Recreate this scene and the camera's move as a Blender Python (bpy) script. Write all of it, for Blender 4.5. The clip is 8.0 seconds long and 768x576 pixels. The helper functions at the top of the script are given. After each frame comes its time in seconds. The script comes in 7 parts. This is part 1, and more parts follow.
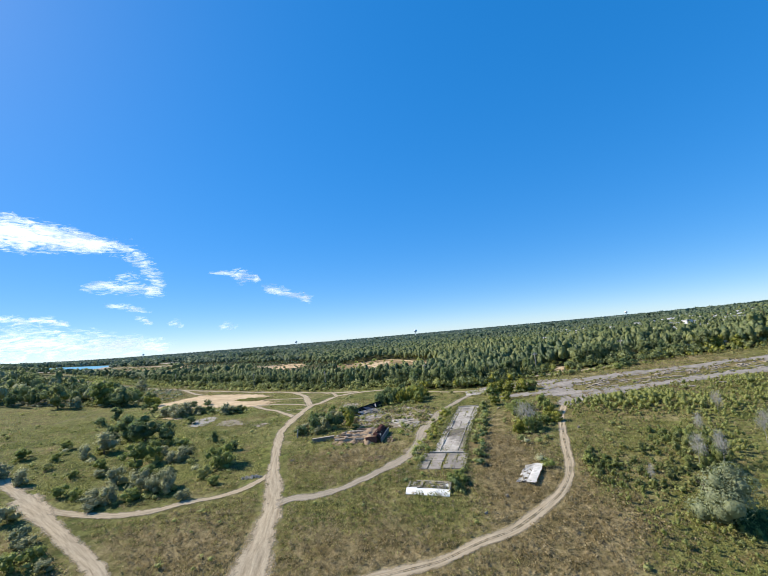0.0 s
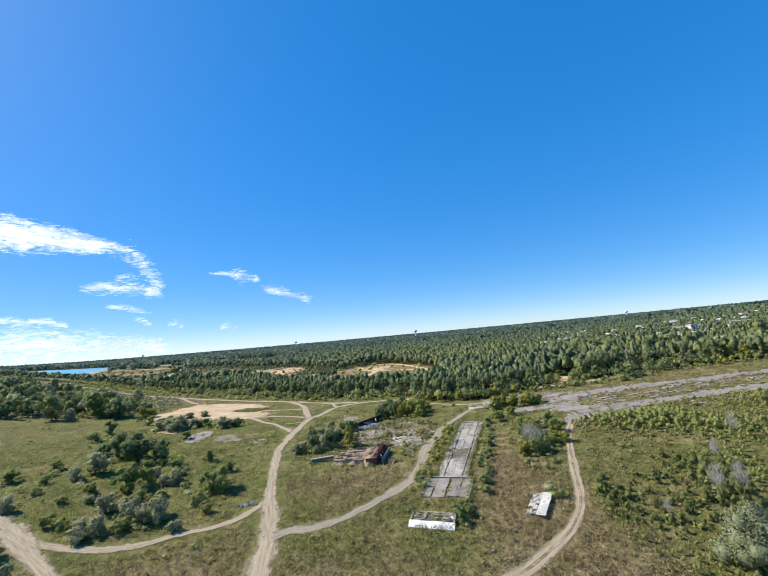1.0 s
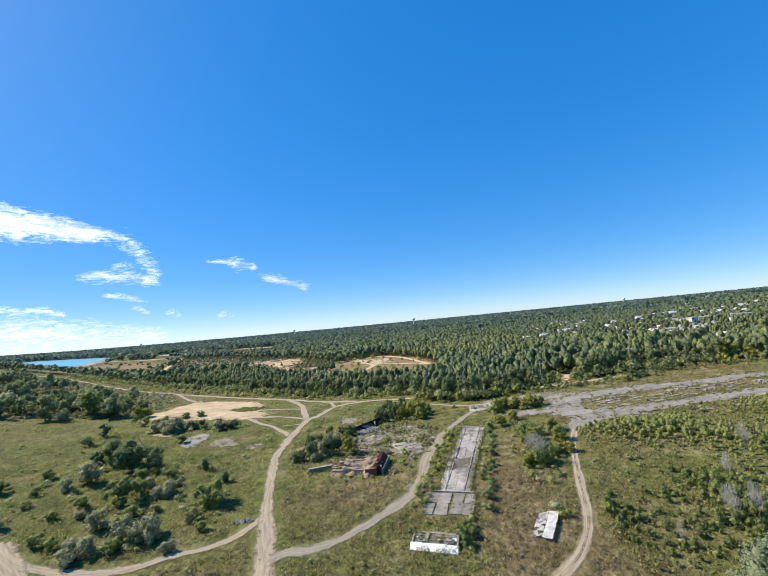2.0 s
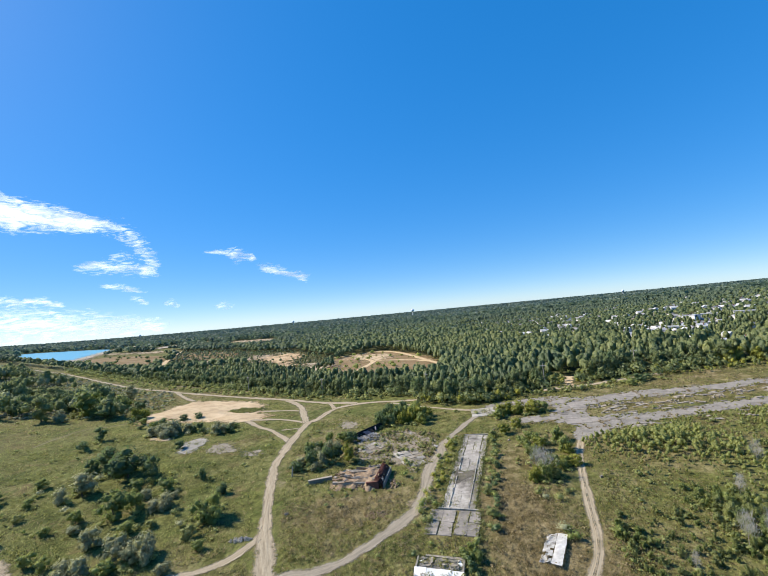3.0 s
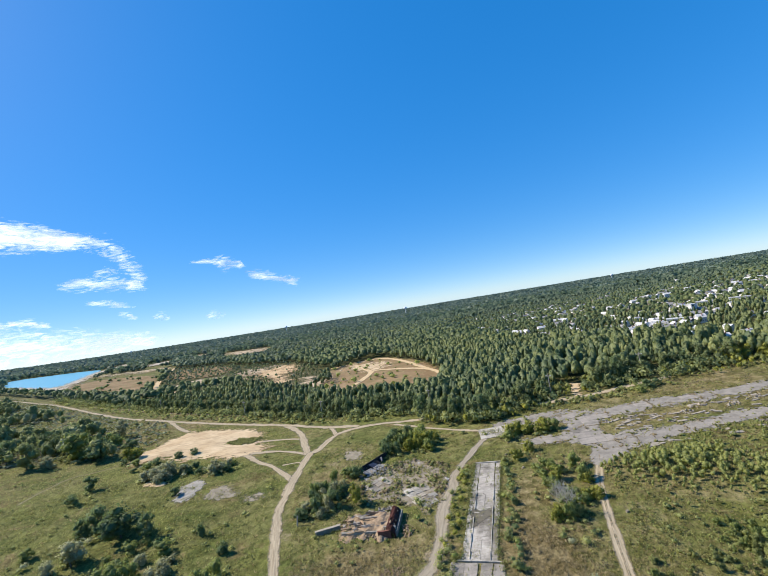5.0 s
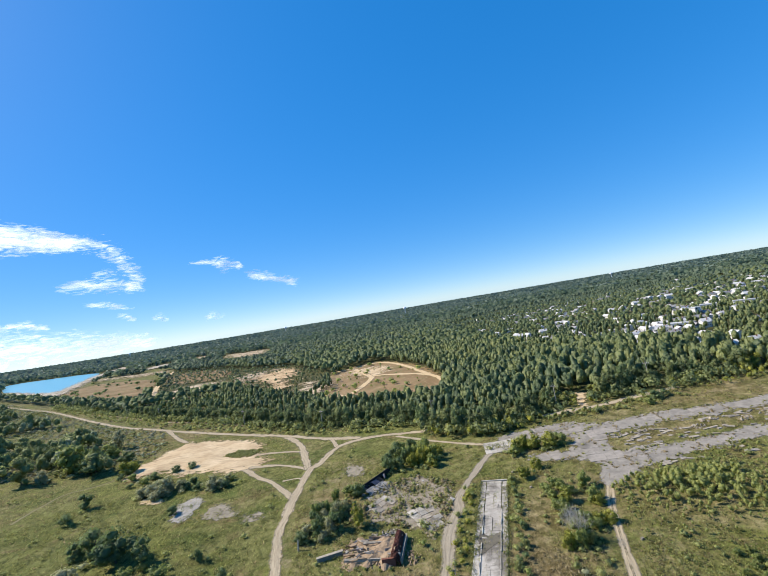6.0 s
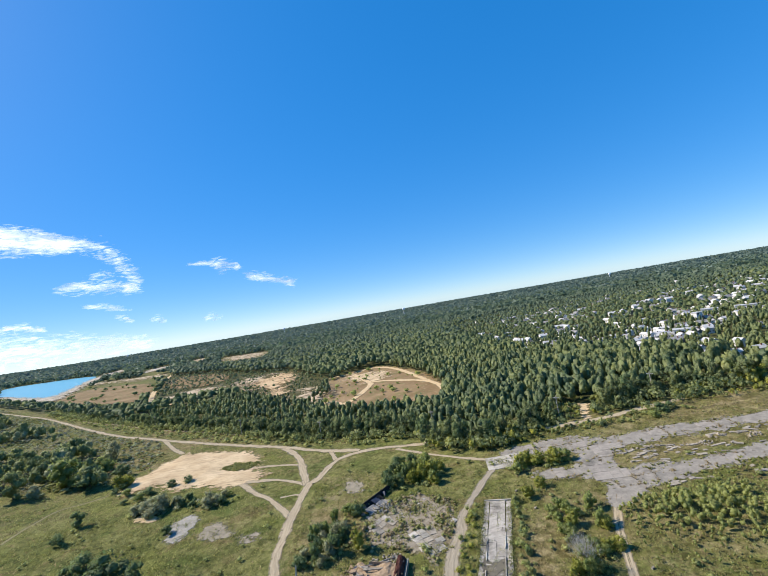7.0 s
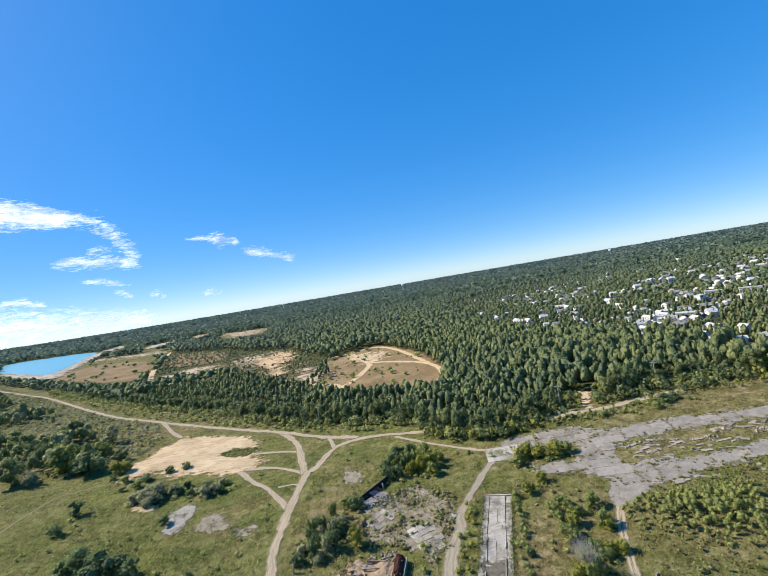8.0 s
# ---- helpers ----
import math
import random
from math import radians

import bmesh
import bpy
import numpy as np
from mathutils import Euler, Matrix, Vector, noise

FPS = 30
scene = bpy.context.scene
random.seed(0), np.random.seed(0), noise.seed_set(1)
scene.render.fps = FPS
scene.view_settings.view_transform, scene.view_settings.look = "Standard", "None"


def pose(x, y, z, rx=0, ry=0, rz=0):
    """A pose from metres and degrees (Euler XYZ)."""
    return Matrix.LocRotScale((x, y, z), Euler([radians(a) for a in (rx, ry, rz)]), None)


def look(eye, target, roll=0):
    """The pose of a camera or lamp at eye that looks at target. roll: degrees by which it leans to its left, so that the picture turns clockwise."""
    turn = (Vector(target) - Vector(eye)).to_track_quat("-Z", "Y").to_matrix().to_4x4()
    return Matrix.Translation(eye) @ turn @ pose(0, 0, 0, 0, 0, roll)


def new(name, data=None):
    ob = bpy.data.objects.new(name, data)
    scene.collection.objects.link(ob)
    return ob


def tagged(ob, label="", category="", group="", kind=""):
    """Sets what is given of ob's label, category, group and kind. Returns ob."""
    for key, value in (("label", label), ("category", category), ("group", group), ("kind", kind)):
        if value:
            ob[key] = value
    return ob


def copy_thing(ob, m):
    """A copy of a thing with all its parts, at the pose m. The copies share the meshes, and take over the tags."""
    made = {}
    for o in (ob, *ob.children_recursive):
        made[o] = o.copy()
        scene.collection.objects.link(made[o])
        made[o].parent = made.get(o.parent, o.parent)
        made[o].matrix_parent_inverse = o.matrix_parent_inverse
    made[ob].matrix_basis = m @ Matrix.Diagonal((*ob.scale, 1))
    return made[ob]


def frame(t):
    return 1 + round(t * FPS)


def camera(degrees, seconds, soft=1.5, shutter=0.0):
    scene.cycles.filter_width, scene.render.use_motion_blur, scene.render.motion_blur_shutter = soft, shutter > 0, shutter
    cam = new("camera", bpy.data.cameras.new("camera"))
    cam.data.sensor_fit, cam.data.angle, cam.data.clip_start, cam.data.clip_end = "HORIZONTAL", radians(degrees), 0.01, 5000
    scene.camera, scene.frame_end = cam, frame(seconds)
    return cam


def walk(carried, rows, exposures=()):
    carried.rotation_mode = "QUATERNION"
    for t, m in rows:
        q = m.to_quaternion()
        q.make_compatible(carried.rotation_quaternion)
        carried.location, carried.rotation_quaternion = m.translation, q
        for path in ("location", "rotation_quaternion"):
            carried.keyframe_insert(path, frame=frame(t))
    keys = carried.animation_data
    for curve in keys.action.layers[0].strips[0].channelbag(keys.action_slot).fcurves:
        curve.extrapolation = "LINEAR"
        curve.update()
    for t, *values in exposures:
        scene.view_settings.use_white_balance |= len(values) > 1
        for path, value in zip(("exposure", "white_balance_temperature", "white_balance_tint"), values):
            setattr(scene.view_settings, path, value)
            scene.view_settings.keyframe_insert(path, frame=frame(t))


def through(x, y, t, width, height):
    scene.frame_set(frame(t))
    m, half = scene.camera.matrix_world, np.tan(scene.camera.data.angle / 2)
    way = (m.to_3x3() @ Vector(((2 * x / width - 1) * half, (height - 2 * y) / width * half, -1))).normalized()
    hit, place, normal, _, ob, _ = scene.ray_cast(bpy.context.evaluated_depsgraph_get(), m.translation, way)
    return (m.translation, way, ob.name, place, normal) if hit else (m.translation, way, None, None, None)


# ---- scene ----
cam = camera(88.84, 8.0, 1.0)

# seconds, place, yaw, pitch, roll
ROWS = [
    (0.0, (0.00, 0.00, 27.55), 0.00, 6.85, -4.79),
    (0.5, (0.13, 1.73, 29.67), -0.01, 6.89, -4.89),
    (1.0, (0.18, 3.19, 32.07), -0.04, 6.76, -4.98),
    (1.5, (0.40, 5.16, 34.72), 0.01, 5.39, -5.19),
    (1.7, (0.35, 5.79, 35.67), -0.10, 5.14, -5.18),
    (2.8, (0.07, 9.32, 40.74), -0.21, 3.83, -5.21),
    (3.0, (-0.03, 9.93, 41.62), -0.20, 3.48, -5.14),
    (3.5, (-0.05, 11.59, 43.83), -0.21, 2.92, -4.99),
    (4.0, (-0.30, 13.06, 46.08), -0.25, 2.65, -4.91),
    (4.2, (-0.39, 13.69, 47.03), -0.54, 2.59, -5.79),
    (4.5, (-0.47, 14.36, 48.25), -0.97, 2.85, -7.66),
    (4.7, (-0.46, 14.89, 49.13), -1.23, 2.98, -8.63),
    (5.8, (-0.61, 18.52, 53.83), -1.59, 2.87, -9.25),
    (6.0, (-0.52, 19.08, 54.64), -1.57, 2.84, -9.36),
    (6.5, (-0.24, 20.47, 56.74), -1.66, 2.87, -9.50),
    (7.0, (-0.11, 21.82, 58.64), -1.79, 2.83, -9.55),
    (7.5, (0.30, 23.77, 60.82), -1.72, 1.87, -9.63),
    (8.0, (0.89, 26.72, 63.20), -1.31, -0.79, -9.46),
]


def flown(eye, yaw, pitch, roll):
    a, b = radians(yaw), radians(pitch)
    ahead = Vector((-math.sin(a) * math.cos(b), math.cos(a) * math.cos(b), math.sin(b)))
    return look(eye, Vector(eye) + ahead, roll)


EXPOSURE = 0.8
walk(cam, [(t, flown(e, y, p, r)) for t, e, y, p, r in ROWS], [(0.0, EXPOSURE), (8.0, EXPOSURE)])

# ---- daylight ----
SUN_AZIMUTH, SUN_HEIGHT = -72.0, 40.0
world = bpy.data.worlds.new("sky")
scene.world = world
world.use_nodes = True
sky_nodes = world.node_tree
sky = sky_nodes.nodes.new("ShaderNodeTexSky")
sky.sky_type, sky.sun_disc = "NISHITA", False
sky.sun_elevation, sky.sun_rotation = radians(SUN_HEIGHT), radians(SUN_AZIMUTH)
sky.altitude, sky.air_density, sky.dust_density, sky.ozone_density = 1500, 0.8, 0.6, 3.0
backing = sky_nodes.nodes["Background"]
backing.inputs["Strength"].default_value = 0.160
deep = sky_nodes.nodes.new("ShaderNodeHueSaturation")
deep.inputs["Saturation"].default_value = 1.47
cool = sky_nodes.nodes.new("ShaderNodeMix")
cool.data_type, cool.blend_type = "RGBA", "MULTIPLY"
cool.inputs[0].default_value, cool.inputs[7].default_value = 1.0, (1.26, 1.455, 1.76, 1)
sky_nodes.links.new(sky.outputs[0], cool.inputs[6])
soften = sky_nodes.nodes.new("ShaderNodeGamma")
soften.inputs["Gamma"].default_value = 0.66
sky_nodes.links.new(cool.outputs[2], soften.inputs["Color"])
split, merge = sky_nodes.nodes.new("ShaderNodeSeparateColor"), sky_nodes.nodes.new("ShaderNodeCombineColor")
split.mode = merge.mode = "HSV"
sky_nodes.links.new(soften.outputs[0], split.inputs[0])
under_one, over, ratio = (sky_nodes.nodes.new("ShaderNodeMath") for _ in range(3))
under_one.operation, over.operation, ratio.operation = "MULTIPLY_ADD", "MULTIPLY", "DIVIDE"
sky_nodes.links.new(split.outputs[2], under_one.inputs[0])
under_one.inputs[1].default_value, under_one.inputs[2].default_value = 0.2, 1.0
sky_nodes.links.new(split.outputs[2], over.inputs[0])
over.inputs[1].default_value = 1.45
sky_nodes.links.new(over.outputs[0], ratio.inputs[0])
sky_nodes.links.new(under_one.outputs[0], ratio.inputs[1])
sky_nodes.links.new(split.outputs[0], merge.inputs[0])
sky_nodes.links.new(split.outputs[1], merge.inputs[1])
sky_nodes.links.new(ratio.outputs[0], merge.inputs[2])
sky_nodes.links.new(merge.outputs[0], deep.inputs["Color"])
sky_nodes.links.new(deep.outputs[0], backing.inputs["Color"])

sun_data = bpy.data.lights.new("sun", "SUN")
sun_data.energy, sun_data.angle, sun_data.color = 4.45, radians(0.5), (1.0, 0.92, 0.80)
sun = new("sun", sun_data)
SUN_WAY = Vector((math.sin(radians(SUN_AZIMUTH)) * math.cos(radians(SUN_HEIGHT)), math.cos(radians(SUN_AZIMUTH)) * math.cos(radians(SUN_HEIGHT)), math.sin(radians(SUN_HEIGHT))))
sun.matrix_world = look(SUN_WAY * 300, (0, 0, 0))


# ---- materials ----
class Mat:
    """A node material under construction."""

    def __init__(self, name):
        self.m = bpy.data.materials.new(name)
        self.m.use_nodes = True
        self.t = self.m.node_tree
        self.t.nodes.clear()
        self.out = self.t.nodes.new("ShaderNodeOutputMaterial")

    def add(self, kind, **inputs):
        n = self.t.nodes.new(kind)
        for k, v in inputs.items():
            self.put(n.inputs[int(k[1:])] if k[0] == "_" and k[1:].isdigit() else n.inputs[k.replace("_", " ")], v)
        return n

    def put(self, socket, v):
        if isinstance(v, bpy.types.NodeSocket):
            self.t.links.new(v, socket)
        elif isinstance(v, bpy.types.Node):
            self.t.links.new(v.outputs[0], socket)
        elif isinstance(v, tuple) and len(v) == 3 and socket.type == "RGBA":
            socket.default_value = (*v, 1)
        else:
            socket.default_value = v

    def where(self, scale=(1, 1, 1)):
        c = self.t.nodes.new("ShaderNodeTexCoord").outputs["Object"]
        return self.add("ShaderNodeMapping", Vector=c, Scale=scale).outputs[0] if scale != (1, 1, 1) else c

    def noise(self, size, vector=None, detail=4.0, rough=0.6):
        return self.add("ShaderNodeTexNoise", Vector=vector or self.where(), Scale=1.0 / size, Detail=detail, Roughness=rough).outputs[0]

    def span(self, v, lo, hi, a=0.0, b=1.0):
        return self.add("ShaderNodeMapRange", _0=v, _1=lo, _2=hi, _3=a, _4=b).outputs[0]

    def mix(self, f, a, b, how="MIX"):
        n = self.t.nodes.new("ShaderNodeMix")
        n.data_type, n.blend_type = "RGBA", how
        self.put(n.inputs[0], f), self.put(n.inputs[6], a), self.put(n.inputs[7], b)
        return n.outputs[2]

    def math(self, op, a, b=0.0):
        n = self.t.nodes.new("ShaderNodeMath")
        n.operation = op
        self.put(n.inputs[0], a), self.put(n.inputs[1], b)
        return n.outputs[0]

    def attribute(self, name):
        n = self.t.nodes.new("ShaderNodeAttribute")
        n.attribute_name = name
        return n.outputs["Fac"]

    def finish(self, shader):
        self.put(self.out.inputs[0], shader)
        return self.m

    def surface(self, colour, rough=0.9, bump=None, depth=0.05, metal=0.0, gloss=0.3):
        s = self.add("ShaderNodeBsdfPrincipled", Base_Color=colour, Roughness=rough, Metallic=metal)
        s.inputs["Specular IOR Level"].default_value = gloss
        if bump is not None:
            self.put(s.inputs["Normal"], self.add("ShaderNodeBump", Height=bump, Distance=depth, Strength=0.7))
        return s


def ground_material():
    m = Mat("grassland")
    big, mid, fine = m.noise(34, detail=3), m.noise(4.5, detail=6, rough=0.7), m.noise(0.8, detail=5, rough=0.75)
    green = m.mix(m.span(mid, 0.35, 0.65), (0.146, 0.150, 0.042), (0.326, 0.308, 0.113))
    brown = m.mix(m.span(mid, 0.38, 0.62), (0.212, 0.158, 0.074), (0.385, 0.305, 0.168))
    swath = m.add("ShaderNodeTexNoise", Vector=m.where((0.35, 0.9, 1.0)), Scale=1.0, Detail=4.0, Roughness=0.65, Distortion=1.4).outputs[0]
    green = m.mix(m.span(swath, 0.40, 0.62, 0.0, 0.6), green, (0.215, 0.212, 0.080))
    green = m.mix(m.span(m.noise(9.0, detail=4), 0.47, 0.62, 0.0, 0.8), green, (0.102, 0.135, 0.030))
    lush = m.add("ShaderNodeTexNoise", Vector=m.where((0.05, 0.075, 1.0)), Scale=1.0, Detail=5.0, Roughness=0.6, Distortion=0.9).outputs[0]
    green = m.mix(m.span(lush, 0.50, 0.62, 0.0, 0.75), green, (0.206, 0.217, 0.056))
    rusty = m.add("ShaderNodeTexNoise", Vector=m.where((0.09, 0.12, 1.0)), Scale=1.0, Detail=6.0, Roughness=0.65, Distortion=0.7).outputs[0]
    green = m.mix(m.span(rusty, 0.55, 0.66, 0.0, 0.7), green, (0.275, 0.198, 0.100))
    dry = m.math("ADD", m.attribute("dry"), m.span(m.math("ADD", m.math("MULTIPLY", big, 0.6), m.math("MULTIPLY", mid, 0.4)), 0.40, 0.60, -0.35, 0.65))
    dry = m.math("ADD", dry, m.span(fine, 0.25, 0.75, -0.55, 0.55))
    colour = m.mix(m.span(dry, 0.08, 1.1), green, brown)
    bare = m.span(m.math("ADD", m.attribute("bare"), m.span(mid, 0.3, 0.7, -0.25, 0.25)), 0.42, 0.6)
    colour = m.mix(bare, colour, m.mix(m.span(fine, 0.3, 0.7), (0.30, 0.23, 0.15), (0.42, 0.34, 0.24)))
    wood = m.span(m.attribute("wood"), 0.3, 0.7)
    colour = m.mix(wood, colour, m.mix(m.span(mid, 0.3, 0.7), (0.085, 0.095, 0.035), (0.165, 0.150, 0.070)))
    colour = m.mix(m.span(fine, 0.3, 0.7, 0.0, 0.4), colour, (0.30, 0.32, 0.22), "MULTIPLY")
    clumps = m.add("ShaderNodeTexNoise", Vector=m.where((0.75, 0.55, 1.0)), Scale=1.0, Detail=6.0, Roughness=0.75, Distortion=0.8).outputs[0]
    grain = m.noise(0.28, detail=3, rough=0.7)
    mottle = m.add("ShaderNodeTexNoise", Vector=m.where((0.30, 0.36, 1.0)), Scale=1.0, Detail=4.0, Roughness=0.6, Distortion=0.6).outputs[0]
    colour = m.mix(m.span(mottle, 0.46, 0.60, 0.0, 0.62), colour, (0.43, 0.45, 0.36), "MULTIPLY")
    colour = m.mix(m.span(clumps, 0.42, 0.60, 0.0, 0.7), colour, (0.34, 0.36, 0.26), "MULTIPLY")
    colour = m.mix(m.span(grain, 0.45, 0.65, 0.0, 0.5), colour, (0.42, 0.42, 0.34), "MULTIPLY")
    tall = m.math("ADD", m.math("MULTIPLY", mid, 0.3), m.math("ADD", m.math("MULTIPLY", fine, 0.35), m.math("MULTIPLY", clumps, 0.5)))
    return m.finish(m.surface(colour, 0.95, tall, 0.8, gloss=0.1))


def leaf_material(name, dark, light, through=0.45, clumps=0.6):
    m = Mat(name)
    island = m.t.nodes.new("ShaderNodeNewGeometry").outputs["Random Per Island"]
    own = m.t.nodes.new("ShaderNodeObjectInfo").outputs["Random"]
    clump = m.noise(14.0, detail=2)
    tint = m.math("MULTIPLY", m.attribute("tint"), 0.6)
    f = m.math("ADD", m.math("MULTIPLY", island, 0.16), m.math("ADD", m.math("ADD", tint, m.math("MULTIPLY", own, 0.38)), m.span(clump, 0.3, 0.7, 0.0, 0.32)))
    colour = m.mix(f, dark, light)
    # shaded gaps between leaf sprays, painted dark into the colour
    spray_gaps = m.noise(0.55, detail=3, rough=0.7)
    colour = m.mix(m.span(spray_gaps, 0.36, 0.58, 0.22, 0.0), colour, tuple(c * 0.5 for c in dark))
    d = m.add("ShaderNodeBsdfDiffuse", Color=colour)
    # coarser shade between boughs, also painted into the colour, with a bump
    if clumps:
        bough_gaps = m.noise(clumps, detail=3, rough=0.65)
        colour = m.mix(m.span(bough_gaps, 0.36, 0.62, 0.42 if clumps > 1 else 0.2, 0.0), colour, tuple(c * 0.5 for c in dark))
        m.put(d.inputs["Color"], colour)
        m.put(d.inputs["Normal"], m.add("ShaderNodeBump", Height=bough_gaps, Distance=clumps * 0.9, Strength=0.8 if clumps > 1 else 0.45))
    tr = m.add("ShaderNodeBsdfTranslucent", Color=colour)
    both = m.add("ShaderNodeMixShader", _0=through, _1=d, _2=tr)
    g = m.add("ShaderNodeBsdfGlossy", Color=(0.5, 0.5, 0.5), Roughness=0.6)
    return m.finish(m.add("ShaderNodeMixShader", _0=0.04, _1=both, _2=g))


def track_material(name, pale, deep, ragged=0.55, weeds=0.0):
    """Beaten sand that thins out to the grass along its borders."""
    m = Mat(name)
    off, along = m.attribute("across"), m.attribute("along")
    uv = m.add("ShaderNodeCombineXYZ", X=m.math("MULTIPLY", off, 4.5), Y=m.math("MULTIPLY", along, 0.16))
    ruts = m.noise(1.0, uv.outputs[0], 5, 0.7)
    mid, fine = m.noise(2.6, detail=5), m.noise(0.5, detail=4)
    colour = m.mix(m.span(ruts, 0.34, 0.56), deep, pale)
    colour = m.mix(m.span(fine, 0.3, 0.7, 0, 0.4), colour, deep)
    edge = m.math("SUBTRACT", 1.0, m.math("ABSOLUTE", off))
    middle = m.math("MULTIPLY", m.span(m.math("ABSOLUTE", off), 0.12, 0.30, 1.0, 0.0), weeds)
    keep = m.span(m.math("SUBTRACT", m.math("ADD", edge, m.math("MULTIPLY", m.math("SUBTRACT", m.math("ADD", m.math("MULTIPLY", mid, 0.6), m.math("MULTIPLY", fine, 0.4)), 0.5), ragged * 2)), m.math("MULTIPLY", middle, 2.0)), 0.08, 0.48)
    s = m.surface(colour, 0.95, m.math("ADD", ruts, m.math("MULTIPLY", fine, 0.4)), 0.15, gloss=0.1)
    return m.finish(m.add("ShaderNodeMixShader", _0=keep, _1=m.add("ShaderNodeBsdfTransparent"), _2=s))


def concrete_material(name, pale, deep, stain=(0.09, 0.085, 0.075), growth=0.3, blotch=0.65):
    m = Mat(name)
    own = m.t.nodes.new("ShaderNodeObjectInfo").outputs["Random"]
    mid, fine, wide = m.noise(1.6, detail=6, rough=0.65), m.noise(0.25, detail=4), m.noise(7.0, detail=4)
    colour = m.mix(m.math("ADD", m.math("MULTIPLY", own, 0.22), m.span(mid, 0.3, 0.7, 0, 0.75)), deep, pale)
    colour = m.mix(m.span(wide, 0.46, 0.62, 0, blotch), colour, stain)
    streak = m.noise(1.0, m.where((0.25, 1.6, 1.0)), 5, 0.7)
    colour = m.mix(m.span(streak, 0.52, 0.68, 0, 0.55), colour, stain)
    colour = m.mix(m.span(m.noise(0.7, detail=5, rough=0.7), 0.60, 0.70, 0, 0.5), colour, (0.55, 0.52, 0.46))
    colour = m.mix(m.span(mid, 0.58, 0.70, 0, growth), colour, (0.10, 0.11, 0.045))
    bent = m.mix(0.6, m.where(), m.add("ShaderNodeTexNoise", Vector=m.where(), Scale=0.8, Detail=3.0).outputs[1], "ADD")
    cells = m.add("ShaderNodeTexVoronoi", Vector=bent, Scale=0.42)
    cells.feature = "DISTANCE_TO_EDGE"
    crack = m.math("MULTIPLY", m.span(cells.outputs[0], 0.004, 0.022, 0.5, 0.0), m.span(wide, 0.40, 0.55))
    colour = m.mix(crack, colour, (0.07, 0.068, 0.04))
    return m.finish(m.surface(colour, 0.9, m.math("ADD", mid, fine), 0.04, gloss=0.2))


def plain_material(name, a, b, size=0.6, rough=0.8, metal=0.0, depth=0.02):
    m = Mat(name)
    n = m.noise(size, detail=6)
    w = m.noise(size * 6, detail=3)
    colour = m.mix(m.span(m.math("ADD", m.math("MULTIPLY", n, 0.6), m.math("MULTIPLY", w, 0.4)), 0.35, 0.65), a, b)
    return m.finish(m.surface(colour, rough, n, depth, metal))


def sand_material(name, deep, pale, size=9.0, torn=0.35, least=0.34):
    m = Mat(name)
    wide, mid, fine = m.noise(size, detail=6, rough=0.65), m.noise(1.8, detail=5), m.noise(0.4)
    colour = m.mix(m.span(wide, 0.35, 0.65), deep, pale)
    colour = m.mix(m.span(mid, 0.35, 0.7, 0, 0.5), colour, tuple((a + b) / 2 for a, b in zip(deep, pale)))
    marks = m.add("ShaderNodeTexNoise", Vector=m.where((0.12, 0.55, 1.0)), Scale=1.0, Detail=5.0, Roughness=0.7, Distortion=1.0).outputs[0]
    colour = m.mix(m.span(marks, 0.50, 0.66, 0, 0.65), colour, tuple(c * 0.62 for c in deep))
    gully = m.add("ShaderNodeTexNoise", Vector=m.where((0.16, 0.4, 1.0)), Scale=1.0, Detail=6.0, Roughness=0.75, Distortion=1.2).outputs[0]
    ragged = m.math("ADD", m.math("ADD", m.span(mid, 0.2, 0.8, -0.25, 0.25), m.span(gully, 0.3, 0.7, -torn * 1.3, torn)), m.span(wide, 0.25, 0.75, -torn, torn))
    keep = m.span(m.math("ADD", m.attribute("inside"), ragged), least, least + 0.18)
    s = m.surface(colour, 0.95, m.math("ADD", mid, fine), 0.3, gloss=0.1)
    return m.finish(m.add("ShaderNodeMixShader", _0=keep, _1=m.add("ShaderNodeBsdfTransparent"), _2=s))


def meadow_material():
    m = Mat("dry_meadow")
    wide, mid = m.noise(30, detail=5), m.noise(6, detail=5)
    colour = m.mix(m.span(wide, 0.35, 0.65), (0.16, 0.105, 0.050), (0.27, 0.185, 0.100))
    colour = m.mix(m.span(mid, 0.5, 0.66, 0, 0.7), colour, (0.12, 0.125, 0.04))
    colour = m.mix(m.span(m.noise(3.0, detail=5, rough=0.7), 0.54, 0.66, 0, 0.6), colour, (0.36, 0.26, 0.15))
    keep = m.span(m.math("ADD", m.attribute("inside"), m.span(mid, 0.2, 0.8, -0.4, 0.4)), 0.2, 0.45)
    s = m.surface(colour, 0.95, mid, 0.8, gloss=0.1)
    return m.finish(m.add("ShaderNodeMixShader", _0=keep, _1=m.add("ShaderNodeBsdfTransparent"), _2=s))


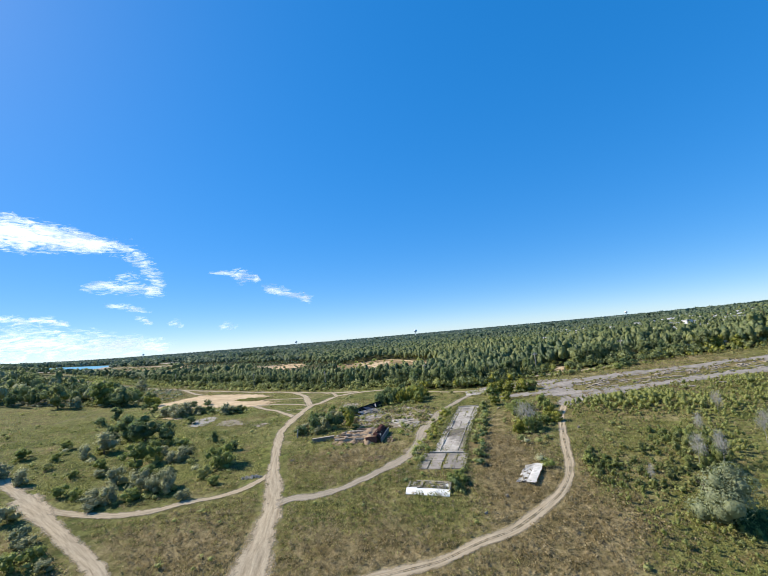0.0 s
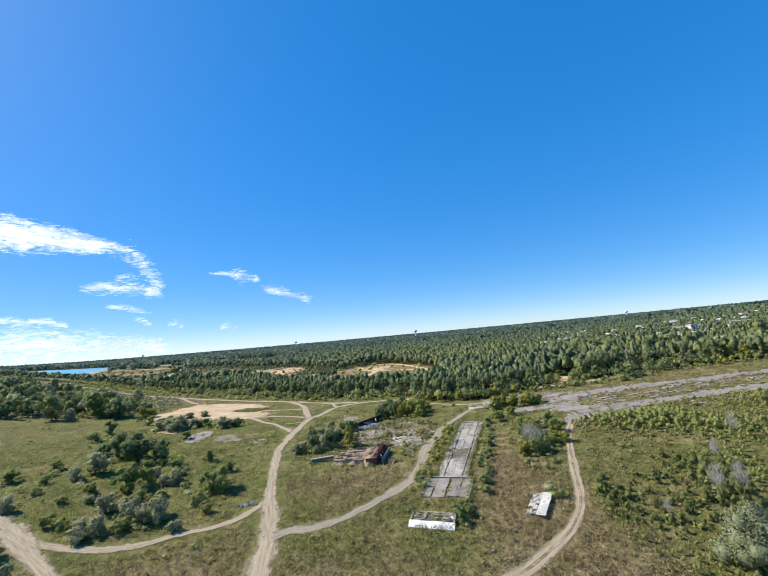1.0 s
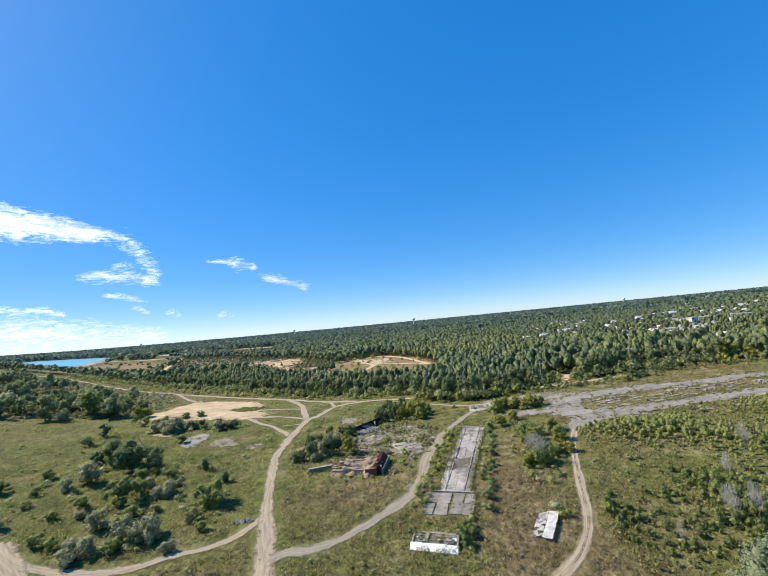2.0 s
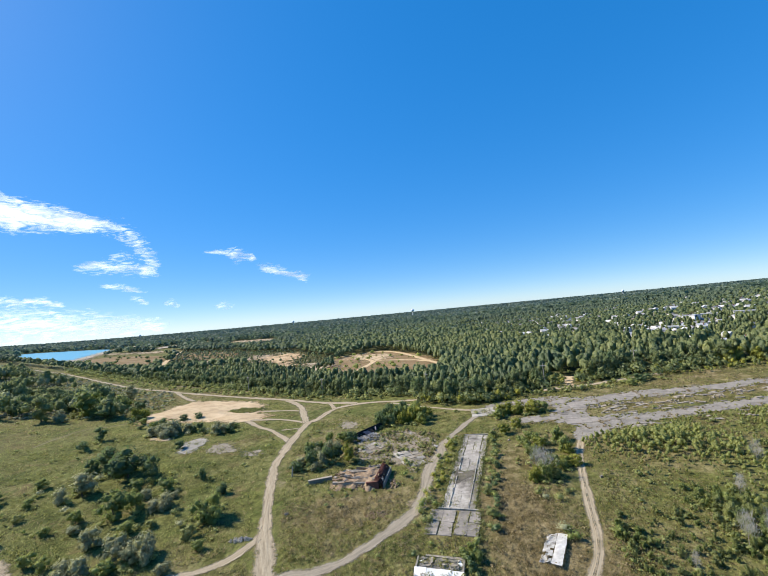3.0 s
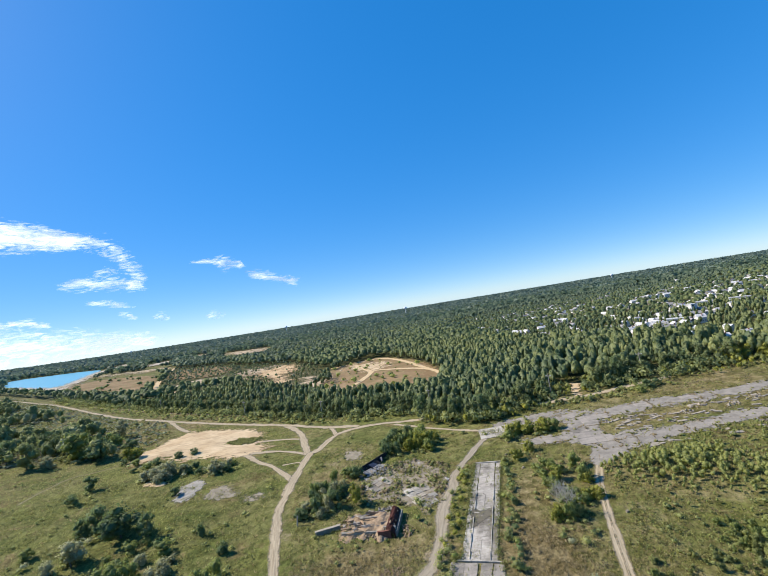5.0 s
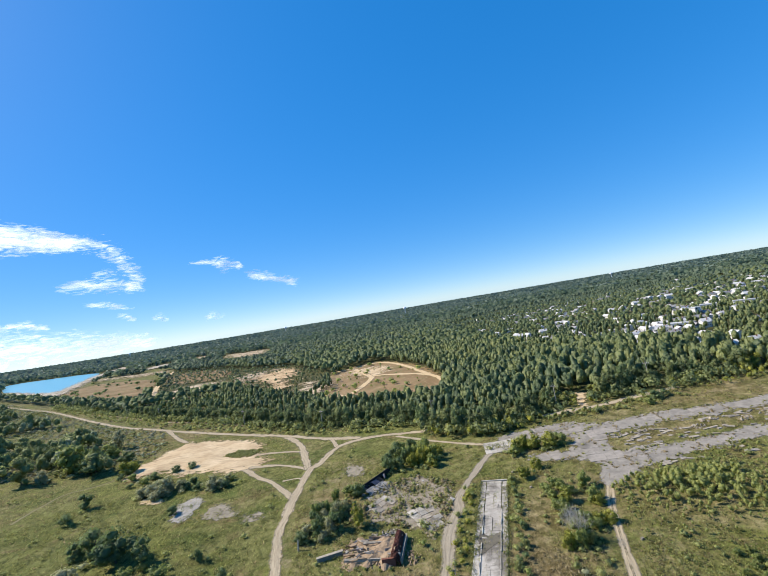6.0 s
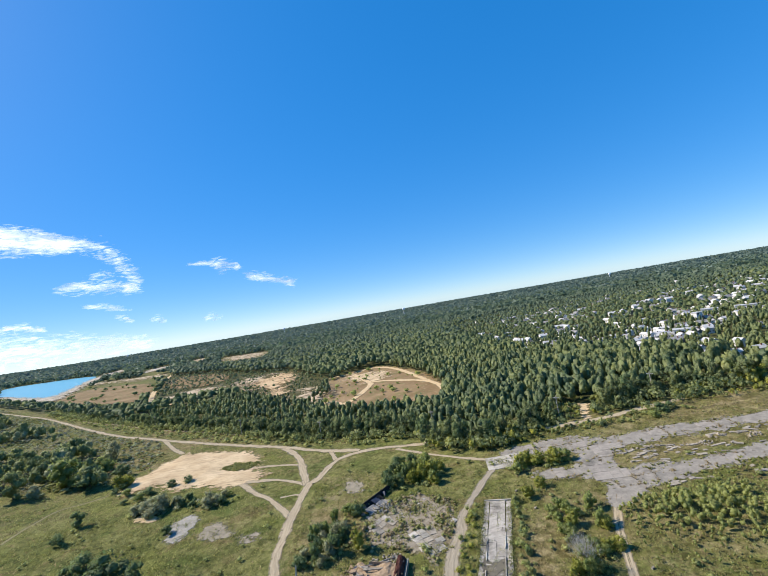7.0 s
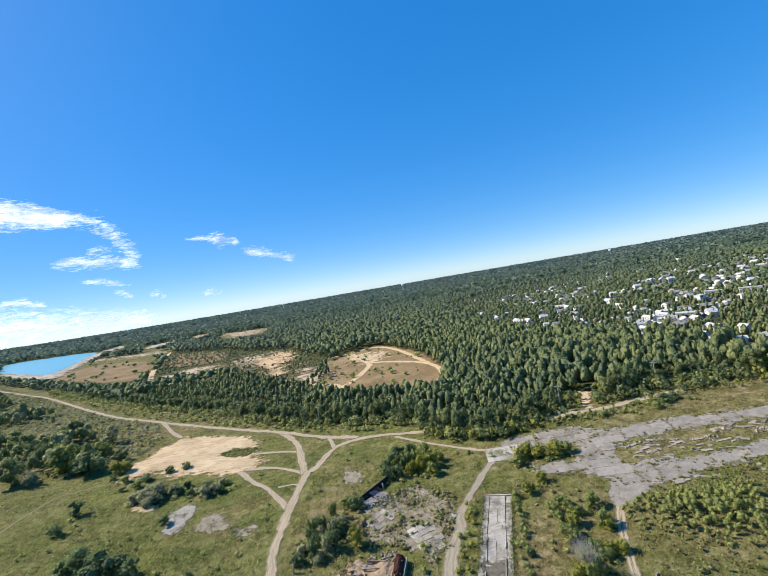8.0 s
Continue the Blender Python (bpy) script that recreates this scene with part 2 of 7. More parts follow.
def worn_material(name, deep, pale, least):
    """Old paving breaking up into weeds, with cracks."""
    m = Mat(name)
    wide, mid, fine = m.noise(11, detail=5), m.noise(2.2, detail=5), m.noise(0.45)
    colour = m.mix(m.span(mid, 0.35, 0.65), deep, pale)
    colour = m.mix(m.span(fine, 0.35, 0.7, 0, 0.4), colour, (0.09, 0.085, 0.07))
    keep = m.span(m.math("ADD", m.attribute("inside"), m.math("ADD", m.span(mid, 0.2, 0.8, -0.35, 0.35), m.span(wide, 0.25, 0.75, -0.45, 0.35))), least, least + 0.18)
    s = m.surface(colour, 0.92, m.math("ADD", mid, fine), 0.1, gloss=0.2)
    return m.finish(m.add("ShaderNodeMixShader", _0=keep, _1=m.add("ShaderNodeBsdfTransparent"), _2=s))


def cloud_material():
    m = Mat("cloud_vapour")
    wisp = m.add("ShaderNodeTexNoise", Vector=m.where((0.008, 0.024, 0.024)), Scale=1.0, Detail=8.0, Roughness=0.66, Distortion=0.9).outputs[0]
    fibre = m.add("ShaderNodeTexNoise", Vector=m.where((0.005, 0.06, 0.06)), Scale=1.0, Detail=6.0, Roughness=0.7, Distortion=1.4).outputs[0]
    thick = m.span(m.math("ADD", m.attribute("body"), m.math("ADD", m.span(wisp, 0.3, 0.7, -0.62, 0.45), m.span(fibre, 0.3, 0.7, -0.4, 0.3))), 0.18, 1.55)
    d = m.add("ShaderNodeBsdfDiffuse", Color=(0.88, 0.88, 0.88))
    tr = m.add("ShaderNodeBsdfTranslucent", Color=(0.89, 0.89, 0.89))
    both = m.add("ShaderNodeMixShader", _0=0.88, _1=d, _2=tr)
    return m.finish(m.add("ShaderNodeMixShader", _0=thick, _1=m.add("ShaderNodeBsdfTransparent"), _2=both))


def water_material():
    m = Mat("quarry_water")
    n = m.noise(3.0, detail=3)
    s = m.surface((0.11, 0.34, 0.44), 0.35, n, 0.05, gloss=0.25)
    keep = m.math("GREATER_THAN", m.attribute("inside"), 0.5)
    return m.finish(m.add("ShaderNodeMixShader", _0=keep, _1=m.add("ShaderNodeBsdfTransparent"), _2=s))


GRASSLAND = ground_material()
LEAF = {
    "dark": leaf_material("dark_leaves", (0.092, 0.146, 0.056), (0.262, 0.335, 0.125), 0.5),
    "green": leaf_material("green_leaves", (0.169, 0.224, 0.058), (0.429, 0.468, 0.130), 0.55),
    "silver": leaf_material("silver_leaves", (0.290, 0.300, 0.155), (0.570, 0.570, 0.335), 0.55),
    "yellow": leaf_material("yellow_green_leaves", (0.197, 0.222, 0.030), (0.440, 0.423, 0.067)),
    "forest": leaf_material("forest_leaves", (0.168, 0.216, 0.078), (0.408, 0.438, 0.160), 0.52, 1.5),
    # aerial haze painted into these two leaf colours, bluer and flatter with distance
    "distant": leaf_material("distant_hazed_leaves", (0.088, 0.138, 0.086), (0.190, 0.250, 0.148), 0.45, 2.2),
    "far": leaf_material("far_hazed_leaves", (0.086, 0.130, 0.104), (0.153, 0.211, 0.164), 0.42),
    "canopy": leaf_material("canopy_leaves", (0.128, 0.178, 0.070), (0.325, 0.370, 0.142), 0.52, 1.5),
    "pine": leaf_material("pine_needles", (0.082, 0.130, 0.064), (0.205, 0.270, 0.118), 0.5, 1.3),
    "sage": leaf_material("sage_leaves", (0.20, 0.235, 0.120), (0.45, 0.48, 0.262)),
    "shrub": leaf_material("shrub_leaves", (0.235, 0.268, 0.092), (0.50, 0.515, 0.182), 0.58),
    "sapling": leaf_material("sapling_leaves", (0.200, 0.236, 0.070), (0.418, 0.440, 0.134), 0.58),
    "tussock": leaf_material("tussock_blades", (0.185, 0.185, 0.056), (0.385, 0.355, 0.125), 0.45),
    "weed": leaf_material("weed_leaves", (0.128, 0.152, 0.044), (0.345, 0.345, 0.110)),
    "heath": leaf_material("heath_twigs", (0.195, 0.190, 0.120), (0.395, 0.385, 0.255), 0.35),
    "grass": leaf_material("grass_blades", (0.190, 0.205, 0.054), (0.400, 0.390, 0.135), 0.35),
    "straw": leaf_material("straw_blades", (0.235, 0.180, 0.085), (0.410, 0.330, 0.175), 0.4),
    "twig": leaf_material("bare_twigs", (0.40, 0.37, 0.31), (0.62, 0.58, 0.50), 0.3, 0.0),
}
BARK = plain_material("bark", (0.07, 0.055, 0.04), (0.14, 0.11, 0.085), 0.3, 0.95)
DEADWOOD = plain_material("dead_wood", (0.25, 0.22, 0.185), (0.40, 0.355, 0.30), 0.3, 0.95)
TRACK = track_material("beaten_sand_track", (0.42, 0.348, 0.240), (0.225, 0.178, 0.115), 0.95)
RUTS = track_material("two_rut_track", (0.42, 0.345, 0.24), (0.25, 0.20, 0.125), 0.7, 0.3)
FAINT = track_material("faint_track", (0.26, 0.225, 0.115), (0.11, 0.105, 0.045), 0.55)
SANDTRACK = track_material("orange_sand_track", (0.56, 0.42, 0.25), (0.40, 0.29, 0.16), 0.5)
GRAVEL = track_material("gravel_track", (0.34, 0.29, 0.215), (0.19, 0.16, 0.115), 0.9)
SAND = sand_material("pale_sand", (0.40, 0.285, 0.160), (0.60, 0.465, 0.295))
SHORE_SAND = sand_material("shore_sand", (0.36, 0.30, 0.22), (0.50, 0.44, 0.35), 14.0, 0.6, 0.5)
PINE_PATH = sand_material("orange_pine_sand", (0.42, 0.28, 0.145), (0.58, 0.43, 0.26), 16.0, 0.7, 0.45)
WILD_SAND = sand_material("patchy_sand", (0.36, 0.265, 0.165), (0.52, 0.42, 0.29), 16.0, 0.75, 0.62)
MEADOW = meadow_material()
SLAB = concrete_material("runway_concrete", (0.34, 0.300, 0.255), (0.215, 0.190, 0.160), (0.11, 0.10, 0.085), 0.6)
FLOOR = concrete_material("foundation_concrete", (0.47, 0.43, 0.37), (0.28, 0.25, 0.21), (0.12, 0.105, 0.085), 0.7, 0.9)
LIMEWASH = concrete_material("limewashed_concrete", (0.50, 0.455, 0.39), (0.31, 0.28, 0.235), (0.16, 0.15, 0.125), 0.35)
SHEETDULL = plain_material("dull_grey_sheet", (0.24, 0.24, 0.235), (0.42, 0.415, 0.40), 0.6, 0.6)
SHEETGREY = plain_material("stained_white_sheet", (0.46, 0.44, 0.40), (0.84, 0.81, 0.75), 0.5, 0.8)
WHITE = plain_material("weathered_whitewash", (0.66, 0.63, 0.57), (0.90, 0.875, 0.82), 0.5, 0.85)
GREYWALL = plain_material("grey_plaster", (0.13, 0.122, 0.10), (0.27, 0.25, 0.205), 0.7, 0.9)
BRICK = plain_material("burnt_red_brick", (0.10, 0.040, 0.028), (0.21, 0.085, 0.055), 0.35, 0.9, depth=0.05)
RUBBLE = plain_material("pale_rubble", (0.19, 0.130, 0.078), (0.36, 0.260, 0.165), 0.5, 0.95, depth=0.05)
PALEROCK = plain_material("broken_concrete", (0.19, 0.162, 0.125), (0.38, 0.330, 0.260), 0.5, 0.95, depth=0.05)
RUST = plain_material("rusty_sheet", (0.075, 0.026, 0.018), (0.16, 0.060, 0.040), 0.5, 0.75, depth=0.03)
BLUESHEET = plain_material("blue_grey_sheet", (0.030, 0.034, 0.05), (0.09, 0.095, 0.12), 0.8, 0.5)
# near black: shade at the collapsed hall, painted as a surface colour
SHADE_BLACK = plain_material("painted_shade_black", (0.012, 0.012, 0.012), (0.03, 0.028, 0.026), 0.6, 0.95)
ROOFGREY = plain_material("grey_shingles", (0.16, 0.155, 0.15), (0.34, 0.33, 0.315), 1.5, 0.8)
ROOFPALE = plain_material("pale_roofing", (0.34, 0.335, 0.32), (0.62, 0.605, 0.58), 2.0, 0.6)
SIDING = plain_material("white_siding", (0.52, 0.505, 0.475), (0.74, 0.72, 0.68), 1.5, 0.7)
PANE = plain_material("window_glass", (0.02, 0.025, 0.03), (0.04, 0.045, 0.05), 1.0, 0.08)
STEEL = plain_material("painted_steel", (0.62, 0.64, 0.66), (0.74, 0.75, 0.76), 1.0, 0.45)
WATER = water_material()
VAPOUR = cloud_material()
WORN = worn_material("worn_paving", (0.20, 0.178, 0.148), (0.30, 0.268, 0.225), 0.30)
YARD_DIRT = worn_material("trampled_rubble", (0.19, 0.155, 0.11), (0.31, 0.26, 0.19), 0.58)
LITTER = worn_material("leaf_litter", (0.075, 0.065, 0.048), (0.16, 0.14, 0.10), 0.62)
HEAP = worn_material("pale_gravel", (0.25, 0.23, 0.195), (0.38, 0.35, 0.30), 0.36)
THIN_GRAVEL = worn_material("thin_gravel", (0.20, 0.170, 0.120), (0.31, 0.265, 0.195), 0.60)


# ---- terrain ----
GROUND = (-1.774, 14.707, 27.107, -18.794, 25.433, -33.506, -12.32, -24.638, 19.753)


def height(x, y):
    """The lie of the land: gentle swells, higher to both sides."""
    y = np.maximum(y, 55.0)
    u, v = np.clip(x / (y + 69), -1.05, 1.05), 115 / (y + 69)
    a = GROUND
    z = a[0] + a[1] * u + a[2] * u**2 + a[3] * u**3 + a[4] * v + a[5] * v**2 + a[6] * u * v + a[7] * u**2 * v + a[8] * u**3 * v
    return z + 0.10 * np.sin(x * 0.31 + 1.3) * np.sin(y * 0.27) + 0.03 * np.sin(x * 0.83) * np.sin(y * 0.71 + 2)


def z_at(x, y):
    return float(height(np.float64(x), np.float64(y)))


def inside(px, py, poly):
    """Which of the places lie in the outline."""
    px, py = np.asarray(px, float), np.asarray(py, float)
    hit = np.zeros(px.shape, bool)
    for (x0, y0), (x1, y1) in zip(poly, poly[1:] + poly[:1]):
        if y0 != y1:
            hit ^= ((y0 > py) != (y1 > py)) & (px < (x1 - x0) * (py - y0) / (y1 - y0) + x0)
    return hit


def border(px, py, line, closed=True):
    """The distance to an outline."""
    px, py = np.asarray(px, float), np.asarray(py, float)
    best = np.full(px.shape, 1e9)
    for (x0, y0), (x1, y1) in zip(line, line[1:] + (line[:1] if closed else [])):
        dx, dy = x1 - x0, y1 - y0
        s = np.clip(((px - x0) * dx + (py - y0) * dy) / (dx * dx + dy * dy + 1e-9), 0, 1)
        best = np.minimum(best, np.hypot(px - x0 - s * dx, py - y0 - s * dy))
    return best


def mesh_of(name, verts, faces, material=None, smooth=False, normals=None, **attributes):
    """A mesh from arrays: faces all with the same number of corners."""
    verts, faces = np.asarray(verts, np.float32), np.asarray(faces, np.int32)
    me = bpy.data.meshes.new(name)
    k = faces.shape[1]
    me.vertices.add(len(verts)), me.loops.add(faces.size), me.polygons.add(len(faces))
    me.vertices.foreach_set("co", verts.ravel())
    me.loops.foreach_set("vertex_index", faces.ravel())
    me.polygons.foreach_set("loop_start", np.arange(len(faces), dtype=np.int32) * k)
    me.polygons.foreach_set("use_smooth", np.full(len(faces), smooth))
    for key, values in attributes.items():
        me.attributes.new(key, "FLOAT", "POINT").data.foreach_set("value", np.asarray(values, np.float32).ravel())
    if normals is not None:
        me.attributes.new("custom_normal", "FLOAT_VECTOR", "POINT").data.foreach_set("vector", np.asarray(normals, np.float32).ravel())
    me.update(calc_edges=True)
    me.validate()
    if material:
        me.materials.append(material)
    return me


def part(name, data, parent, label="", material=None):
    """Links a mesh, or a bmesh, as one object under a thing or a part."""
    if isinstance(data, bmesh.types.BMesh):
        me = bpy.data.meshes.new(name)
        bmesh.ops.recalc_face_normals(data, faces=data.faces)
        data.to_mesh(me)
        data.free()
        data = me
        data.materials.append(material)
    ob = new(name, data)
    ob.parent = parent
    return tagged(ob, label)


def base(name, x, y, label, category, group="", turn=0.0, sink=0.0):
    """An empty on the ground that parents a thing's parts."""
    ob = new(name)
    ob.matrix_world = pose(x, y, z_at(x, y) - sink, 0, 0, turn)
    return tagged(ob, label, category, group)


# where things lie, in metres
RUNWAY_BAND = [(34, 157.2), (43, 157), (57.5, 155.5), (62, 150), (57, 144.5), (48, 147), (38, 150), (34, 151.5)]
RUNWAY_HEAD = [(53, 151), (61, 152), (67, 145), (64, 140), (57.5, 131), (66, 126.5), (61, 121), (53, 115), (47, 115.5), (52, 124.5), (49.5, 129.5), (40, 132), (36, 135.5), (42, 138.5), (49.5, 135), (55, 143)]
RUNWAY_FAR = [(61, 147), (79, 146.5), (89, 145), (100, 140.5), (113, 139), (170, 128), (170, 122), (109, 134), (91, 136.5), (78, 139.5), (63, 140)]
RUNWAY_NEAR = [(60, 131), (69, 126), (84, 124.5), (95, 124), (150, 117), (150, 112), (92, 119), (81, 119), (71, 120), (60, 119)]
CLEARING = [(-57, 298), (-30, 269), (-11, 256), (8, 249), (20, 234), (31, 246), (33, 276), (28, 333), (2, 400), (-12, 418), (-37, 402), (-53, 371), (-40, 314)]
OPEN_PINES = [(-218, 385), (-367, 719), (-254, 652), (-176, 560), (-117, 520), (-50, 380), (-57, 290), (-84, 325), (-140, 390), (-182, 392)]
YARD = [(-13, 134), (-3, 141), (4, 143), (14, 132), (12.5, 126), (8.5, 117), (6.5, 111), (3, 110), (0, 116), (-6, 119), (-13, 122)]
SAND_BLOWOUT = [(-114, 184), (-116, 197), (-110, 209), (-110, 226), (-94, 224), (-72, 214), (-62, 203), (-60, 197), (-59, 186), (-50, 179), (-59, 177.5), (-65, 174), (-74, 177), (-83, 183), (-86.4, 176), (-91, 182), (-97, 189), (-104, 182)]
SAND_ISLAND = [(-77, 194.5), (-73, 200.5), (-66, 198), (-58, 194.5), (-63.5, 189), (-70, 191)]
SAND_RIDGE = [(-362, 915), (-416, 1067), (-342, 1022), (-299, 1030), (-257, 965), (-249, 837), (-313, 856)]
SAND_WEST = [(-494, 1045), (-539, 1177), (-470, 1160), (-447, 992)]
SAND_STREAK = [(-240, 430), (-229, 484), (-187, 484), (-165, 447), (-194, 420)]
SAND_STRIP = [(-561, 950), (-566, 1080), (-505, 1000), (-507, 880)]
SAND_CROSS = [(-141, 425), (-142, 466), (-130, 500), (-110, 500), (-88, 424), (-102, 411), (-80, 354), (-96, 348), (-113, 395)]
PINE_SAND = [(-190, 478), (-178, 520), (-120, 514), (-127, 474), (-88, 412), (-84, 352), (-115, 388)]
PALE_SCRAPE = [(-76, 305), (-76, 372), (-42, 350), (-38, 305), (-50, 290)]
PINE_FIELD = [(-290, 545), (-345, 690), (-232, 615), (-198, 510), (-232, 505)]
LAKE = [(-642, 696), (-643, 706), (-513, 610), (-459, 582), (-526, 701), (-660, 944), (-733, 1059), (-818, 1083), (-862, 1044), (-891, 1009), (-854, 920)]
BEACH = [(-560, 800), (-500, 800), (-417, 808), (-385, 745), (-431, 712), (-480, 742), (-530, 755)]
SHORE = [(-566, 614), (-467, 557), (-420, 538), (-478, 644), (-634, 921), (-665, 1064), (-799, 1265), (-709, 1020), (-562, 748), (-475, 600), (-543, 637), (-665, 720)]
DRY_FIELD = [(-428, 547), (-488, 690), (-344, 635), (-275, 471), (-266, 437), (-400, 520)]
LEFT_WOOD = [(-470, 514), (-309, 389), (-186, 291), (-138, 259), (-119, 229), (-117, 212), (-118, 200), (-124, 194), (-141, 192), (-153, 191.5), (-169, 196), (-240, 190), (-400, 300)]
LEFT_TREES = [(-169, 196), (-153, 192), (-141, 192), (-125, 195), (-136, 215), (-182, 262), (-205, 271), (-243, 314), (-302, 362), (-361, 400), (-430, 380), (-300, 200)]
WOOD_EDGE = [(-900, 820), (-470, 520), (-397, 470), (-331, 426), (-217, 337), (-162, 299), (-100, 259), (-74, 238), (-42, 214), (-15, 205), (8, 191), (12, 175), (28, 164), (36, 163), (42, 171), (51, 167), (62, 169), (87, 169), (105, 169), (113, 164), (126, 159), (150, 154), (300, 128), (900, 60)]
TOWN = [(100, 300), (130, 250), (150, 175), (250, 220), (420, 380), (560, 700), (420, 800), (230, 820), (115, 700)]


def grid_axis(lo, hi, fine_lo, fine_hi, step, grow):
    mid = list(np.arange(fine_lo, fine_hi + step / 2, step))
    s, up = step, [mid[-1]]
    while up[-1] < hi:
        s *= grow
        up.append(up[-1] + s)
    s, down = step, [mid[0]]
    while down[-1] > lo:
        s *= grow
        down.append(down[-1] - s)
    return np.array(down[:0:-1] + mid + up[1:])


def wooded(x, y):
    """Whether forest stands at the place."""
    edge = np.interp(x, [p[0] for p in WOOD_EDGE], [p[1] for p in WOOD_EDGE])
    ok = y > edge
    for poly in (CLEARING, LAKE, BEACH, SHORE, DRY_FIELD, SAND_RIDGE, SAND_WEST, SAND_STRIP):
        for reach in (1.0, 1.06) if poly is CLEARING else  (1.0, 1.07, 1.14) if poly is not LAKE else (1.0, 1.07, 1.14, 1.21, 1.28):
            ok &= ~inside(x * reach, y * reach, poly) | (y < edge + 14)
    return ok


def blob(x, y, cx, cy, rx, ry):
    return np.exp(-((x - cx) / rx) ** 2 - ((y - cy) / ry) ** 2)


def dryness(x, y):
    d = 0.10 + 0.6 * blob(x, y, -23, 145, 9, 22) + 0.4 * blob(x, y, 32, 118, 8, 16) + 0.4 * blob(x, y, -55, 148, 22, 12) + 0.5 * blob(x, y, 5, 62, 40, 9) + 0.45 * blob(x, y, -40, 66, 20, 9) + 0.35 * blob(x, y, 30, 70, 14, 14) + 1.35 * blob(x, y, 22, 80, 8, 26) + 0.7 * blob(x, y, -6, 100, 13, 6) + 0.5 * blob(x, y, 24, 100, 6, 18) + 0.5 * blob(x, y, -12, 98, 9, 9)
    d = d + 0.6 * blob(x, y, 28, 60, 14, 8) + 0.35 * blob(x, y, -8, 62, 14, 8) + 0.45 * blob(x, y, -78, 104, 10, 10) + 0.5 * blob(x, y, -38, 70, 18, 8) + 0.4 * blob(x, y, 78, 105, 16, 10)
    d = d + 0.7 * blob(x, y, 105, 131, 40, 5) + 0.6 * blob(x, y, 75, 134, 12, 5) + 0.35 * blob(x, y, 40, 66, 5, 8) + 0.5 * blob(x, y, 100, 150, 40, 8) + 0.4 * blob(x, y, -140, 240, 40, 40) + 0.4 * blob(x, y, -25, 120, 10, 22)
    return d - 0.55 * blob(x, y, -90, 165, 50, 40) - 0.3 * blob(x, y, -75, 110, 40, 22) - 0.35 * blob(x, y, -10, 170, 14, 8) - 0.45 * blob(x, y, 10, 70, 6, 5) - 0.25 * blob(x, y, -60, 120, 40, 40) - 0.4 * blob(x, y, 48, 62, 14, 14) - 0.1 * blob(x, y, 75, 85, 25, 20) - 0.5 * blob(x, y, 47, 56, 10, 8)


def bareness(x, y):
    b = 0.42 * blob(x, y, -22, 146, 7, 16) + 0.95 * blob(x, y, 3, 127, 11, 14) + 0.6 * blob(x, y, 4, 96, 5, 6) + 0.45 * blob(x, y, -32, 112, 4, 14) + 0.35 * blob(x, y, -70, 149, 9, 6) + 0.5 * blob(x, y, -17, 160, 5, 3) + 0.35 * blob(x, y, 10, 110, 4, 10)
    b = b + 0.45 * blob(x, y, 33, 66, 3, 7) + 0.35 * blob(x, y, 52, 165, 30, 3) + 0.4 * blob(x, y, 70, 135, 14, 4) + 0.35 * blob(x, y, 100, 131, 30, 4)
    return b + 0.4 * blob(x, y, -75, 186, 16, 9) + 0.55 * blob(x, y, -86, 93, 8, 4)


def build_ground():
    xs, ys = grid_axis(-4650, 4650, -150, 150, 3.0, 1.05), grid_axis(-900, 4650, 48, 260, 3.0, 1.05)
    gx, gy = np.meshgrid(xs, ys)
    x, y = gx.ravel(), gy.ravel()
    z = height(x, y) - 0.05
    nx = len(xs)
    q = (np.arange(len(ys) - 1)[:, None] * nx + np.arange(nx - 1)[None]).ravel()
    faces = np.stack([q, q + 1, q + 1 + nx, q + nx], 1)
    wood = np.where(wooded(x, y), 1.0, 0.0)
    me = mesh_of("ground", np.stack([x, y, z], 1), faces, GRASSLAND, True, dry=dryness(x, y), bare=bareness(x, y), wood=wood)
    tagged(new("ground", me), "rough grassland with green and dry brown patches", "ground", kind="structure")


build_ground()


def curve_points(points, step):
    """A smooth line through the points."""
    p = [np.array(q, float) for q in points]
    p = [2 * p[0] - p[1]] + p + [2 * p[-1] - p[-2]]
    out = []
    for a, b, c, d in zip(p, p[1:], p[2:], p[3:]):
        n = max(2, int(np.linalg.norm(c - b) / step))
        for t in np.arange(n) / n:
            out.append(0.5 * (2 * b + (c - a) * t + (2 * a - 5 * b + 4 * c - d) * t**2 + (3 * b - a - 3 * c + d) * t**3))
    return np.array(out + [p[-2]])


TRACKS = []


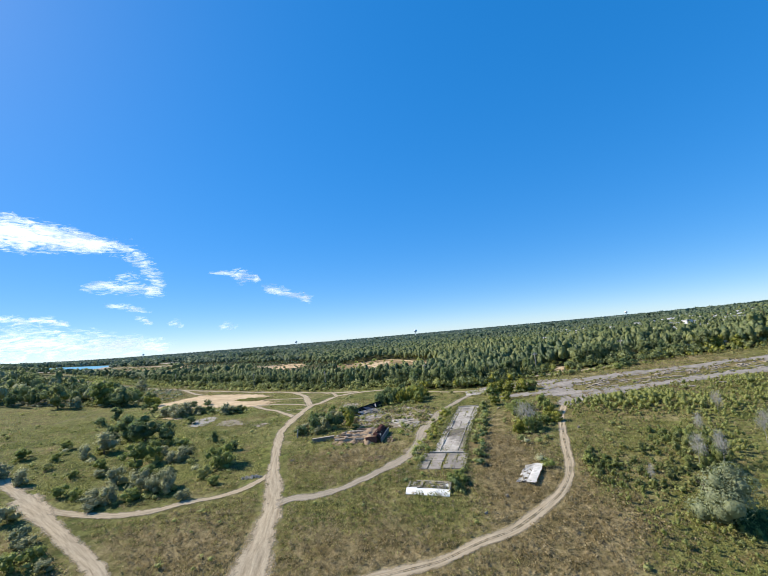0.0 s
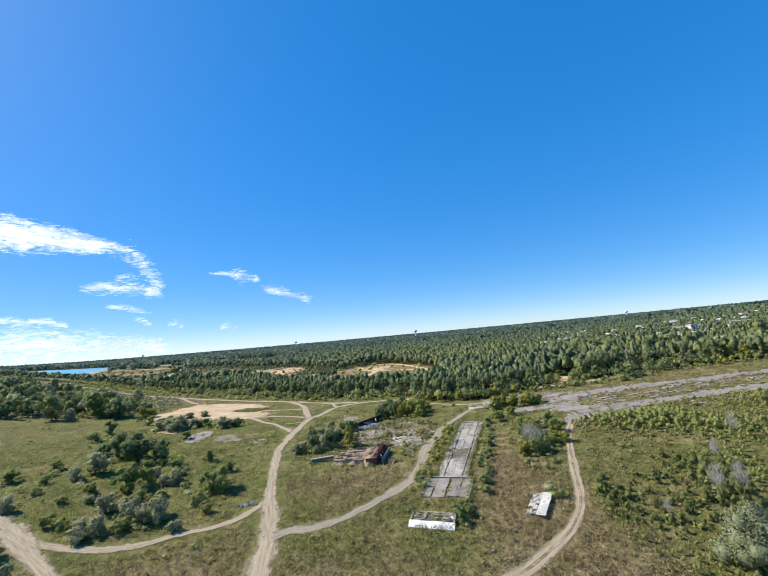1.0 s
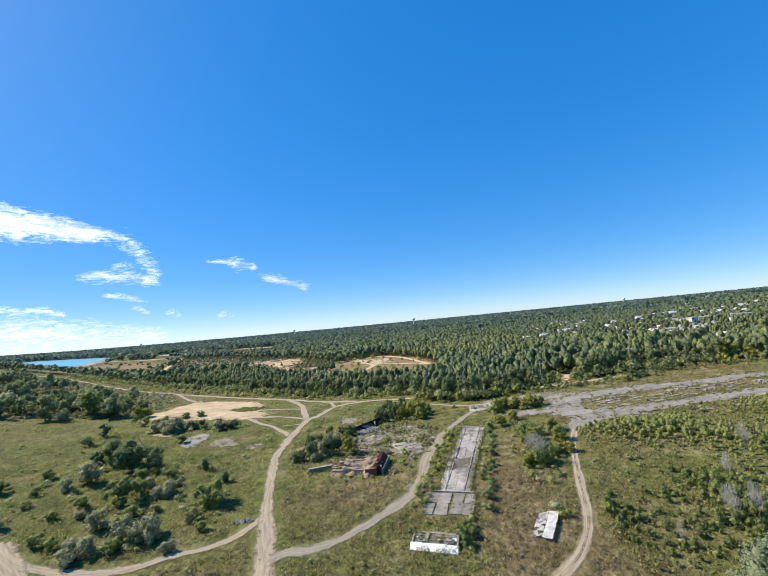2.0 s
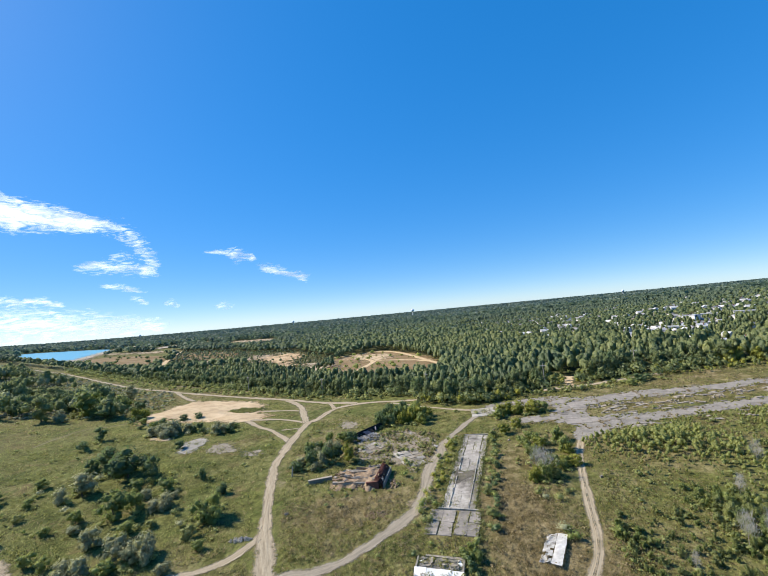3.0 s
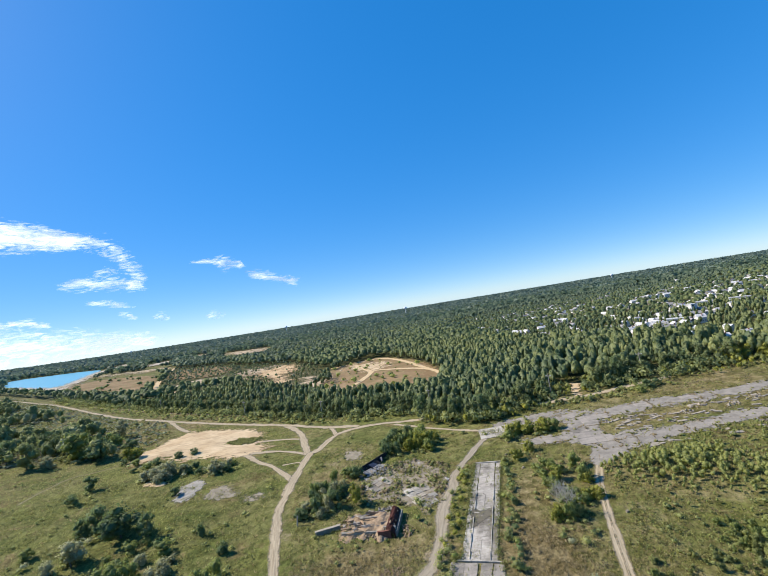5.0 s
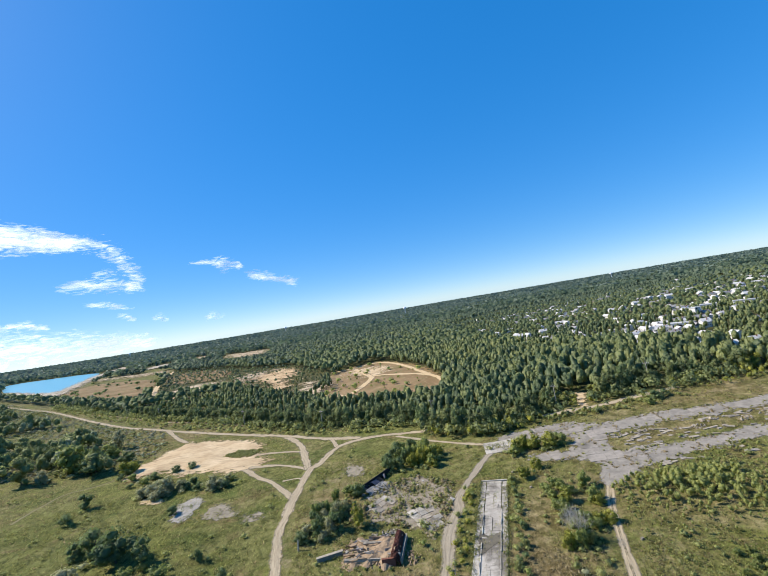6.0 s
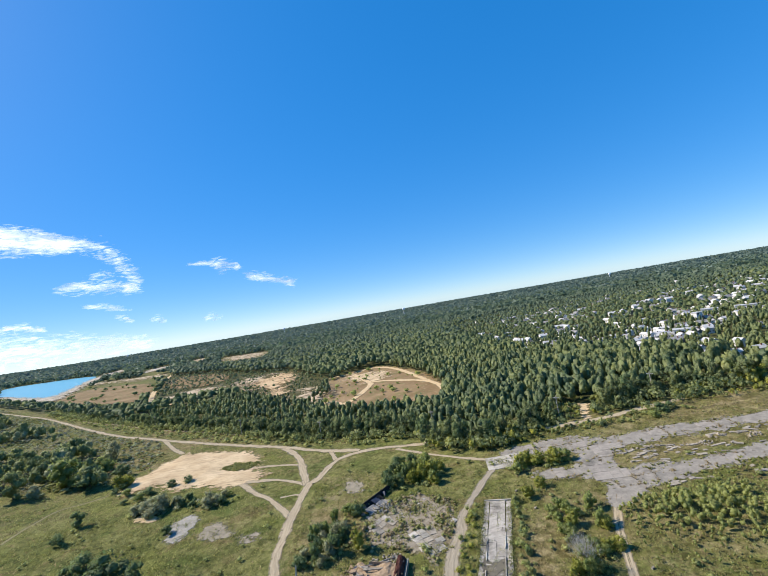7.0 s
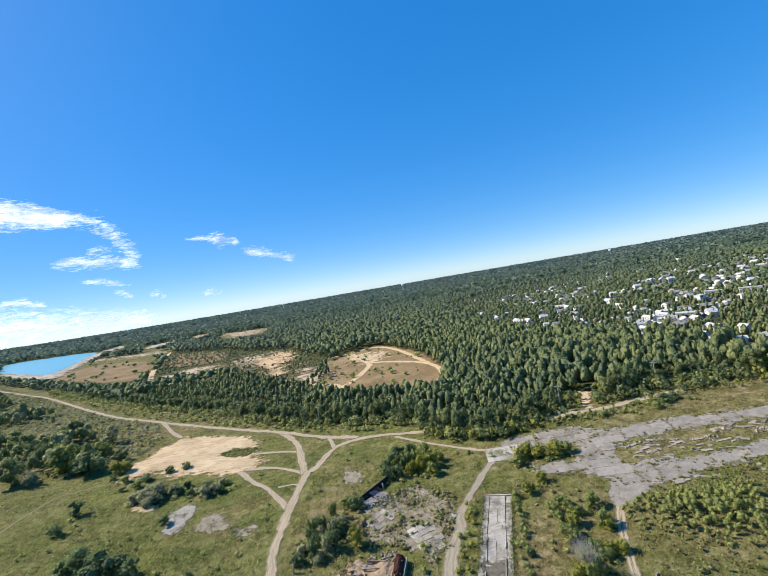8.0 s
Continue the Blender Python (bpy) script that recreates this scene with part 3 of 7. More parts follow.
def track(name, points, width, material, label, category="dirt track", lift=0.05):
    line = curve_points(points, 1.0)
    TRACKS.append(([(float(a), float(b)) for a, b in line[::4]], (max(width) if isinstance(width, (list, tuple)) else width) / 2))
    way = np.gradient(line, axis=0)
    way /= np.linalg.norm(way, axis=1)[:, None] + 1e-9
    side = np.stack([way[:, 1], -way[:, 0]], 1)
    run = np.r_[0, np.cumsum(np.linalg.norm(np.diff(line, axis=0), axis=1))]
    wide = (np.interp(run / run[-1], np.linspace(0, 1, len(width)), width) if isinstance(width, (list, tuple)) else np.full(len(run), float(width)))
    wide = wide * (1.28 + 0.12 * np.sin(run * 0.23) + 0.08 * np.sin(run * 0.61 + 1))
    k = 9
    off = np.linspace(-1, 1, k)
    xy = line[:, None] + side[:, None] * (off[None, :, None] * wide[:, None, None] / 2)
    z = height(xy[..., 0], xy[..., 1]) + lift - 0.05 * np.exp(-((np.abs(off) - 0.45) / 0.15) ** 2)[None]
    v = np.concatenate([xy, z[..., None]], -1).reshape(-1, 3)
    q = (np.arange(len(line) - 1)[:, None] * k + np.arange(k - 1)[None]).ravel()
    me = mesh_of(name, v, np.stack([q, q + 1, q + 1 + k, q + k], 1), material, True, across=np.tile(off, len(line)), along=np.repeat(run, k))
    return tagged(new(name, me), label, category, kind="structure")


def patch(name, outline, material, label, category, step=2.5, soft=6.0, lift=0.04, crown=0.0, hole=None):
    """A patch of the ground with its own cover, thinning out over soft metres at its border."""
    for _ in range(2):
        ends = list(zip(outline, outline[1:] + outline[:1]))
        outline = [q for (x0, y0), (x1, y1) in ends for q in ((x0 * 0.75 + x1 * 0.25, y0 * 0.75 + y1 * 0.25), (x0 * 0.25 + x1 * 0.75, y0 * 0.25 + y1 * 0.75))]
    px, py = [p[0] for p in outline], [p[1] for p in outline]
    xs, ys = np.arange(min(px) - soft, max(px) + soft, step), np.arange(min(py) - soft, max(py) + soft, step)
    gx, gy = np.meshgrid(xs, ys)
    x, y = gx.ravel(), gy.ravel()
    d = border(x, y, outline) * np.where(inside(x, y, outline), 1, -1)
    if hole:
        d = np.minimum(d, 1.5 * border(x, y, hole) * np.where(inside(x, y, hole), -1, 1))
    nx = len(xs)
    q = (np.arange(len(ys) - 1)[:, None] * nx + np.arange(nx - 1)[None]).ravel()
    faces = np.stack([q, q + 1, q + 1 + nx, q + nx], 1)
    faces = faces[(d[faces] > -soft).any(1)]
    z = height(x, y) + lift + crown * np.clip(d / (soft * 2), 0, 1)
    me = mesh_of(name, np.stack([x, y, z], 1), faces, material, True, inside=np.clip(0.5 + d / (2 * soft), 0, 1))
    return tagged(new(name, me), label, category, kind="structure")


ROAD_MAIN = [(-22.8, 54), (-23.4, 63.5), (-23.9, 71), (-24.8, 79), (-26.6, 86), (-29.2, 95.5), (-31.7, 106.5), (-35.3, 125), (-35.2, 134), (-35, 144), (-33.4, 163), (-31, 166.4), (-24.7, 181), (-15.8, 185), (-3.1, 183.3), (10.7, 178.2)]
ROAD_EDGE = [(-480, 505), (-357, 425), (-309, 392), (-249, 343), (-189, 295), (-148, 269), (-124, 254), (-97, 237), (-77, 225), (-52.7, 210), (-32.3, 195.5), (-16, 187)]
ROAD_RUIN = [(28, 146), (24.2, 141.5), (14, 127), (11.5, 119.7), (7.6, 111.3), (5.2, 101), (2.3, 94.4), (-2.9, 89.4), (-7.1, 85.7), (-12, 82.5), (-17, 80.8), (-21.4, 80.6), (-25.2, 78.5)]
ROAD_WEST = [(-28.6, 96), (-30, 90.8), (-32.8, 86.8), (-37.2, 84.4), (-43.5, 83), (-48.3, 80.9), (-54.5, 80.1), (-59.5, 80.4), (-65.3, 81.6), (-72, 83.5), (-80, 88), (-91, 95), (-110, 108)]
ROAD_SOUTH = [(-82, 89), (-74.9, 84), (-64.8, 76.9), (-52.8, 68.5), (-47.9, 65), (-40, 58)]
ROAD_EAST = [(51.1, 119.7), (47, 113), (43.3, 106), (38.2, 93.6), (35.4, 86.2), (33.5, 80.9), (31.2, 76.6), (27.9, 72.5), (24.4, 69.7), (17.1, 65.2), (11.2, 63.2), (4.9, 60.9), (-2.3, 59.7), (-12, 58)]
track("dirt_road", ROAD_MAIN, [6.5, 5, 3.2, 2.3, 2.5, 2.8, 3, 2.8, 2.8, 2.8, 2.6], TRACK, "pale sandy dirt road with wheel ruts", "dirt road", 0.07)
track("dirt_road", ROAD_EDGE, [4, 3.5, 3.2, 3.2, 3], TRACK, "pale sandy road along the forest edge", "dirt road", 0.06)
track("dirt_road", ROAD_RUIN, [2.0, 2.0, 2.8, 3.2, 2.6, 2.2, 2.6], GRAVEL, "grey gravel track past the ruined foundations", lift=0.06)
track("dirt_road", ROAD_WEST, [1.8, 1.9, 1.9, 2.0, 3.2, 5], TRACK, "narrow pale sandy track between bushes", lift=0.055)
track("dirt_road", ROAD_SOUTH, [5, 3.2, 2.6, 2.6], TRACK, "wide sandy track with tyre marks", lift=0.08)
track("dirt_road", ROAD_EAST, [1.8, 1.8, 1.8, 2.0, 2.0, 2.0], RUTS, "sandy two-rut path through dry grass", lift=0.05)
track("dirt_road", [(-52.7, 209.7), (-42.7, 193), (-36.8, 173.6), (-34, 164)], 3.0, TRACK, "sandy track joining two dirt roads", lift=0.05)
track("dirt_road", [(-29.5, 194), (-28.9, 192.7), (-27.2, 188), (-25.3, 181)], 1.8, TRACK, "short sandy link track", lift=0.045)
track("dirt_road", [(-35.5, 143.5), (-41.1, 151.9), (-46.7, 159.4), (-52, 164.3), (-59.6, 173.7), (-68, 182)], [2.1, 2.0, 2.2, 4], TRACK, "sandy track to the bare sand", lift=0.045)
track("dirt_road", [(-62, 177), (-55.4, 175.5), (-46.2, 172.9), (-35, 165)], [3.4, 2.0, 1.7, 1.7], TRACK, "thin sandy side track", lift=0.04)
track("dirt_road", [(-64, 191), (-60, 190), (-50, 188), (-40, 184)], [2.6, 1.8, 1.6], TRACK, "thin sandy side track", lift=0.04)
track("dirt_road", [(-42, 158), (-37, 158), (-34, 156)], 1.0, TRACK, "thin sandy side track", lift=0.04)
track("dirt_road", [(-137, 262), (-135, 260), (-119, 239), (-108, 227)], 2.6, TRACK, "sandy track from the forest road to the sand", lift=0.045)
track("dirt_road", [(-1, 180), (3.2, 175.7), (12.7, 166.1), (23, 157.2), (28, 153)], 1.6, TRACK, "thin sandy path at the forest edge", lift=0.05)
track("dirt_road", [(53.8, 166), (65.9, 164.5), (73.7, 163.2), (86.3, 163), (96.8, 162.8), (104, 162.6)], 3.0, TRACK, "sandy road along the trees", lift=0.05)
track("dirt_road", [(-130.3, 153.7), (-131, 164.5), (-129.8, 174.8), (-123, 179.6), (-114, 187)], 1.3, FAINT, "faint path trodden through green grass", "path", 0.03)
track("dirt_road", [(-32, 268), (-31.7, 270.5), (-23, 286), (-13.5, 320.6), (-15, 337), (-28, 383), (-35, 397)], 5.0, SANDTRACK, "sandy track across a forest clearing", lift=0.37)
track("dirt_road", [(-15, 337), (7.3, 319), (27, 294), (33, 264), (28, 244)], 4.2, SANDTRACK, "sandy track round a forest clearing", lift=0.36)
track("dirt_road", [(-53, 395), (-35, 397), (-12, 407), (2, 392.5), (15.6, 353), (27.8, 295)], 4.6, SANDTRACK, "sandy side track in a forest clearing", lift=0.35)
track("dirt_road", [(-70, 306), (-58.8, 299), (-36, 283), (-30, 269)], 5.5, SANDTRACK, "sandy track at the edge of a forest clearing", lift=0.34)
track("dirt_road", [(-200, 394), (-222, 404), (-232, 418), (-262, 471), (-305, 560), (-340, 640), (-380, 744)], 6, SANDTRACK, "sandy road through pine wood", lift=0.6)
patch("sand_patch", SAND_BLOWOUT, SAND, "bare pale sand blowout with wheel marks", "sand", 1.0, 4.5, 0.06, 0.6, SAND_ISLAND)
patch("sand_patch", [(67.8, 165.2), (71, 165.2), (75, 173.5), (79.5, 182.5), (72, 185), (70.5, 182), (74.5, 180.5), (71.5, 173)], SAND, "bare sand patch before the trees", "sand", 1.5, 2.5)
patch("sand_patch", PINE_SAND, WILD_SAND, "sandy open ground among pines", "sand", 4.0, 22.0, 0.6)
patch("sand_patch", PALE_SCRAPE, WILD_SAND, "pale scraped sand under sparse pines", "sand", 3.0, 14.0, 0.55)
patch("sand_patch", SAND_RIDGE, WILD_SAND, "sandy bare strip among far trees", "sand", 6.0, 24.0, 1.2)
patch("sand_patch", SAND_WEST, WILD_SAND, "sandy bare strip among far trees", "sand", 6.0, 20.0, 1.4)
patch("sand_patch", SAND_CROSS, PINE_PATH, "orange sand crossing among young pines", "sand", 3.0, 12.0, 0.75)
patch("sand_patch", SAND_STREAK, WILD_SAND, "pale sand streak among young pines", "sand", 4.0, 14.0, 0.7)
patch("sand_patch", SAND_STRIP, SHORE_SAND, "pale sandy strip beyond the lake", "sand", 6.0, 14.0, 1.4)
patch("meadow", PINE_FIELD, MEADOW, "dry brown opening among young pines", "meadow", 5.0, 12.0, 0.5)
patch("gravel_patch", [(-66, 144), (-66.5, 151), (-57, 149.5), (-48, 142.5), (-41, 138), (-38, 132.5), (-48, 135), (-57, 136.5)], THIN_GRAVEL, "thin grey gravel and rubble in the grass", "gravel", 1.5, 4.5, 0.05)
patch("gravel_mound", [(-75.3, 146.4), (-75.8, 152.6), (-70.6, 155.6), (-67, 152.8), (-66.8, 145.5), (-68.4, 139.8)], HEAP, "low mound of pale grey gravel in the meadow", "gravel", 0.7, 2.6, 0.05, 0.15)
patch("sand_patch", [(-91.9, 159), (-91.6, 162.6), (-84.9, 160.3), (-82.5, 157), (-86.5, 156)], SAND, "small bare sand spot beside grey bushes", "sand", 0.8, 1.6, 0.05)
patch("gravel_patch", YARD, YARD_DIRT, "trampled grey-brown rubble ground of the ruin yard", "gravel", 1.0, 3.0, 0.05)
patch("gravel_patch", [(-22, 160), (-17, 162.5), (-11.5, 157), (-12, 150), (-20, 152)], THIN_GRAVEL, "thin pale gravel in the grass", "gravel", 1.2, 3.0, 0.05)
track("dirt_road", [(-262, 367), (-240, 350), (-207, 329.5), (-180, 309)], 2.6, TRACK, "pale sandy path between verge and forest", lift=0.06)
track("dirt_road", [(-152, 289), (-121, 271), (-100, 257), (-86, 246)], 2.0, TRACK, "pale sandy path between verge and forest", lift=0.06)
patch("sand_patch", BEACH, WILD_SAND, "sandy bank beside the quarry lake", "sand", 6.0, 26.0, 0.8)
patch("sand_patch", SHORE, SHORE_SAND, "pale sandy shore of the quarry lake", "sand", 6.0, 8.0, 1.2)
patch("sand_patch", [(-34, 385), (-6, 380), (2, 345), (-14, 335), (-30, 360)], SAND, "bare sand in the forest clearing", "sand", 2.5, 14.0, 0.25)
patch("meadow", CLEARING, MEADOW, "dry brown grass in a forest clearing", "meadow", 3.0, 8.0, 0.15)
patch("meadow", DRY_FIELD, MEADOW, "wide dry brown field beside the lake", "meadow", 8.0, 12.0, 0.5)
patch("water", LAKE, WATER, "blue quarry lake with still water", "lake", 6.0, 6.0, 1.0)


# ---- plants ----
def leaves(rng, n, centres, radii, size, flat=1.0):
    """Loose four-cornered leaf clumps on the shells of rounded lobes, facing outward."""
    pick = rng.integers(0, len(centres), n)
    d = rng.normal(size=(n, 3))
    d[:, 2] = np.abs(d[:, 2]) * 1.0 - 0.35 * rng.random(n)
    d /= np.linalg.norm(d, axis=1)[:, None]
    at = centres[pick] + d * radii[pick] * (0.72 + 0.33 * rng.random((n, 1)))
    normal = d + rng.normal(size=(n, 3)) * 0.55
    normal /= np.linalg.norm(normal, axis=1)[:, None]
    a = np.cross(normal, rng.normal(size=(n, 3)))
    a /= np.linalg.norm(a, axis=1)[:, None] + 1e-9
    b = np.cross(normal, a)
    s = size * (0.6 + 0.8 * rng.random((n, 1)))
    r = 0.6 + 0.7 * rng.random((4, n, 1))
    quad = np.stack([at + a * s * r[0], at + b * s * r[1] * flat, at - a * s * r[2], at - b * s * r[3] * flat], 1)
    round_off = at - np.array([0, 0, centres[:, 2].mean() * 0.8])
    round_off /= np.linalg.norm(round_off, axis=1)[:, None] + 1e-9
    soft = 0.55 * d + 0.35 * round_off + 0.35 * normal
    soft /= np.linalg.norm(soft, axis=1)[:, None]
    return quad.reshape(-1, 3), np.repeat(soft, 4, axis=0)


def ball_grid():
    """Twenty-four quads round a unit ball: a cube's faces parted in four and rounded."""
    verts, faces, seen = [], [], {}
    for axis in range(3):
        for side in (-1, 1):
            ids = []
            for i in (-1, 0, 1):
                for j in (-1, 0, 1):
                    p = [0, 0, 0]
                    p[axis], p[(axis + 1) % 3], p[(axis + 2) % 3] = side, i, j
                    key = tuple(p)
                    if key not in seen:
                        seen[key] = len(verts)
                        verts.append(Vector(p).normalized())
                    ids.append(seen[key])
            for i in (0, 1):
                for j in (0, 1):
                    q = [ids[i * 3 + j], ids[i * 3 + 3 + j], ids[i * 3 + 4 + j], ids[i * 3 + 1 + j]]
                    faces.append(q if side > 0 else q[::-1])
    return np.array([tuple(v) for v in verts]), np.array(faces)


BALL, BALL_FACES = ball_grid()


def lumps(rng, centres, radii, fill=0.50, cut=-2.0):
    """Uneven leafy masses that fill the lobes of a crown, open below the height cut; vertices, faces, normals."""
    n = len(centres)
    at = BALL[None] * (fill * (0.65 + 0.7 * rng.random((n, len(BALL), 1))))
    v = centres[:, None] + at * radii[:, None]
    faces = BALL_FACES[BALL[BALL_FACES, 2].mean(1) > cut][None] + np.arange(n)[:, None, None] * len(BALL)
    soft = BALL[None] + rng.normal(size=at.shape) * 0.35
    soft /= np.linalg.norm(soft, axis=2)[..., None]
    return v.reshape(-1, 3), faces.reshape(-1, 4), soft.reshape(-1, 3)


def quads(n):
    return np.arange(n * 4).reshape(-1, 4)


def lobes(rng, n, wide, low, high):
    """Lobe centres and radii for a crown as wide as wide and from low to high."""
    mid = (low + high) / 2
    half = (high - low) / 2
    ang, rad, up = rng.random(n) * 6.283, np.sqrt(rng.random(n)), rng.random(n) * 2 - 1
    ring = np.sqrt(np.clip(1 - up**2 * 0.75, 0.05, 1)) * rad * 0.62
    c = np.stack([np.cos(ang) * ring * wide / 2, np.sin(ang) * ring * wide / 2, mid + up * half * 0.66], 1)
    r = (0.26 + 0.20 * rng.random(n))[:, None] * np.array([wide * 0.62, wide * 0.62, min(wide, high - low) * 0.62])[None]
    return c, r


def limbs(rng, top, wide, n, thick):
    """A tapered trunk with forked limbs."""
    bm = bmesh.new()

    def stick(p, q, r0, r1):
        way = (q - p).normalized()
        turn = way.to_track_quat("Z", "Y").to_matrix()
        rings = [[bm.verts.new(o + turn @ Vector((math.cos(k * 1.2566) * r, math.sin(k * 1.2566) * r, 0))) for k in range(5)] for o, r in ((p, r0), (q, r1))]
        for k in range(5):
            bm.faces.new((rings[0][k], rings[0][(k + 1) % 5], rings[1][(k + 1) % 5], rings[1][k]))
        bm.faces.new(rings[1])

    stem = [Vector((rng.normal() * 0.03 * top * k, rng.normal() * 0.03 * top * k, top * f)) for k, f in enumerate((-0.04, 0.3, 0.6, 0.85))]
    for k in range(3):
        stick(stem[k], stem[k + 1], thick * (1 - k * 0.3), thick * (0.7 - k * 0.3) + 0.01)
    for k in range(n):
        f = 0.25 + 0.6 * rng.random()
        p = stem[1].lerp(stem[3], f)
        ang = rng.random() * 6.283
        q = p + Vector((math.cos(ang) * wide * 0.38, math.sin(ang) * wide * 0.38, top * (0.12 + 0.15 * rng.random())))
        stick(p, q, thick * 0.38, thick * 0.1)
        for _ in range(2):
            stick(p.lerp(q, 0.6), q + Vector((rng.normal() * wide * 0.1, rng.normal() * wide * 0.1, top * 0.08)), thick * 0.18, thick * 0.05)
    return bm


def plant(name, seed, wide, tall, leaf, count, size, label, category, group, stemmed=0.12, trunk=BARK, fill=0.5):
    """One tree or bush of unit place: an empty with a trunk and a crown."""
    rng = np.random.default_rng(seed)
    ob = tagged(new(name), label, category, group)
    part("trunk", limbs(rng, tall * 0.85, wide, 3, max(0.05, tall * 0.022)), ob, material=trunk)
    c, r = lobes(rng, 13 + seed % 6, wide, tall * stemmed, tall)
    c[:, :2] += rng.normal(size=(len(c), 2)) * wide * 0.09
    v, soft = leaves(rng, count, c, r, size)
    cv, cf, cn = lumps(rng, c, r, fill)
    cv[:, 2] = np.maximum(cv[:, 2], 0.05)
    v[:, 2] = np.maximum(v[:, 2], 0.02)
    part("crown", mesh_of("crown", np.r_[v, cv], np.r_[quads(count), cf + len(v)], LEAF[leaf], True, np.r_[soft, cn]), ob)
    return ob


STANDS = []


def bare_plant(name, seed, wide, tall, label, category, group):
    """A leafless tree: many thin upright limbs."""
    rng = np.random.default_rng(seed)
    ob = tagged(new(name), label, category, group)
    part("trunk", limbs(rng, tall * 0.8, wide * 0.5, 8, tall * 0.018), ob, material=DEADWOOD)
    c, r = lobes(rng, 10, wide, tall * 0.35, tall)
    n = 900
    at = c[rng.integers(0, 10, n)] + rng.normal(size=(n, 3)) * r[rng.integers(0, 10, n)] * 0.55
    way = np.stack([at[:, 0] * 0.35, at[:, 1] * 0.35, np.full(n, tall * 0.25)], 1) + rng.normal(size=(n, 3)) * 0.4
    way *= (0.5 + 0.5 * rng.random((n, 1))) * tall * 0.13 / np.linalg.norm(way, axis=1)[:, None]
    w = np.cross(way, rng.normal(size=(n, 3)))
    w *= 0.022 / np.linalg.norm(w, axis=1)[:, None]
    v = np.stack([at - w, at + w, at + way + w * 0.4, at + way - w * 0.4], 1).reshape(-1, 3)
    tagged(part("twig", mesh_of("twig", v, quads(n), LEAF["twig"]), ob), kind="stuff")
    return ob


WORDS = {
    "silver": "silvery grey-green bush in rough grass",
    "green": "rounded green bush in rough grass",
    "dark": "dark green broadleaf tree on grassland",
    "yellow": "yellowish green young tree with loose crown",
}
KINDS = {}


def set_plant(x, y, wide, tall, leaf, rng, label="", group="bushes on the grassland", name=None):
    """Stands a plant on the ground; the same few forms are turned and scaled."""
    shape = "tree" if tall > 5.5 else "bush"
    STANDS.append((x, y, wide, tall))
    variant = int(rng.integers(0, 3))
    key = (leaf, variant, shape)
    w0, t0 = (7.0, 8.0) if shape == "tree" else (5.0, 3.6)
    if key not in KINDS:
        seed = 11 + variant * 7 + sum(map(ord, leaf)) % 50 + (shape == "tree")
        KINDS[key] = plant(name or shape, seed, w0, t0, leaf, 950 if shape == "tree" else 800, 0.185 if shape == "tree" else 0.125, WORDS.get(leaf, label), shape, group, -0.10 if shape == "tree" else -0.12, fill=0.52)
        ob = KINDS[key]
        fresh = True
    else:
        ob, fresh = KINDS[key], False
    m = pose(x, y, z_at(x, y) - 0.03, 0, 0, float(rng.random() * 360))
    if not fresh:
        ob = copy_thing(ob, m)
    ob.matrix_basis = m @ Matrix.Diagonal((wide / w0, wide / w0, tall / t0, 1))
    if name:
        ob.name = name
    if label:
        tagged(ob, label, group=group)
    return ob


rng = np.random.default_rng(5)
SILVER = [(-62.4, 84.6, 7.5, 3.5), (-56.0, 88.6, 5.8, 4.8), (-50.9, 88.4, 6.9, 4.8), (-64.1, 92.9, 5.0, 4.3), (-45.0, 84.6, 3.0, 1.9), (-57.1, 106.4, 6.5, 3.7), (-82.8, 115, 7.8, 6.2), (-85.9, 112, 4.1, 3.8), (-87.1, 163, 11, 5.4), (-92.3, 163, 6.2, 3.9), (-66.9, 161.5, 7.5, 4.2), (-88.6, 96, 4.5, 3.7), (-97, 99, 6, 4), (-80, 166, 5, 3.5)]
GREEN = [(-65.9, 102.5, 6.6, 6.6), (-63, 106, 4.4, 4.6), (-73.3, 88.6, 3.7, 2.5), (-69.4, 87.4, 3.1, 2.2), (-42.7, 99.6, 7.6, 5.4), (-56.0, 85.6, 4.6, 2.6), (-68.1, 110.8, 4.1, 2.6), (-74.5, 102.2, 3.7, 2.9), (-59.3, 97, 4.1, 2.8), (-61, 115, 5, 3.5), (-70, 117, 4, 3), (-78, 98, 3, 2), (-98, 120, 4, 2.6), (-104, 112, 5, 3)]
DARK = [(-77.3, 125, 10.4, 8.8), (-68.9, 123, 6.1, 7.0), (-84.9, 128.5, 8.0, 9.0), (-90.2, 129, 5.6, 4.6), (-108.8, 149.5, 4.7, 3.6), (-110.6, 160, 5.5, 5.8), (-53.5, 119.8, 2.3, 3.6), (-44.8, 111.3, 3.4, 2.6), (-74.0, 146.6, 3.5, 3.0), (-92, 185, 4.7, 2.8), (-86.2, 186.4, 4.7, 2.8), (-81, 128, 6, 6.6)]
YELLOW = [ (-115.4, 192.4, 8.2, 5.4), (-13.8, 121.5, 4.0, 6.0), (30.5, 99.6, 2.8, 3.4), (6, 150, 4.2, 5.4), (9, 150, 4.6, 5.2)]
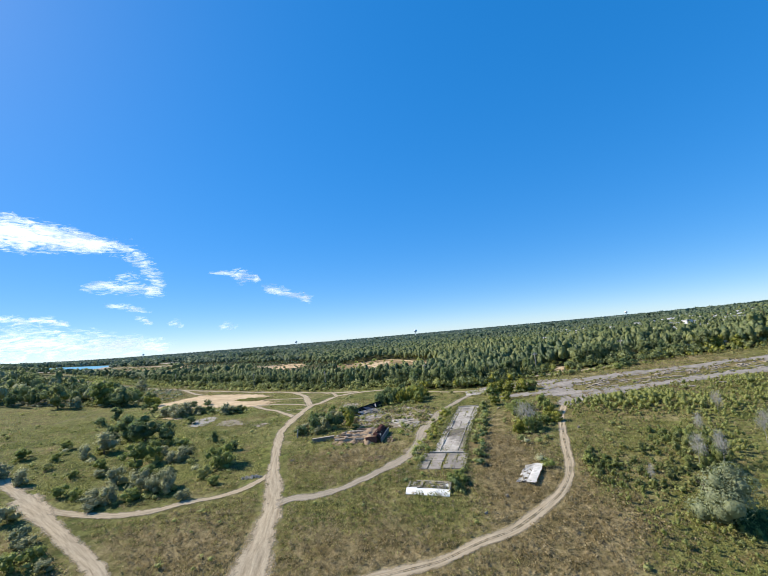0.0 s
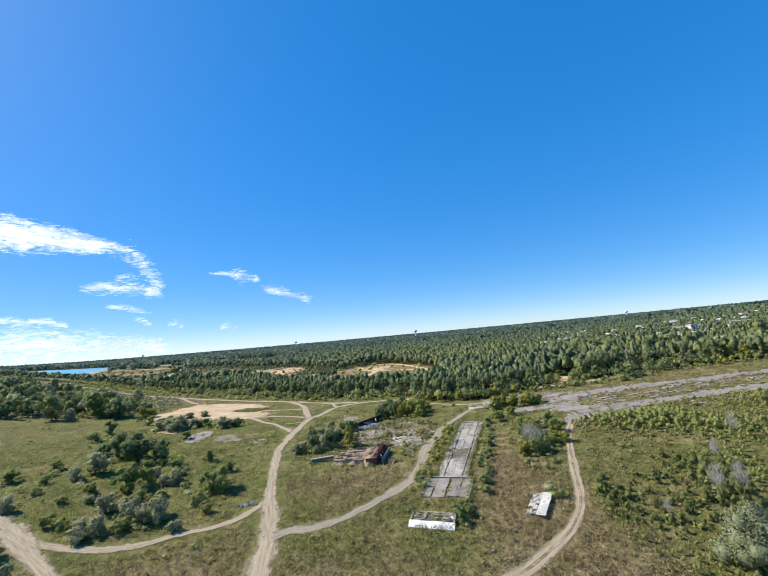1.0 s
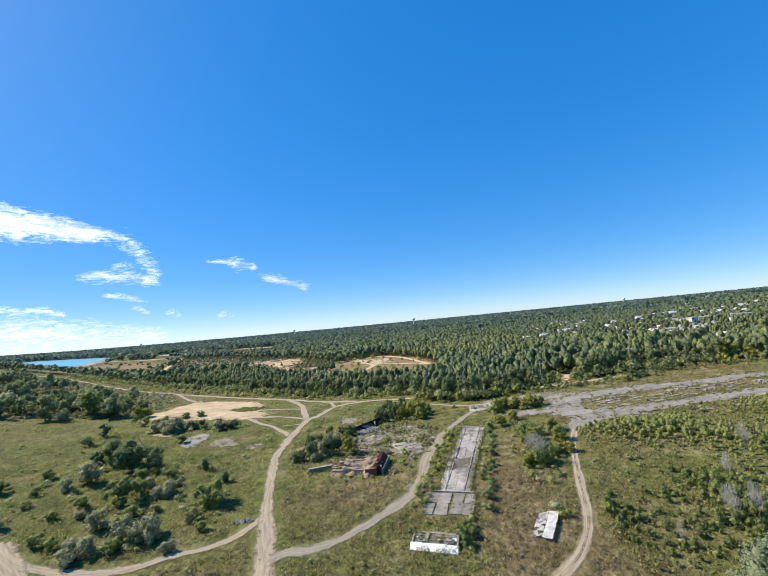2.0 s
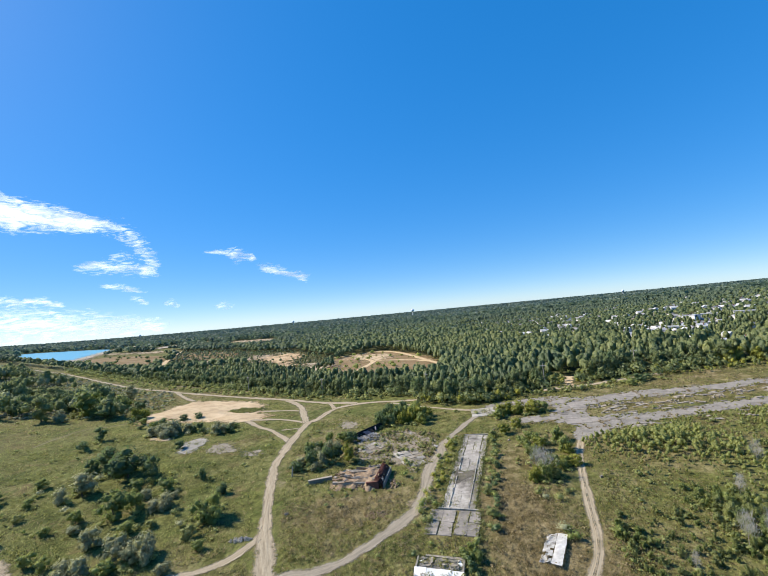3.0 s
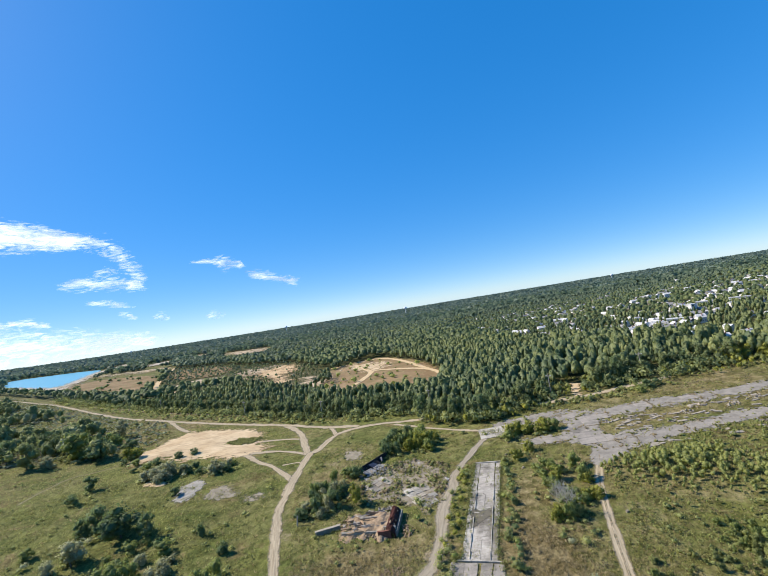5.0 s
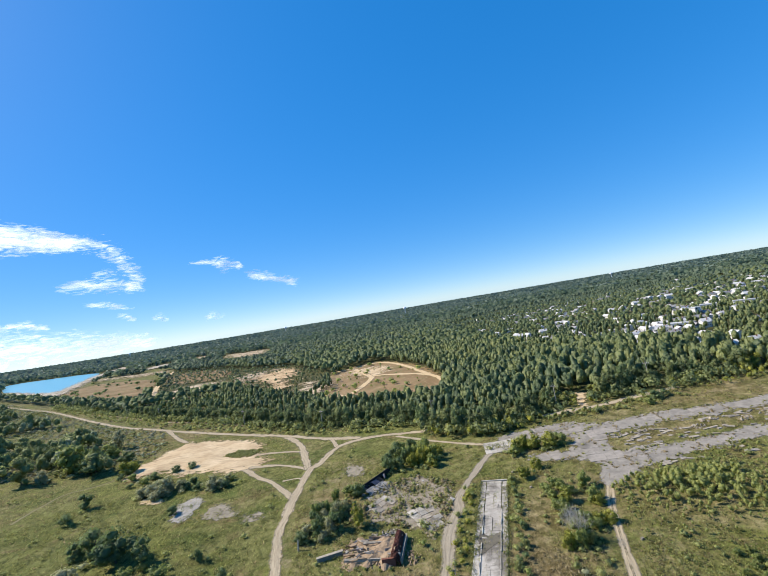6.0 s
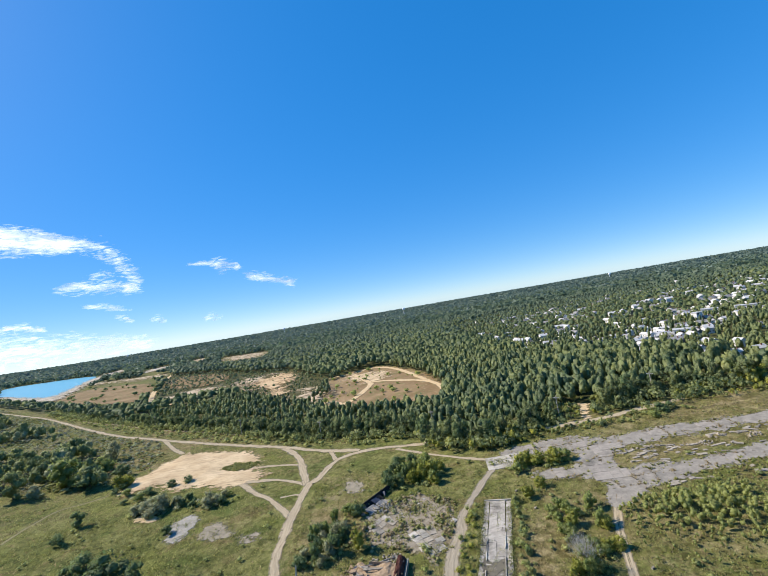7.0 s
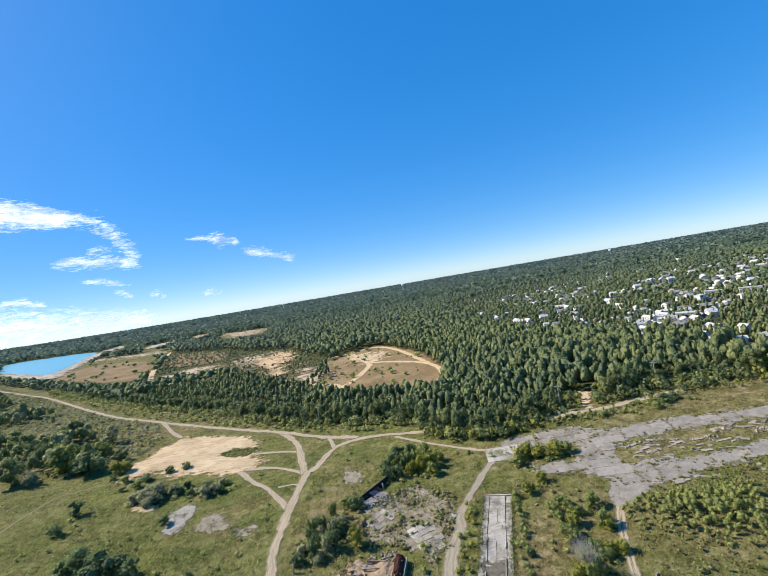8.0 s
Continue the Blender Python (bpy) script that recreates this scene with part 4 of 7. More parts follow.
for plan, leaf in ((SILVER, "silver"), (GREEN, "green"), (DARK, "dark"), (YELLOW, "yellow")):
    for x, y, w, t in plan:
        if w > 6.4 and t < 5.6:
            for k in range(3):
                a = 2.1 * k + x
                set_plant(x + math.cos(a) * w * 0.24, y + math.sin(a) * w * 0.24, w * 0.6, t * (1.0 - 0.12 * k), leaf, rng)
        else:
            set_plant(x, y, w, t, leaf, rng)
def thicket(outline, spacing, low, high, leafs, label, group, keep=0.9, name="shrub"):
    """Fills an outline with bushes of mixed height."""
    for x, y in zip(*scatter(rng, outline, spacing, keep)):
        t = low + (high - low) * rng.random()
        w, leaf = min(spacing * (1.15 + 0.6 * rng.random()), t * 1.6), leafs[int(rng.integers(0, len(leafs)))]
        if t < 1.7:
            SMALL.setdefault(leaf, []).append((x, y, w, t))
        else:
            set_plant(float(x), float(y), w, t, leaf, rng, label, group, name)


SMALL = {}


def scatter(rng, outline, spacing, keep=1.0):
    px, py = [p[0] for p in outline], [p[1] for p in outline]
    gx, gy = np.meshgrid(np.arange(min(px), max(px), spacing), np.arange(min(py), max(py), spacing))
    x, y = gx.ravel() + (rng.random(gx.size) - 0.5) * spacing * 1.3, gy.ravel() + (rng.random(gx.size) - 0.5) * spacing * 1.3
    ok = inside(x, y, outline) & (rng.random(x.size) < keep)
    return x[ok], y[ok]


# the thicket round the ruin
thicket([(-29, 119), (-17, 117), (-16, 121), (-17, 130), (-13, 139), (-17, 143), (-25, 132)], 2.6, 2.4, 5.2, ("dark", "dark", "green", "silver"), "dark green thicket shrub beside the ruin", "thicket round the ruin")
thicket([(-6, 146), (-3, 145), (3, 155), (5, 164), (0, 165), (-6, 155)], 2.7, 3.0, 5.6, ("dark", "dark", "green"), "dark tall shrub behind the ruin", "thicket round the ruin")
thicket([(2, 148), (10, 145), (13, 154), (8, 162), (4, 158)], 2.5, 2.6, 5.0, ("yellow", "green", "green"), "light green young tree behind the ruin", "thicket round the ruin")
thicket([(-1, 106), (2.5, 104), (5, 113), (2, 119), (-1, 118)], 2.2, 0.8, 2.4, ("green", "shrub", "dark"), "small green shrub among rubble", "thicket round the ruin", 0.45)
thicket([(-16, 103), (-6, 102), (-5, 104.5), (-17, 109), (-24, 110)], 1.6, 0.35, 0.8, ("green", "shrub", "dark"), "low scrub in front of the ruin", "thicket round the ruin", 0.45)
thicket([(-13, 118), (0, 119), (6, 124), (-2, 136), (-10, 134)], 2.4, 0.4, 1.1, ("green", "shrub", "silver"), "small shrub between broken floor slabs", "thicket round the ruin", 0.3)
# rows along the long foundation
thicket([(15.4, 85), (17.8, 85), (20.4, 96), (29.4, 126), (27.7, 128), (23.2, 114), (18.0, 96)], 1.5, 0.8, 2.0, ("green", "dark", "shrub"), "green shrub beside the old foundation", "shrubs along the foundation", 0.85)
thicket([(1.5, 88), (5, 89), (7.6, 96), (18.4, 129), (16.2, 130), (9, 113)], 1.6, 0.7, 1.7, ("yellow", "green", "shrub", "shrub"), "low yellowish shrub beside the old foundation", "shrubs along the foundation", 0.75)
thicket([(9.3, 76.5), (12, 77), (13, 81), (10, 83)], 1.7, 1.1, 2.2, ("dark", "green"), "dark bush beside the white ruin", "shrubs along the foundation")
thicket([(0, 80.5), (3, 84), (8, 84.5), (7, 83.2), (3, 82)], 1.5, 0.8, 1.7, ("dark", "green"), "dark bush behind the white ruin", "shrubs along the foundation")
# the clump between foundation and path
thicket([(30, 97), (34, 97), (40, 98), (44, 109), (43, 117), (37, 121), (32, 118), (31, 106)], 2.5, 1.8, 4.0, ("green", "sapling", "yellow", "green"), "young tree in a clump beside the path", "clump beside the path", 0.52, "sapling")
thicket([(27, 89), (33, 89), (35, 97), (29, 98)], 2.2, 0.9, 2.0, ("green", "silver", "shrub"), "low shrub beside the path", "clump beside the path", 0.6)
thicket([(26, 82.5), (30, 79.5), (31, 83), (28, 85)], 1.8, 1.0, 1.8, ("green", "silver"), "low bush behind the fallen roof", "clump beside the path", 0.8)
thicket([(-96, 84), (-40, 86), (-38, 100), (-52, 122), (-70, 132), (-96, 132)], 4.2, 0.9, 2.6, ("green", "silver", "shrub"), "small bush among larger bushes", "bushes on the grassland", 0.13)
thicket([(-120, 180), (-84, 160), (-62, 160), (-60, 166), (-84, 172), (-104, 188), (-112, 196)], 3.2, 1.0, 2.8, ("dark", "silver", "green"), "grey-green bush at the foot of the sand", "bushes on the grassland", 0.45)
for x, y, w, t in [(35.5, 143, 5.5, 4.0), (38.5, 144.5, 5, 3.8), (41, 142, 5.5, 4.0), (46, 141.8, 5.4, 4.2), (48.8, 141, 4.6, 3.6), (34, 140, 4, 3.0), (36.6, 130.6, 4, 3), (44, 140, 3.4, 2.6), (31.5, 127, 3.6, 3.2)]:
    set_plant(x, y, w, t, "yellow" if rng.random() < 0.35 else "green", rng, "green bush on the edge of cracked concrete", "bushes at the runway")
big = plant("bush", 303, 8.4, 7.2, "sage", 6000, 0.105, "large blue-green bush in the young shrubland", "bush", "bushes in the shrubland", -0.15, fill=0.55)
big.matrix_basis = pose(46.8, 61.0, z_at(46.8, 61.0)) @ Matrix.Diagonal((1.15, 1.15, 1.2, 1))
for x, y, w, t, leaf in [(-64, 70.5, 4, 3, "silver"), (-60.5, 68.5, 3.4, 2.6, "green"), (-67, 72.5, 4.5, 3.2, "sage"), (-57, 66, 3, 2.2, "silver"), (-63, 66.5, 4, 3, "green"), (-76, 79.5, 4.6, 3.4, "silver")]:
    set_plant(x, y, w, t, leaf, rng, "grey-green bush beside the sandy track", "bushes on the grassland")
dead = bare_plant("dead_tree", 31, 6.4, 6.6, "leafless grey tree among green shrubs", "tree", "leafless trees")
dead.matrix_basis = pose(32.6, 100.5, z_at(32.6, 100.5))
for x, y, s in ((53.5, 73.5, 0.9), (57, 72.5, 0.95), (43, 71, 0.5), (70, 78, 0.9), (73, 92, 0.8), (62, 84, 0.7)):
    copy_thing(dead, pose(x, y, z_at(x, y), 0, 0, x * 37)).scale = (s * 0.5, s * 0.5, s)

# shrubs of the field beyond the path: the nearest as things, the rest as one growth
FIELD = [(48, 114), (60, 117.5), (73, 117), (92, 117), (150, 109), (150, 40), (30, 45), (36, 62), (34, 74), (38, 84), (44, 98)]


def growth(name, x, y, wide, tall, per, size, leaf, label, category, seed, low=0.1, loose=0.45, filled=None, lobed=1, solid=0.56, cut=-2.0):
    """Very many plants as one sheet: leafy masses, each of one or more lobes, with loose leaf clumps on them."""
    rng = np.random.default_rng(seed)
    shade = rng.random(len(x))
    mid = np.stack([x, y, height(x, y) + tall * (0.5 + low / 2)], 1)
    half = np.stack([wide / 2, wide / 2, tall * (0.5 - low / 2)], 1)
    lean = np.zeros((len(x), 3))
    if lobed > 1:
        k = np.arange(lobed)
        ang = rng.random((len(x), 1)) * 6.283 + k * 6.283 / max(1, lobed - 1) + 0.5 * rng.normal(size=(len(x), lobed))
        out = np.where(k == 0, 0.12, 0.40 + 0.15 * rng.random((len(x), lobed)))
        up = np.where(k == 0, 0.30, -0.22 + 0.3 * rng.random((len(x), lobed)))
        lean = np.stack([np.cos(ang) * out, np.sin(ang) * out, up], -1)
        share = (0.52 + 0.18 * rng.random((len(x), lobed, 1))) * np.array([1, 1, 1.12])
        mid = (mid[:, None] + lean * half[:, None]).reshape(-1, 3)
        half = (half[:, None] * share).reshape(-1, 3)
        lean, shade, per = lean.reshape(-1, 3), np.repeat(shade, lobed), max(4, per // lobed)
    n = len(mid)
    d = rng.normal(size=(n, per, 3))
    d[..., 2] = np.abs(d[..., 2]) - 0.25
    d /= np.linalg.norm(d, axis=2)[..., None]
    at = mid[:, None] + d * half[:, None] * (0.95 - loose * 0.66 + loose * 0.9 * rng.random((n, per, 1))) + rng.normal(size=(n, per, 3)) * (half[:, None] * 0.3 * loose)
    normal = d + rng.normal(size=d.shape) * loose
    normal /= np.linalg.norm(normal, axis=2)[..., None]
    a = np.cross(normal, rng.normal(size=d.shape))
    a /= np.linalg.norm(a, axis=2)[..., None] + 1e-9
    b = np.cross(normal, a)
    s = size * 2 * half[:, None, :1] * (0.55 + 0.9 * rng.random((n, per, 1)))
    v = np.stack([at + a * s, at + b * s * 0.8, at - a * s * 0.9, at - b * s], 2).reshape(-1, 3)
    soft = 0.75 * d + 0.35 * normal + 0.5 * lean[:, None]
    soft /= np.linalg.norm(soft, axis=2)[..., None]
    soft = np.repeat(soft.reshape(-1, 3), 4, axis=0)
    tint, faces = np.repeat(shade, per * 4), quads(n * per)
    if per >= 24 if filled is None else filled:
        cv, cf, cn = lumps(rng, mid, half, solid, cut)
        v, faces, soft, tint = np.r_[v, cv], np.r_[faces, cf + len(v)], np.r_[soft, cn], np.r_[tint, np.repeat(shade, len(BALL))]
    return tagged(new(name, mesh_of(name, v, faces, LEAF[leaf], True, soft, tint=tint)), label, category, kind="stuff")


x, y = scatter(rng, FIELD, 1.5, 0.95)
thick = np.array([noise.noise(Vector((a * 0.055, b * 0.075, 3.3))) for a, b in zip(x, y)])
thick = thick - 0.55 * blob(x, y, 47, 91, 12, 7) - 0.35 * blob(x, y, 44, 76, 8, 10) + 0.25 * blob(x, y, 58, 108, 16, 5) + 0.28 * blob(x, y, 70, 84, 20, 20) + 0.25 * blob(x, y, 52, 70, 9, 9) - 0.25 * blob(x, y, 38, 60, 5, 7)
thick = thick + 0.16 * blob(x, y, 62, 110, 20, 6) + 0.15 * blob(x, y, 68, 92, 9, 12) - 0.45 * blob(x, y, 50, 88, 9, 9)
ok = thick + 0.5 * rng.random(len(x)) > 0.12
x, y, thick = x[ok], y[ok], thick[ok]
near = np.argsort(np.hypot(x - 48, y - 80))[:150]
rest = np.setdiff1d(np.arange(len(x)), near)
for k in near:
    t = 0.6 + 1.0 * rng.random() + max(0, thick[k]) * 2.4
    set_plant(x[k], y[k], t * (0.7 + 0.4 * rng.random()), t, ("green", "sapling", "shrub")[int(rng.choice(3, p=(0.35, 0.5, 0.15)))], rng, "young green shrub in the overgrown field", "shrubs in the field", "shrub")
t = 0.55 + 1.0 * rng.random(len(rest)) + np.maximum(0, thick[rest]) * 2.3
close = np.hypot(x[rest], y[rest]) < 98
for ok, per, size, seed in ((close, 84, 0.07, 21), (~close, 44, 0.085, 23)):
    growth("shrubland", x[rest][ok], y[rest][ok], t[ok] * 0.8, t[ok], per, size, "sapling", "dense young yellow-green shrubs in an overgrown field", "shrubs", seed, 0.0, 0.5, True, 2, 0.6, -0.5)

x, y = scatter(rng, FIELD, 1.2, 0.85)
hue = np.array([noise.noise(Vector((a * 0.09, b * 0.11, 21.0))) for a, b in zip(x, y)]) + 0.2 * rng.normal(size=len(x))
t = 0.22 + 0.3 * rng.random(len(x))
for leaf, ok, seed, label in (("sapling", hue < -0.12, 27, "low leafy weeds in the overgrown field"), ("tussock", (hue >= -0.12) & (hue < 0.22), 28, "low pale green weeds in the overgrown field"), ("straw", hue >= 0.22, 29, "low dry weeds in the overgrown field")):
    growth("weeds", x[ok], y[ok], t[ok] * 3.0, t[ok], 10, 0.09, leaf, label, "weeds", seed, 0.0)

ix, iy = scatter(rng, SAND_ISLAND, 0.9, 0.9)
it = 0.3 + 0.4 * rng.random(len(ix))
growth("scrub", ix, iy, it * 2.2, it, 40, 0.12, "grass", "green grass island in the bare sand", "scrub", 25, 0.0)

# low scrub on the open ground
OPEN = [(-120, 60), (120, 50), (60, 165), (-20, 185), (-115, 240), (-170, 190)]
x, y = scatter(rng, OPEN, 3.4, 0.55)


def off_roads(x, y, room):
    ok = np.ones(len(x), bool)
    for line, half in TRACKS:
        px, py = [p[0] for p in line], [p[1] for p in line]
        near = (x > min(px) - 9) & (x < max(px) + 9) & (y > min(py) - 9) & (y < max(py) + 9)
        if near.any():
            ok[near] &= border(x[near], y[near], line, False) > room - 1.2 + half * 0.8
    for poly in (SAND_BLOWOUT, RUNWAY_HEAD, RUNWAY_FAR, RUNWAY_NEAR):
        ok &= ~inside(x, y, poly)
    return ok


thick = np.array([noise.noise(Vector((a * 0.09, b * 0.09, 8.1))) for a, b in zip(x, y)])
foundation = [(3, 86), (17, 83), (28, 128), (19, 131)]
ok = off_roads(x, y, 3.0) & ~inside(x, y, foundation) & (thick + 0.25 * rng.random(len(x)) > 0.15) & ~((np.abs(x - 21) < 7) & (y < 100))
x, y = x[ok], y[ok]
t = 0.35 + 0.75 * rng.random(len(x)) ** 2
growth("scrub", x, y, t * 1.9, t, 34, 0.065, "shrub", "low green scrub scattered over grassland", "scrub", 22, 0.0)


# taller weeds in patches
x, y = scatter(rng, [(-112, 56), (60, 50), (46, 100), (36, 150), (-30, 165), (-60, 150), (-110, 165), (-140, 130)], 1.15, 0.9)
patchy = np.array([noise.noise(Vector((a * 0.11, b * 0.14, 12.5))) + 0.6 * noise.noise(Vector((a * 0.4, b * 0.5, 3.5))) for a, b in zip(x, y)])
ok = off_roads(x, y, 2.0) & ~inside(x, y, foundation) & (patchy + 0.25 * rng.random(len(x)) > np.where(x < -45, 0.02, 0.16)) & (dryness(x, y) < 0.5)
x, y, patchy = x[ok], y[ok], patchy[ok]
t = 0.22 + 0.3 * rng.random(len(x)) + 0.35 * np.maximum(0, patchy)
growth("weeds", x, y, t * 2.2, t, 12, 0.10, "weed", "patches of taller dark green weeds in grass", "weeds", 26, 0.0)

# tussocks of the foreground
x, y = scatter(rng, [(-62, 54), (40, 50), (40, 74), (34, 100), (14, 100), (-28, 104), (-34, 90), (-62, 82)], 0.85, 0.9)
hue = dryness(x, y) + 0.9 * np.array([noise.noise(Vector((a * 0.13, b * 0.16, 31.0))) for a, b in zip(x, y)]) + 0.4 * rng.normal(size=len(x))
ok = off_roads(x, y, 1.9) & ~inside(x, y, foundation)
x, y, hue = x[ok], y[ok], hue[ok]
t = 0.26 + 0.34 * rng.random(len(x)) ** 1.5
for leaf, ok, seed, label in (("tussock", hue < 0.25, 33, "green grass tussocks"), ("straw", hue >= 0.25, 34, "dry straw-coloured grass tussocks")):
    growth("tussocks", x[ok], y[ok], t[ok] * 2.1, t[ok], 18, 0.10, leaf, label, "grass", seed, 0.0, 0.55, False)

# the small plants of the thickets
for k, (leaf, rows) in enumerate(SMALL.items()):
    a = np.array(rows)
    growth("low_shrubs", a[:, 0], a[:, 1], a[:, 2] * 0.9, a[:, 3], 120, 0.048, leaf, "low shrubs growing close together", "shrubs", 80 + k, 0.0)

# undergrowth round every stand
stands = np.array([q for q in STANDS if abs(q[0]) < 150 and q[1] < 200])
n = 2
px = np.repeat(stands[:, 0], n) + rng.normal(size=len(stands) * n) * np.repeat(stands[:, 2], n) * 0.5
py = np.repeat(stands[:, 1], n) + rng.normal(size=len(stands) * n) * np.repeat(stands[:, 2], n) * 0.5
ok = off_roads(px, py, 2.2) & ~inside(px, py, foundation)
t = np.repeat(stands[:, 3], n) * (0.18 + 0.25 * rng.random(len(stands) * n))
t = np.clip(t, 0.3, 1.1)
growth("undergrowth", px[ok], py[ok], t[ok] * 1.8, t[ok], 40, 0.075, "shrub", "low undergrowth round bushes and trees", "undergrowth", 24, 0.0)


# ---- grass tufts ----
def tufts(name, x, y, tall, leaf, seed, label, blades=4, broad=0.16):
    """Clumps of upright, splayed blades."""
    rng = np.random.default_rng(seed)
    n = len(x)
    ang = rng.random((n, blades)) * 6.283
    h = tall[:, None] * (0.6 + 0.6 * rng.random((n, blades)))
    w, lean, out = h * broad, h * (0.3 + 0.7 * rng.random((n, blades))), tall[:, None] * 0.45 * rng.random((n, blades))
    cx, cy = np.cos(ang), np.sin(ang)
    bx, by = x[:, None] + cx * out, y[:, None] + cy * out
    z = height(bx, by)
    twist = rng.random((n, blades)) * 6.283
    wx, wy = np.cos(twist) * w, np.sin(twist) * w
    flip = np.where(wx * cy - wy * cx < 0, -1.0, 1.0)
    wx, wy = wx * flip, wy * flip
    v = np.stack([
        np.stack([bx - wx, by - wy, z - 0.03], -1),
        np.stack([bx + wx, by + wy, z - 0.03], -1),
        np.stack([bx + cx * lean, by + cy * lean, z + h], -1),
    ], 2).reshape(-1, 3)
    lean_to = rng.normal(size=(n * blades, 3)) * 0.25 + (0, 0, 1)
    lean_to /= np.linalg.norm(lean_to, axis=1)[:, None]
    shade = np.repeat(rng.random(n), blades * 3)
    tagged(new(name, mesh_of(name, v, np.arange(n * blades * 3).reshape(-1, 3), LEAF[leaf], True, np.repeat(lean_to, 3, axis=0), tint=shade)), label, "grass", kind="stuff")


def sward(outline, spacing, low, high, blades, broad, seed):
    x, y = scatter(rng, outline, spacing, 0.95)
    ok = off_roads(x, y, 1.7) & ~inside(x, y, foundation)
    x, y = x[ok], y[ok]
    wide = np.array([noise.noise(Vector((a * 0.12, b * 0.12, 1.1))) for a, b in zip(x, y)])
    small = np.array([noise.noise(Vector((a * 0.5, b * 0.5, 4.1))) for a, b in zip(x, y)])
    dry = dryness(x, y) + wide * 0.8 + small * 0.6 + 0.35 * rng.normal(size=len(x))
    keep = small + 0.5 * rng.random(len(x)) > -0.25
    tall = (low + (high - low) * rng.random(len(x))) * (1 + 0.6 * small)
    for ok, name, leaf, label in ((keep & (dry < 0.27), "grass", "grass", "rough green grass tufts"), (keep & (dry >= 0.27), "dry_grass", "straw", "dry reddish-brown grass tufts")):
        tufts(name, x[ok], y[ok], tall[ok], leaf, seed, label, blades, broad)


sward([(-100, 50), (60, 46), (60, 96), (-110, 100)], 0.5, 0.2, 0.42, 5, 0.09, 41)
sward([(-110, 100), (110, 96), (110, 160), (56, 164), (30, 160), (-40, 170), (-60, 235), (-120, 255), (-190, 220), (-150, 110)], 0.95, 0.22, 0.5, 4, 0.13, 43)

# ---- woods ----
HOUSES_A = [(120, 482), (124, 467), (219, 717), (262, 870), (167, 533), (105, 348), (110, 339), (109, 325), (121, 373), (126, 359), (123, 323), (128, 329), (132, 320), (219, 478), (232, 487), (262, 526), (279, 544), (317, 586), (348, 627), (390, 676), (263, 613), (246, 599), (284, 650), (327, 677), (154, 332), (150, 315), (150, 290), (140, 288), (241, 415), (243, 407), (245, 399), (209, 377), (194, 339), (270, 428), (301, 468), (299, 455), (314, 467), (341, 492), (304, 437)]
HOUSES_B = [(278, 394), (306, 427), (267, 396), (257, 402), (226, 317), (238, 326), (234, 317), (192, 315), (213, 334), (209, 315), (205, 302), (172, 292), (183, 280), (554, 824), (639, 964), (531, 709), (540, 710), (421, 531), (386, 438), (360, 404), (340, 378), (464, 520), (393, 423), (368, 391), (279, 330), (349, 370), (326, 408), (219, 281), (234, 282), (233, 273), (209, 260), (212, 270), (171, 244), (183, 246), (175, 233), (167, 221), (159, 220), (154, 259), (147, 244)]
HOUSES_C = [(158, 249), (146, 200), (150, 189), (142, 185), (158, 186), (148, 180), (164, 298), (122, 661), (120, 569), (123, 502), (120, 427), (166, 685), (166, 605), (242, 776), (206, 647), (106, 332), (109, 316), (119, 362), (124, 352), (128, 313), (134, 277), (142, 299), (220, 452), (268, 531), (292, 565), (252, 602), (322, 581), (306, 566), (338, 696), (164, 429), (168, 502), (233, 410), (308, 458), (296, 445), (262, 390), (278, 402), (288, 392), (332, 468), (252, 356)]
HOUSES_D = [(228, 310), (204, 268), (219, 268), (266, 316), (315, 356), (352, 392), (378, 431), (360, 381), (325, 346), (441, 553), (476, 640), (509, 669), (185, 318), (186, 300), (164, 284), (141, 239), (200, 296), (182, 287), (172, 262), (190, 248), (141, 193), (168, 205), (361, 629), (180, 272), (134, 224), (150, 208), (226, 296), (246, 342), (196, 278), (384, 520), (420, 600), (300, 640), (280, 700), (200, 760), (400, 690), (150, 620), (190, 560), (240, 540)]
HOUSES = HOUSES_A + HOUSES_B + HOUSES_C + HOUSES_D
more = np.random.default_rng(64)
hx, hy = scatter(more, TOWN, 17, 0.75)
lane = np.array([noise.noise(Vector((a * 0.012, b * 0.012, 9.0))) for a, b in zip(hx, hy)])
for a, b in zip(hx[lane > -0.05], hy[lane > -0.05]):
    if min(math.hypot(a - p, b - q) for p, q in HOUSES) > 11 and b > 200:
        HOUSES.append((float(a), float(b)))
for a, b in zip(*scatter(more, [(141, 238), (159, 273), (188, 285), (215, 275), (182, 235), (151, 226)], 8.5, 0.8)):
    HOUSES.insert(130, (float(a), float(b)))
HOUSES = HOUSES[:290]


def town_gap(x, y, room):
    """Trees keep clear of the houses, and of the view to them."""
    ok = np.ones(len(x), bool)
    for hx, hy in HOUSES:
        d = math.hypot(hx, hy)
        along, aside = (x * hx + y * hy) / d - d, (x * hy - y * hx) / d
        ok &= ~((np.abs(aside) < room) & (along < room * 0.8) & (along > -room * 1.9))
    return ok


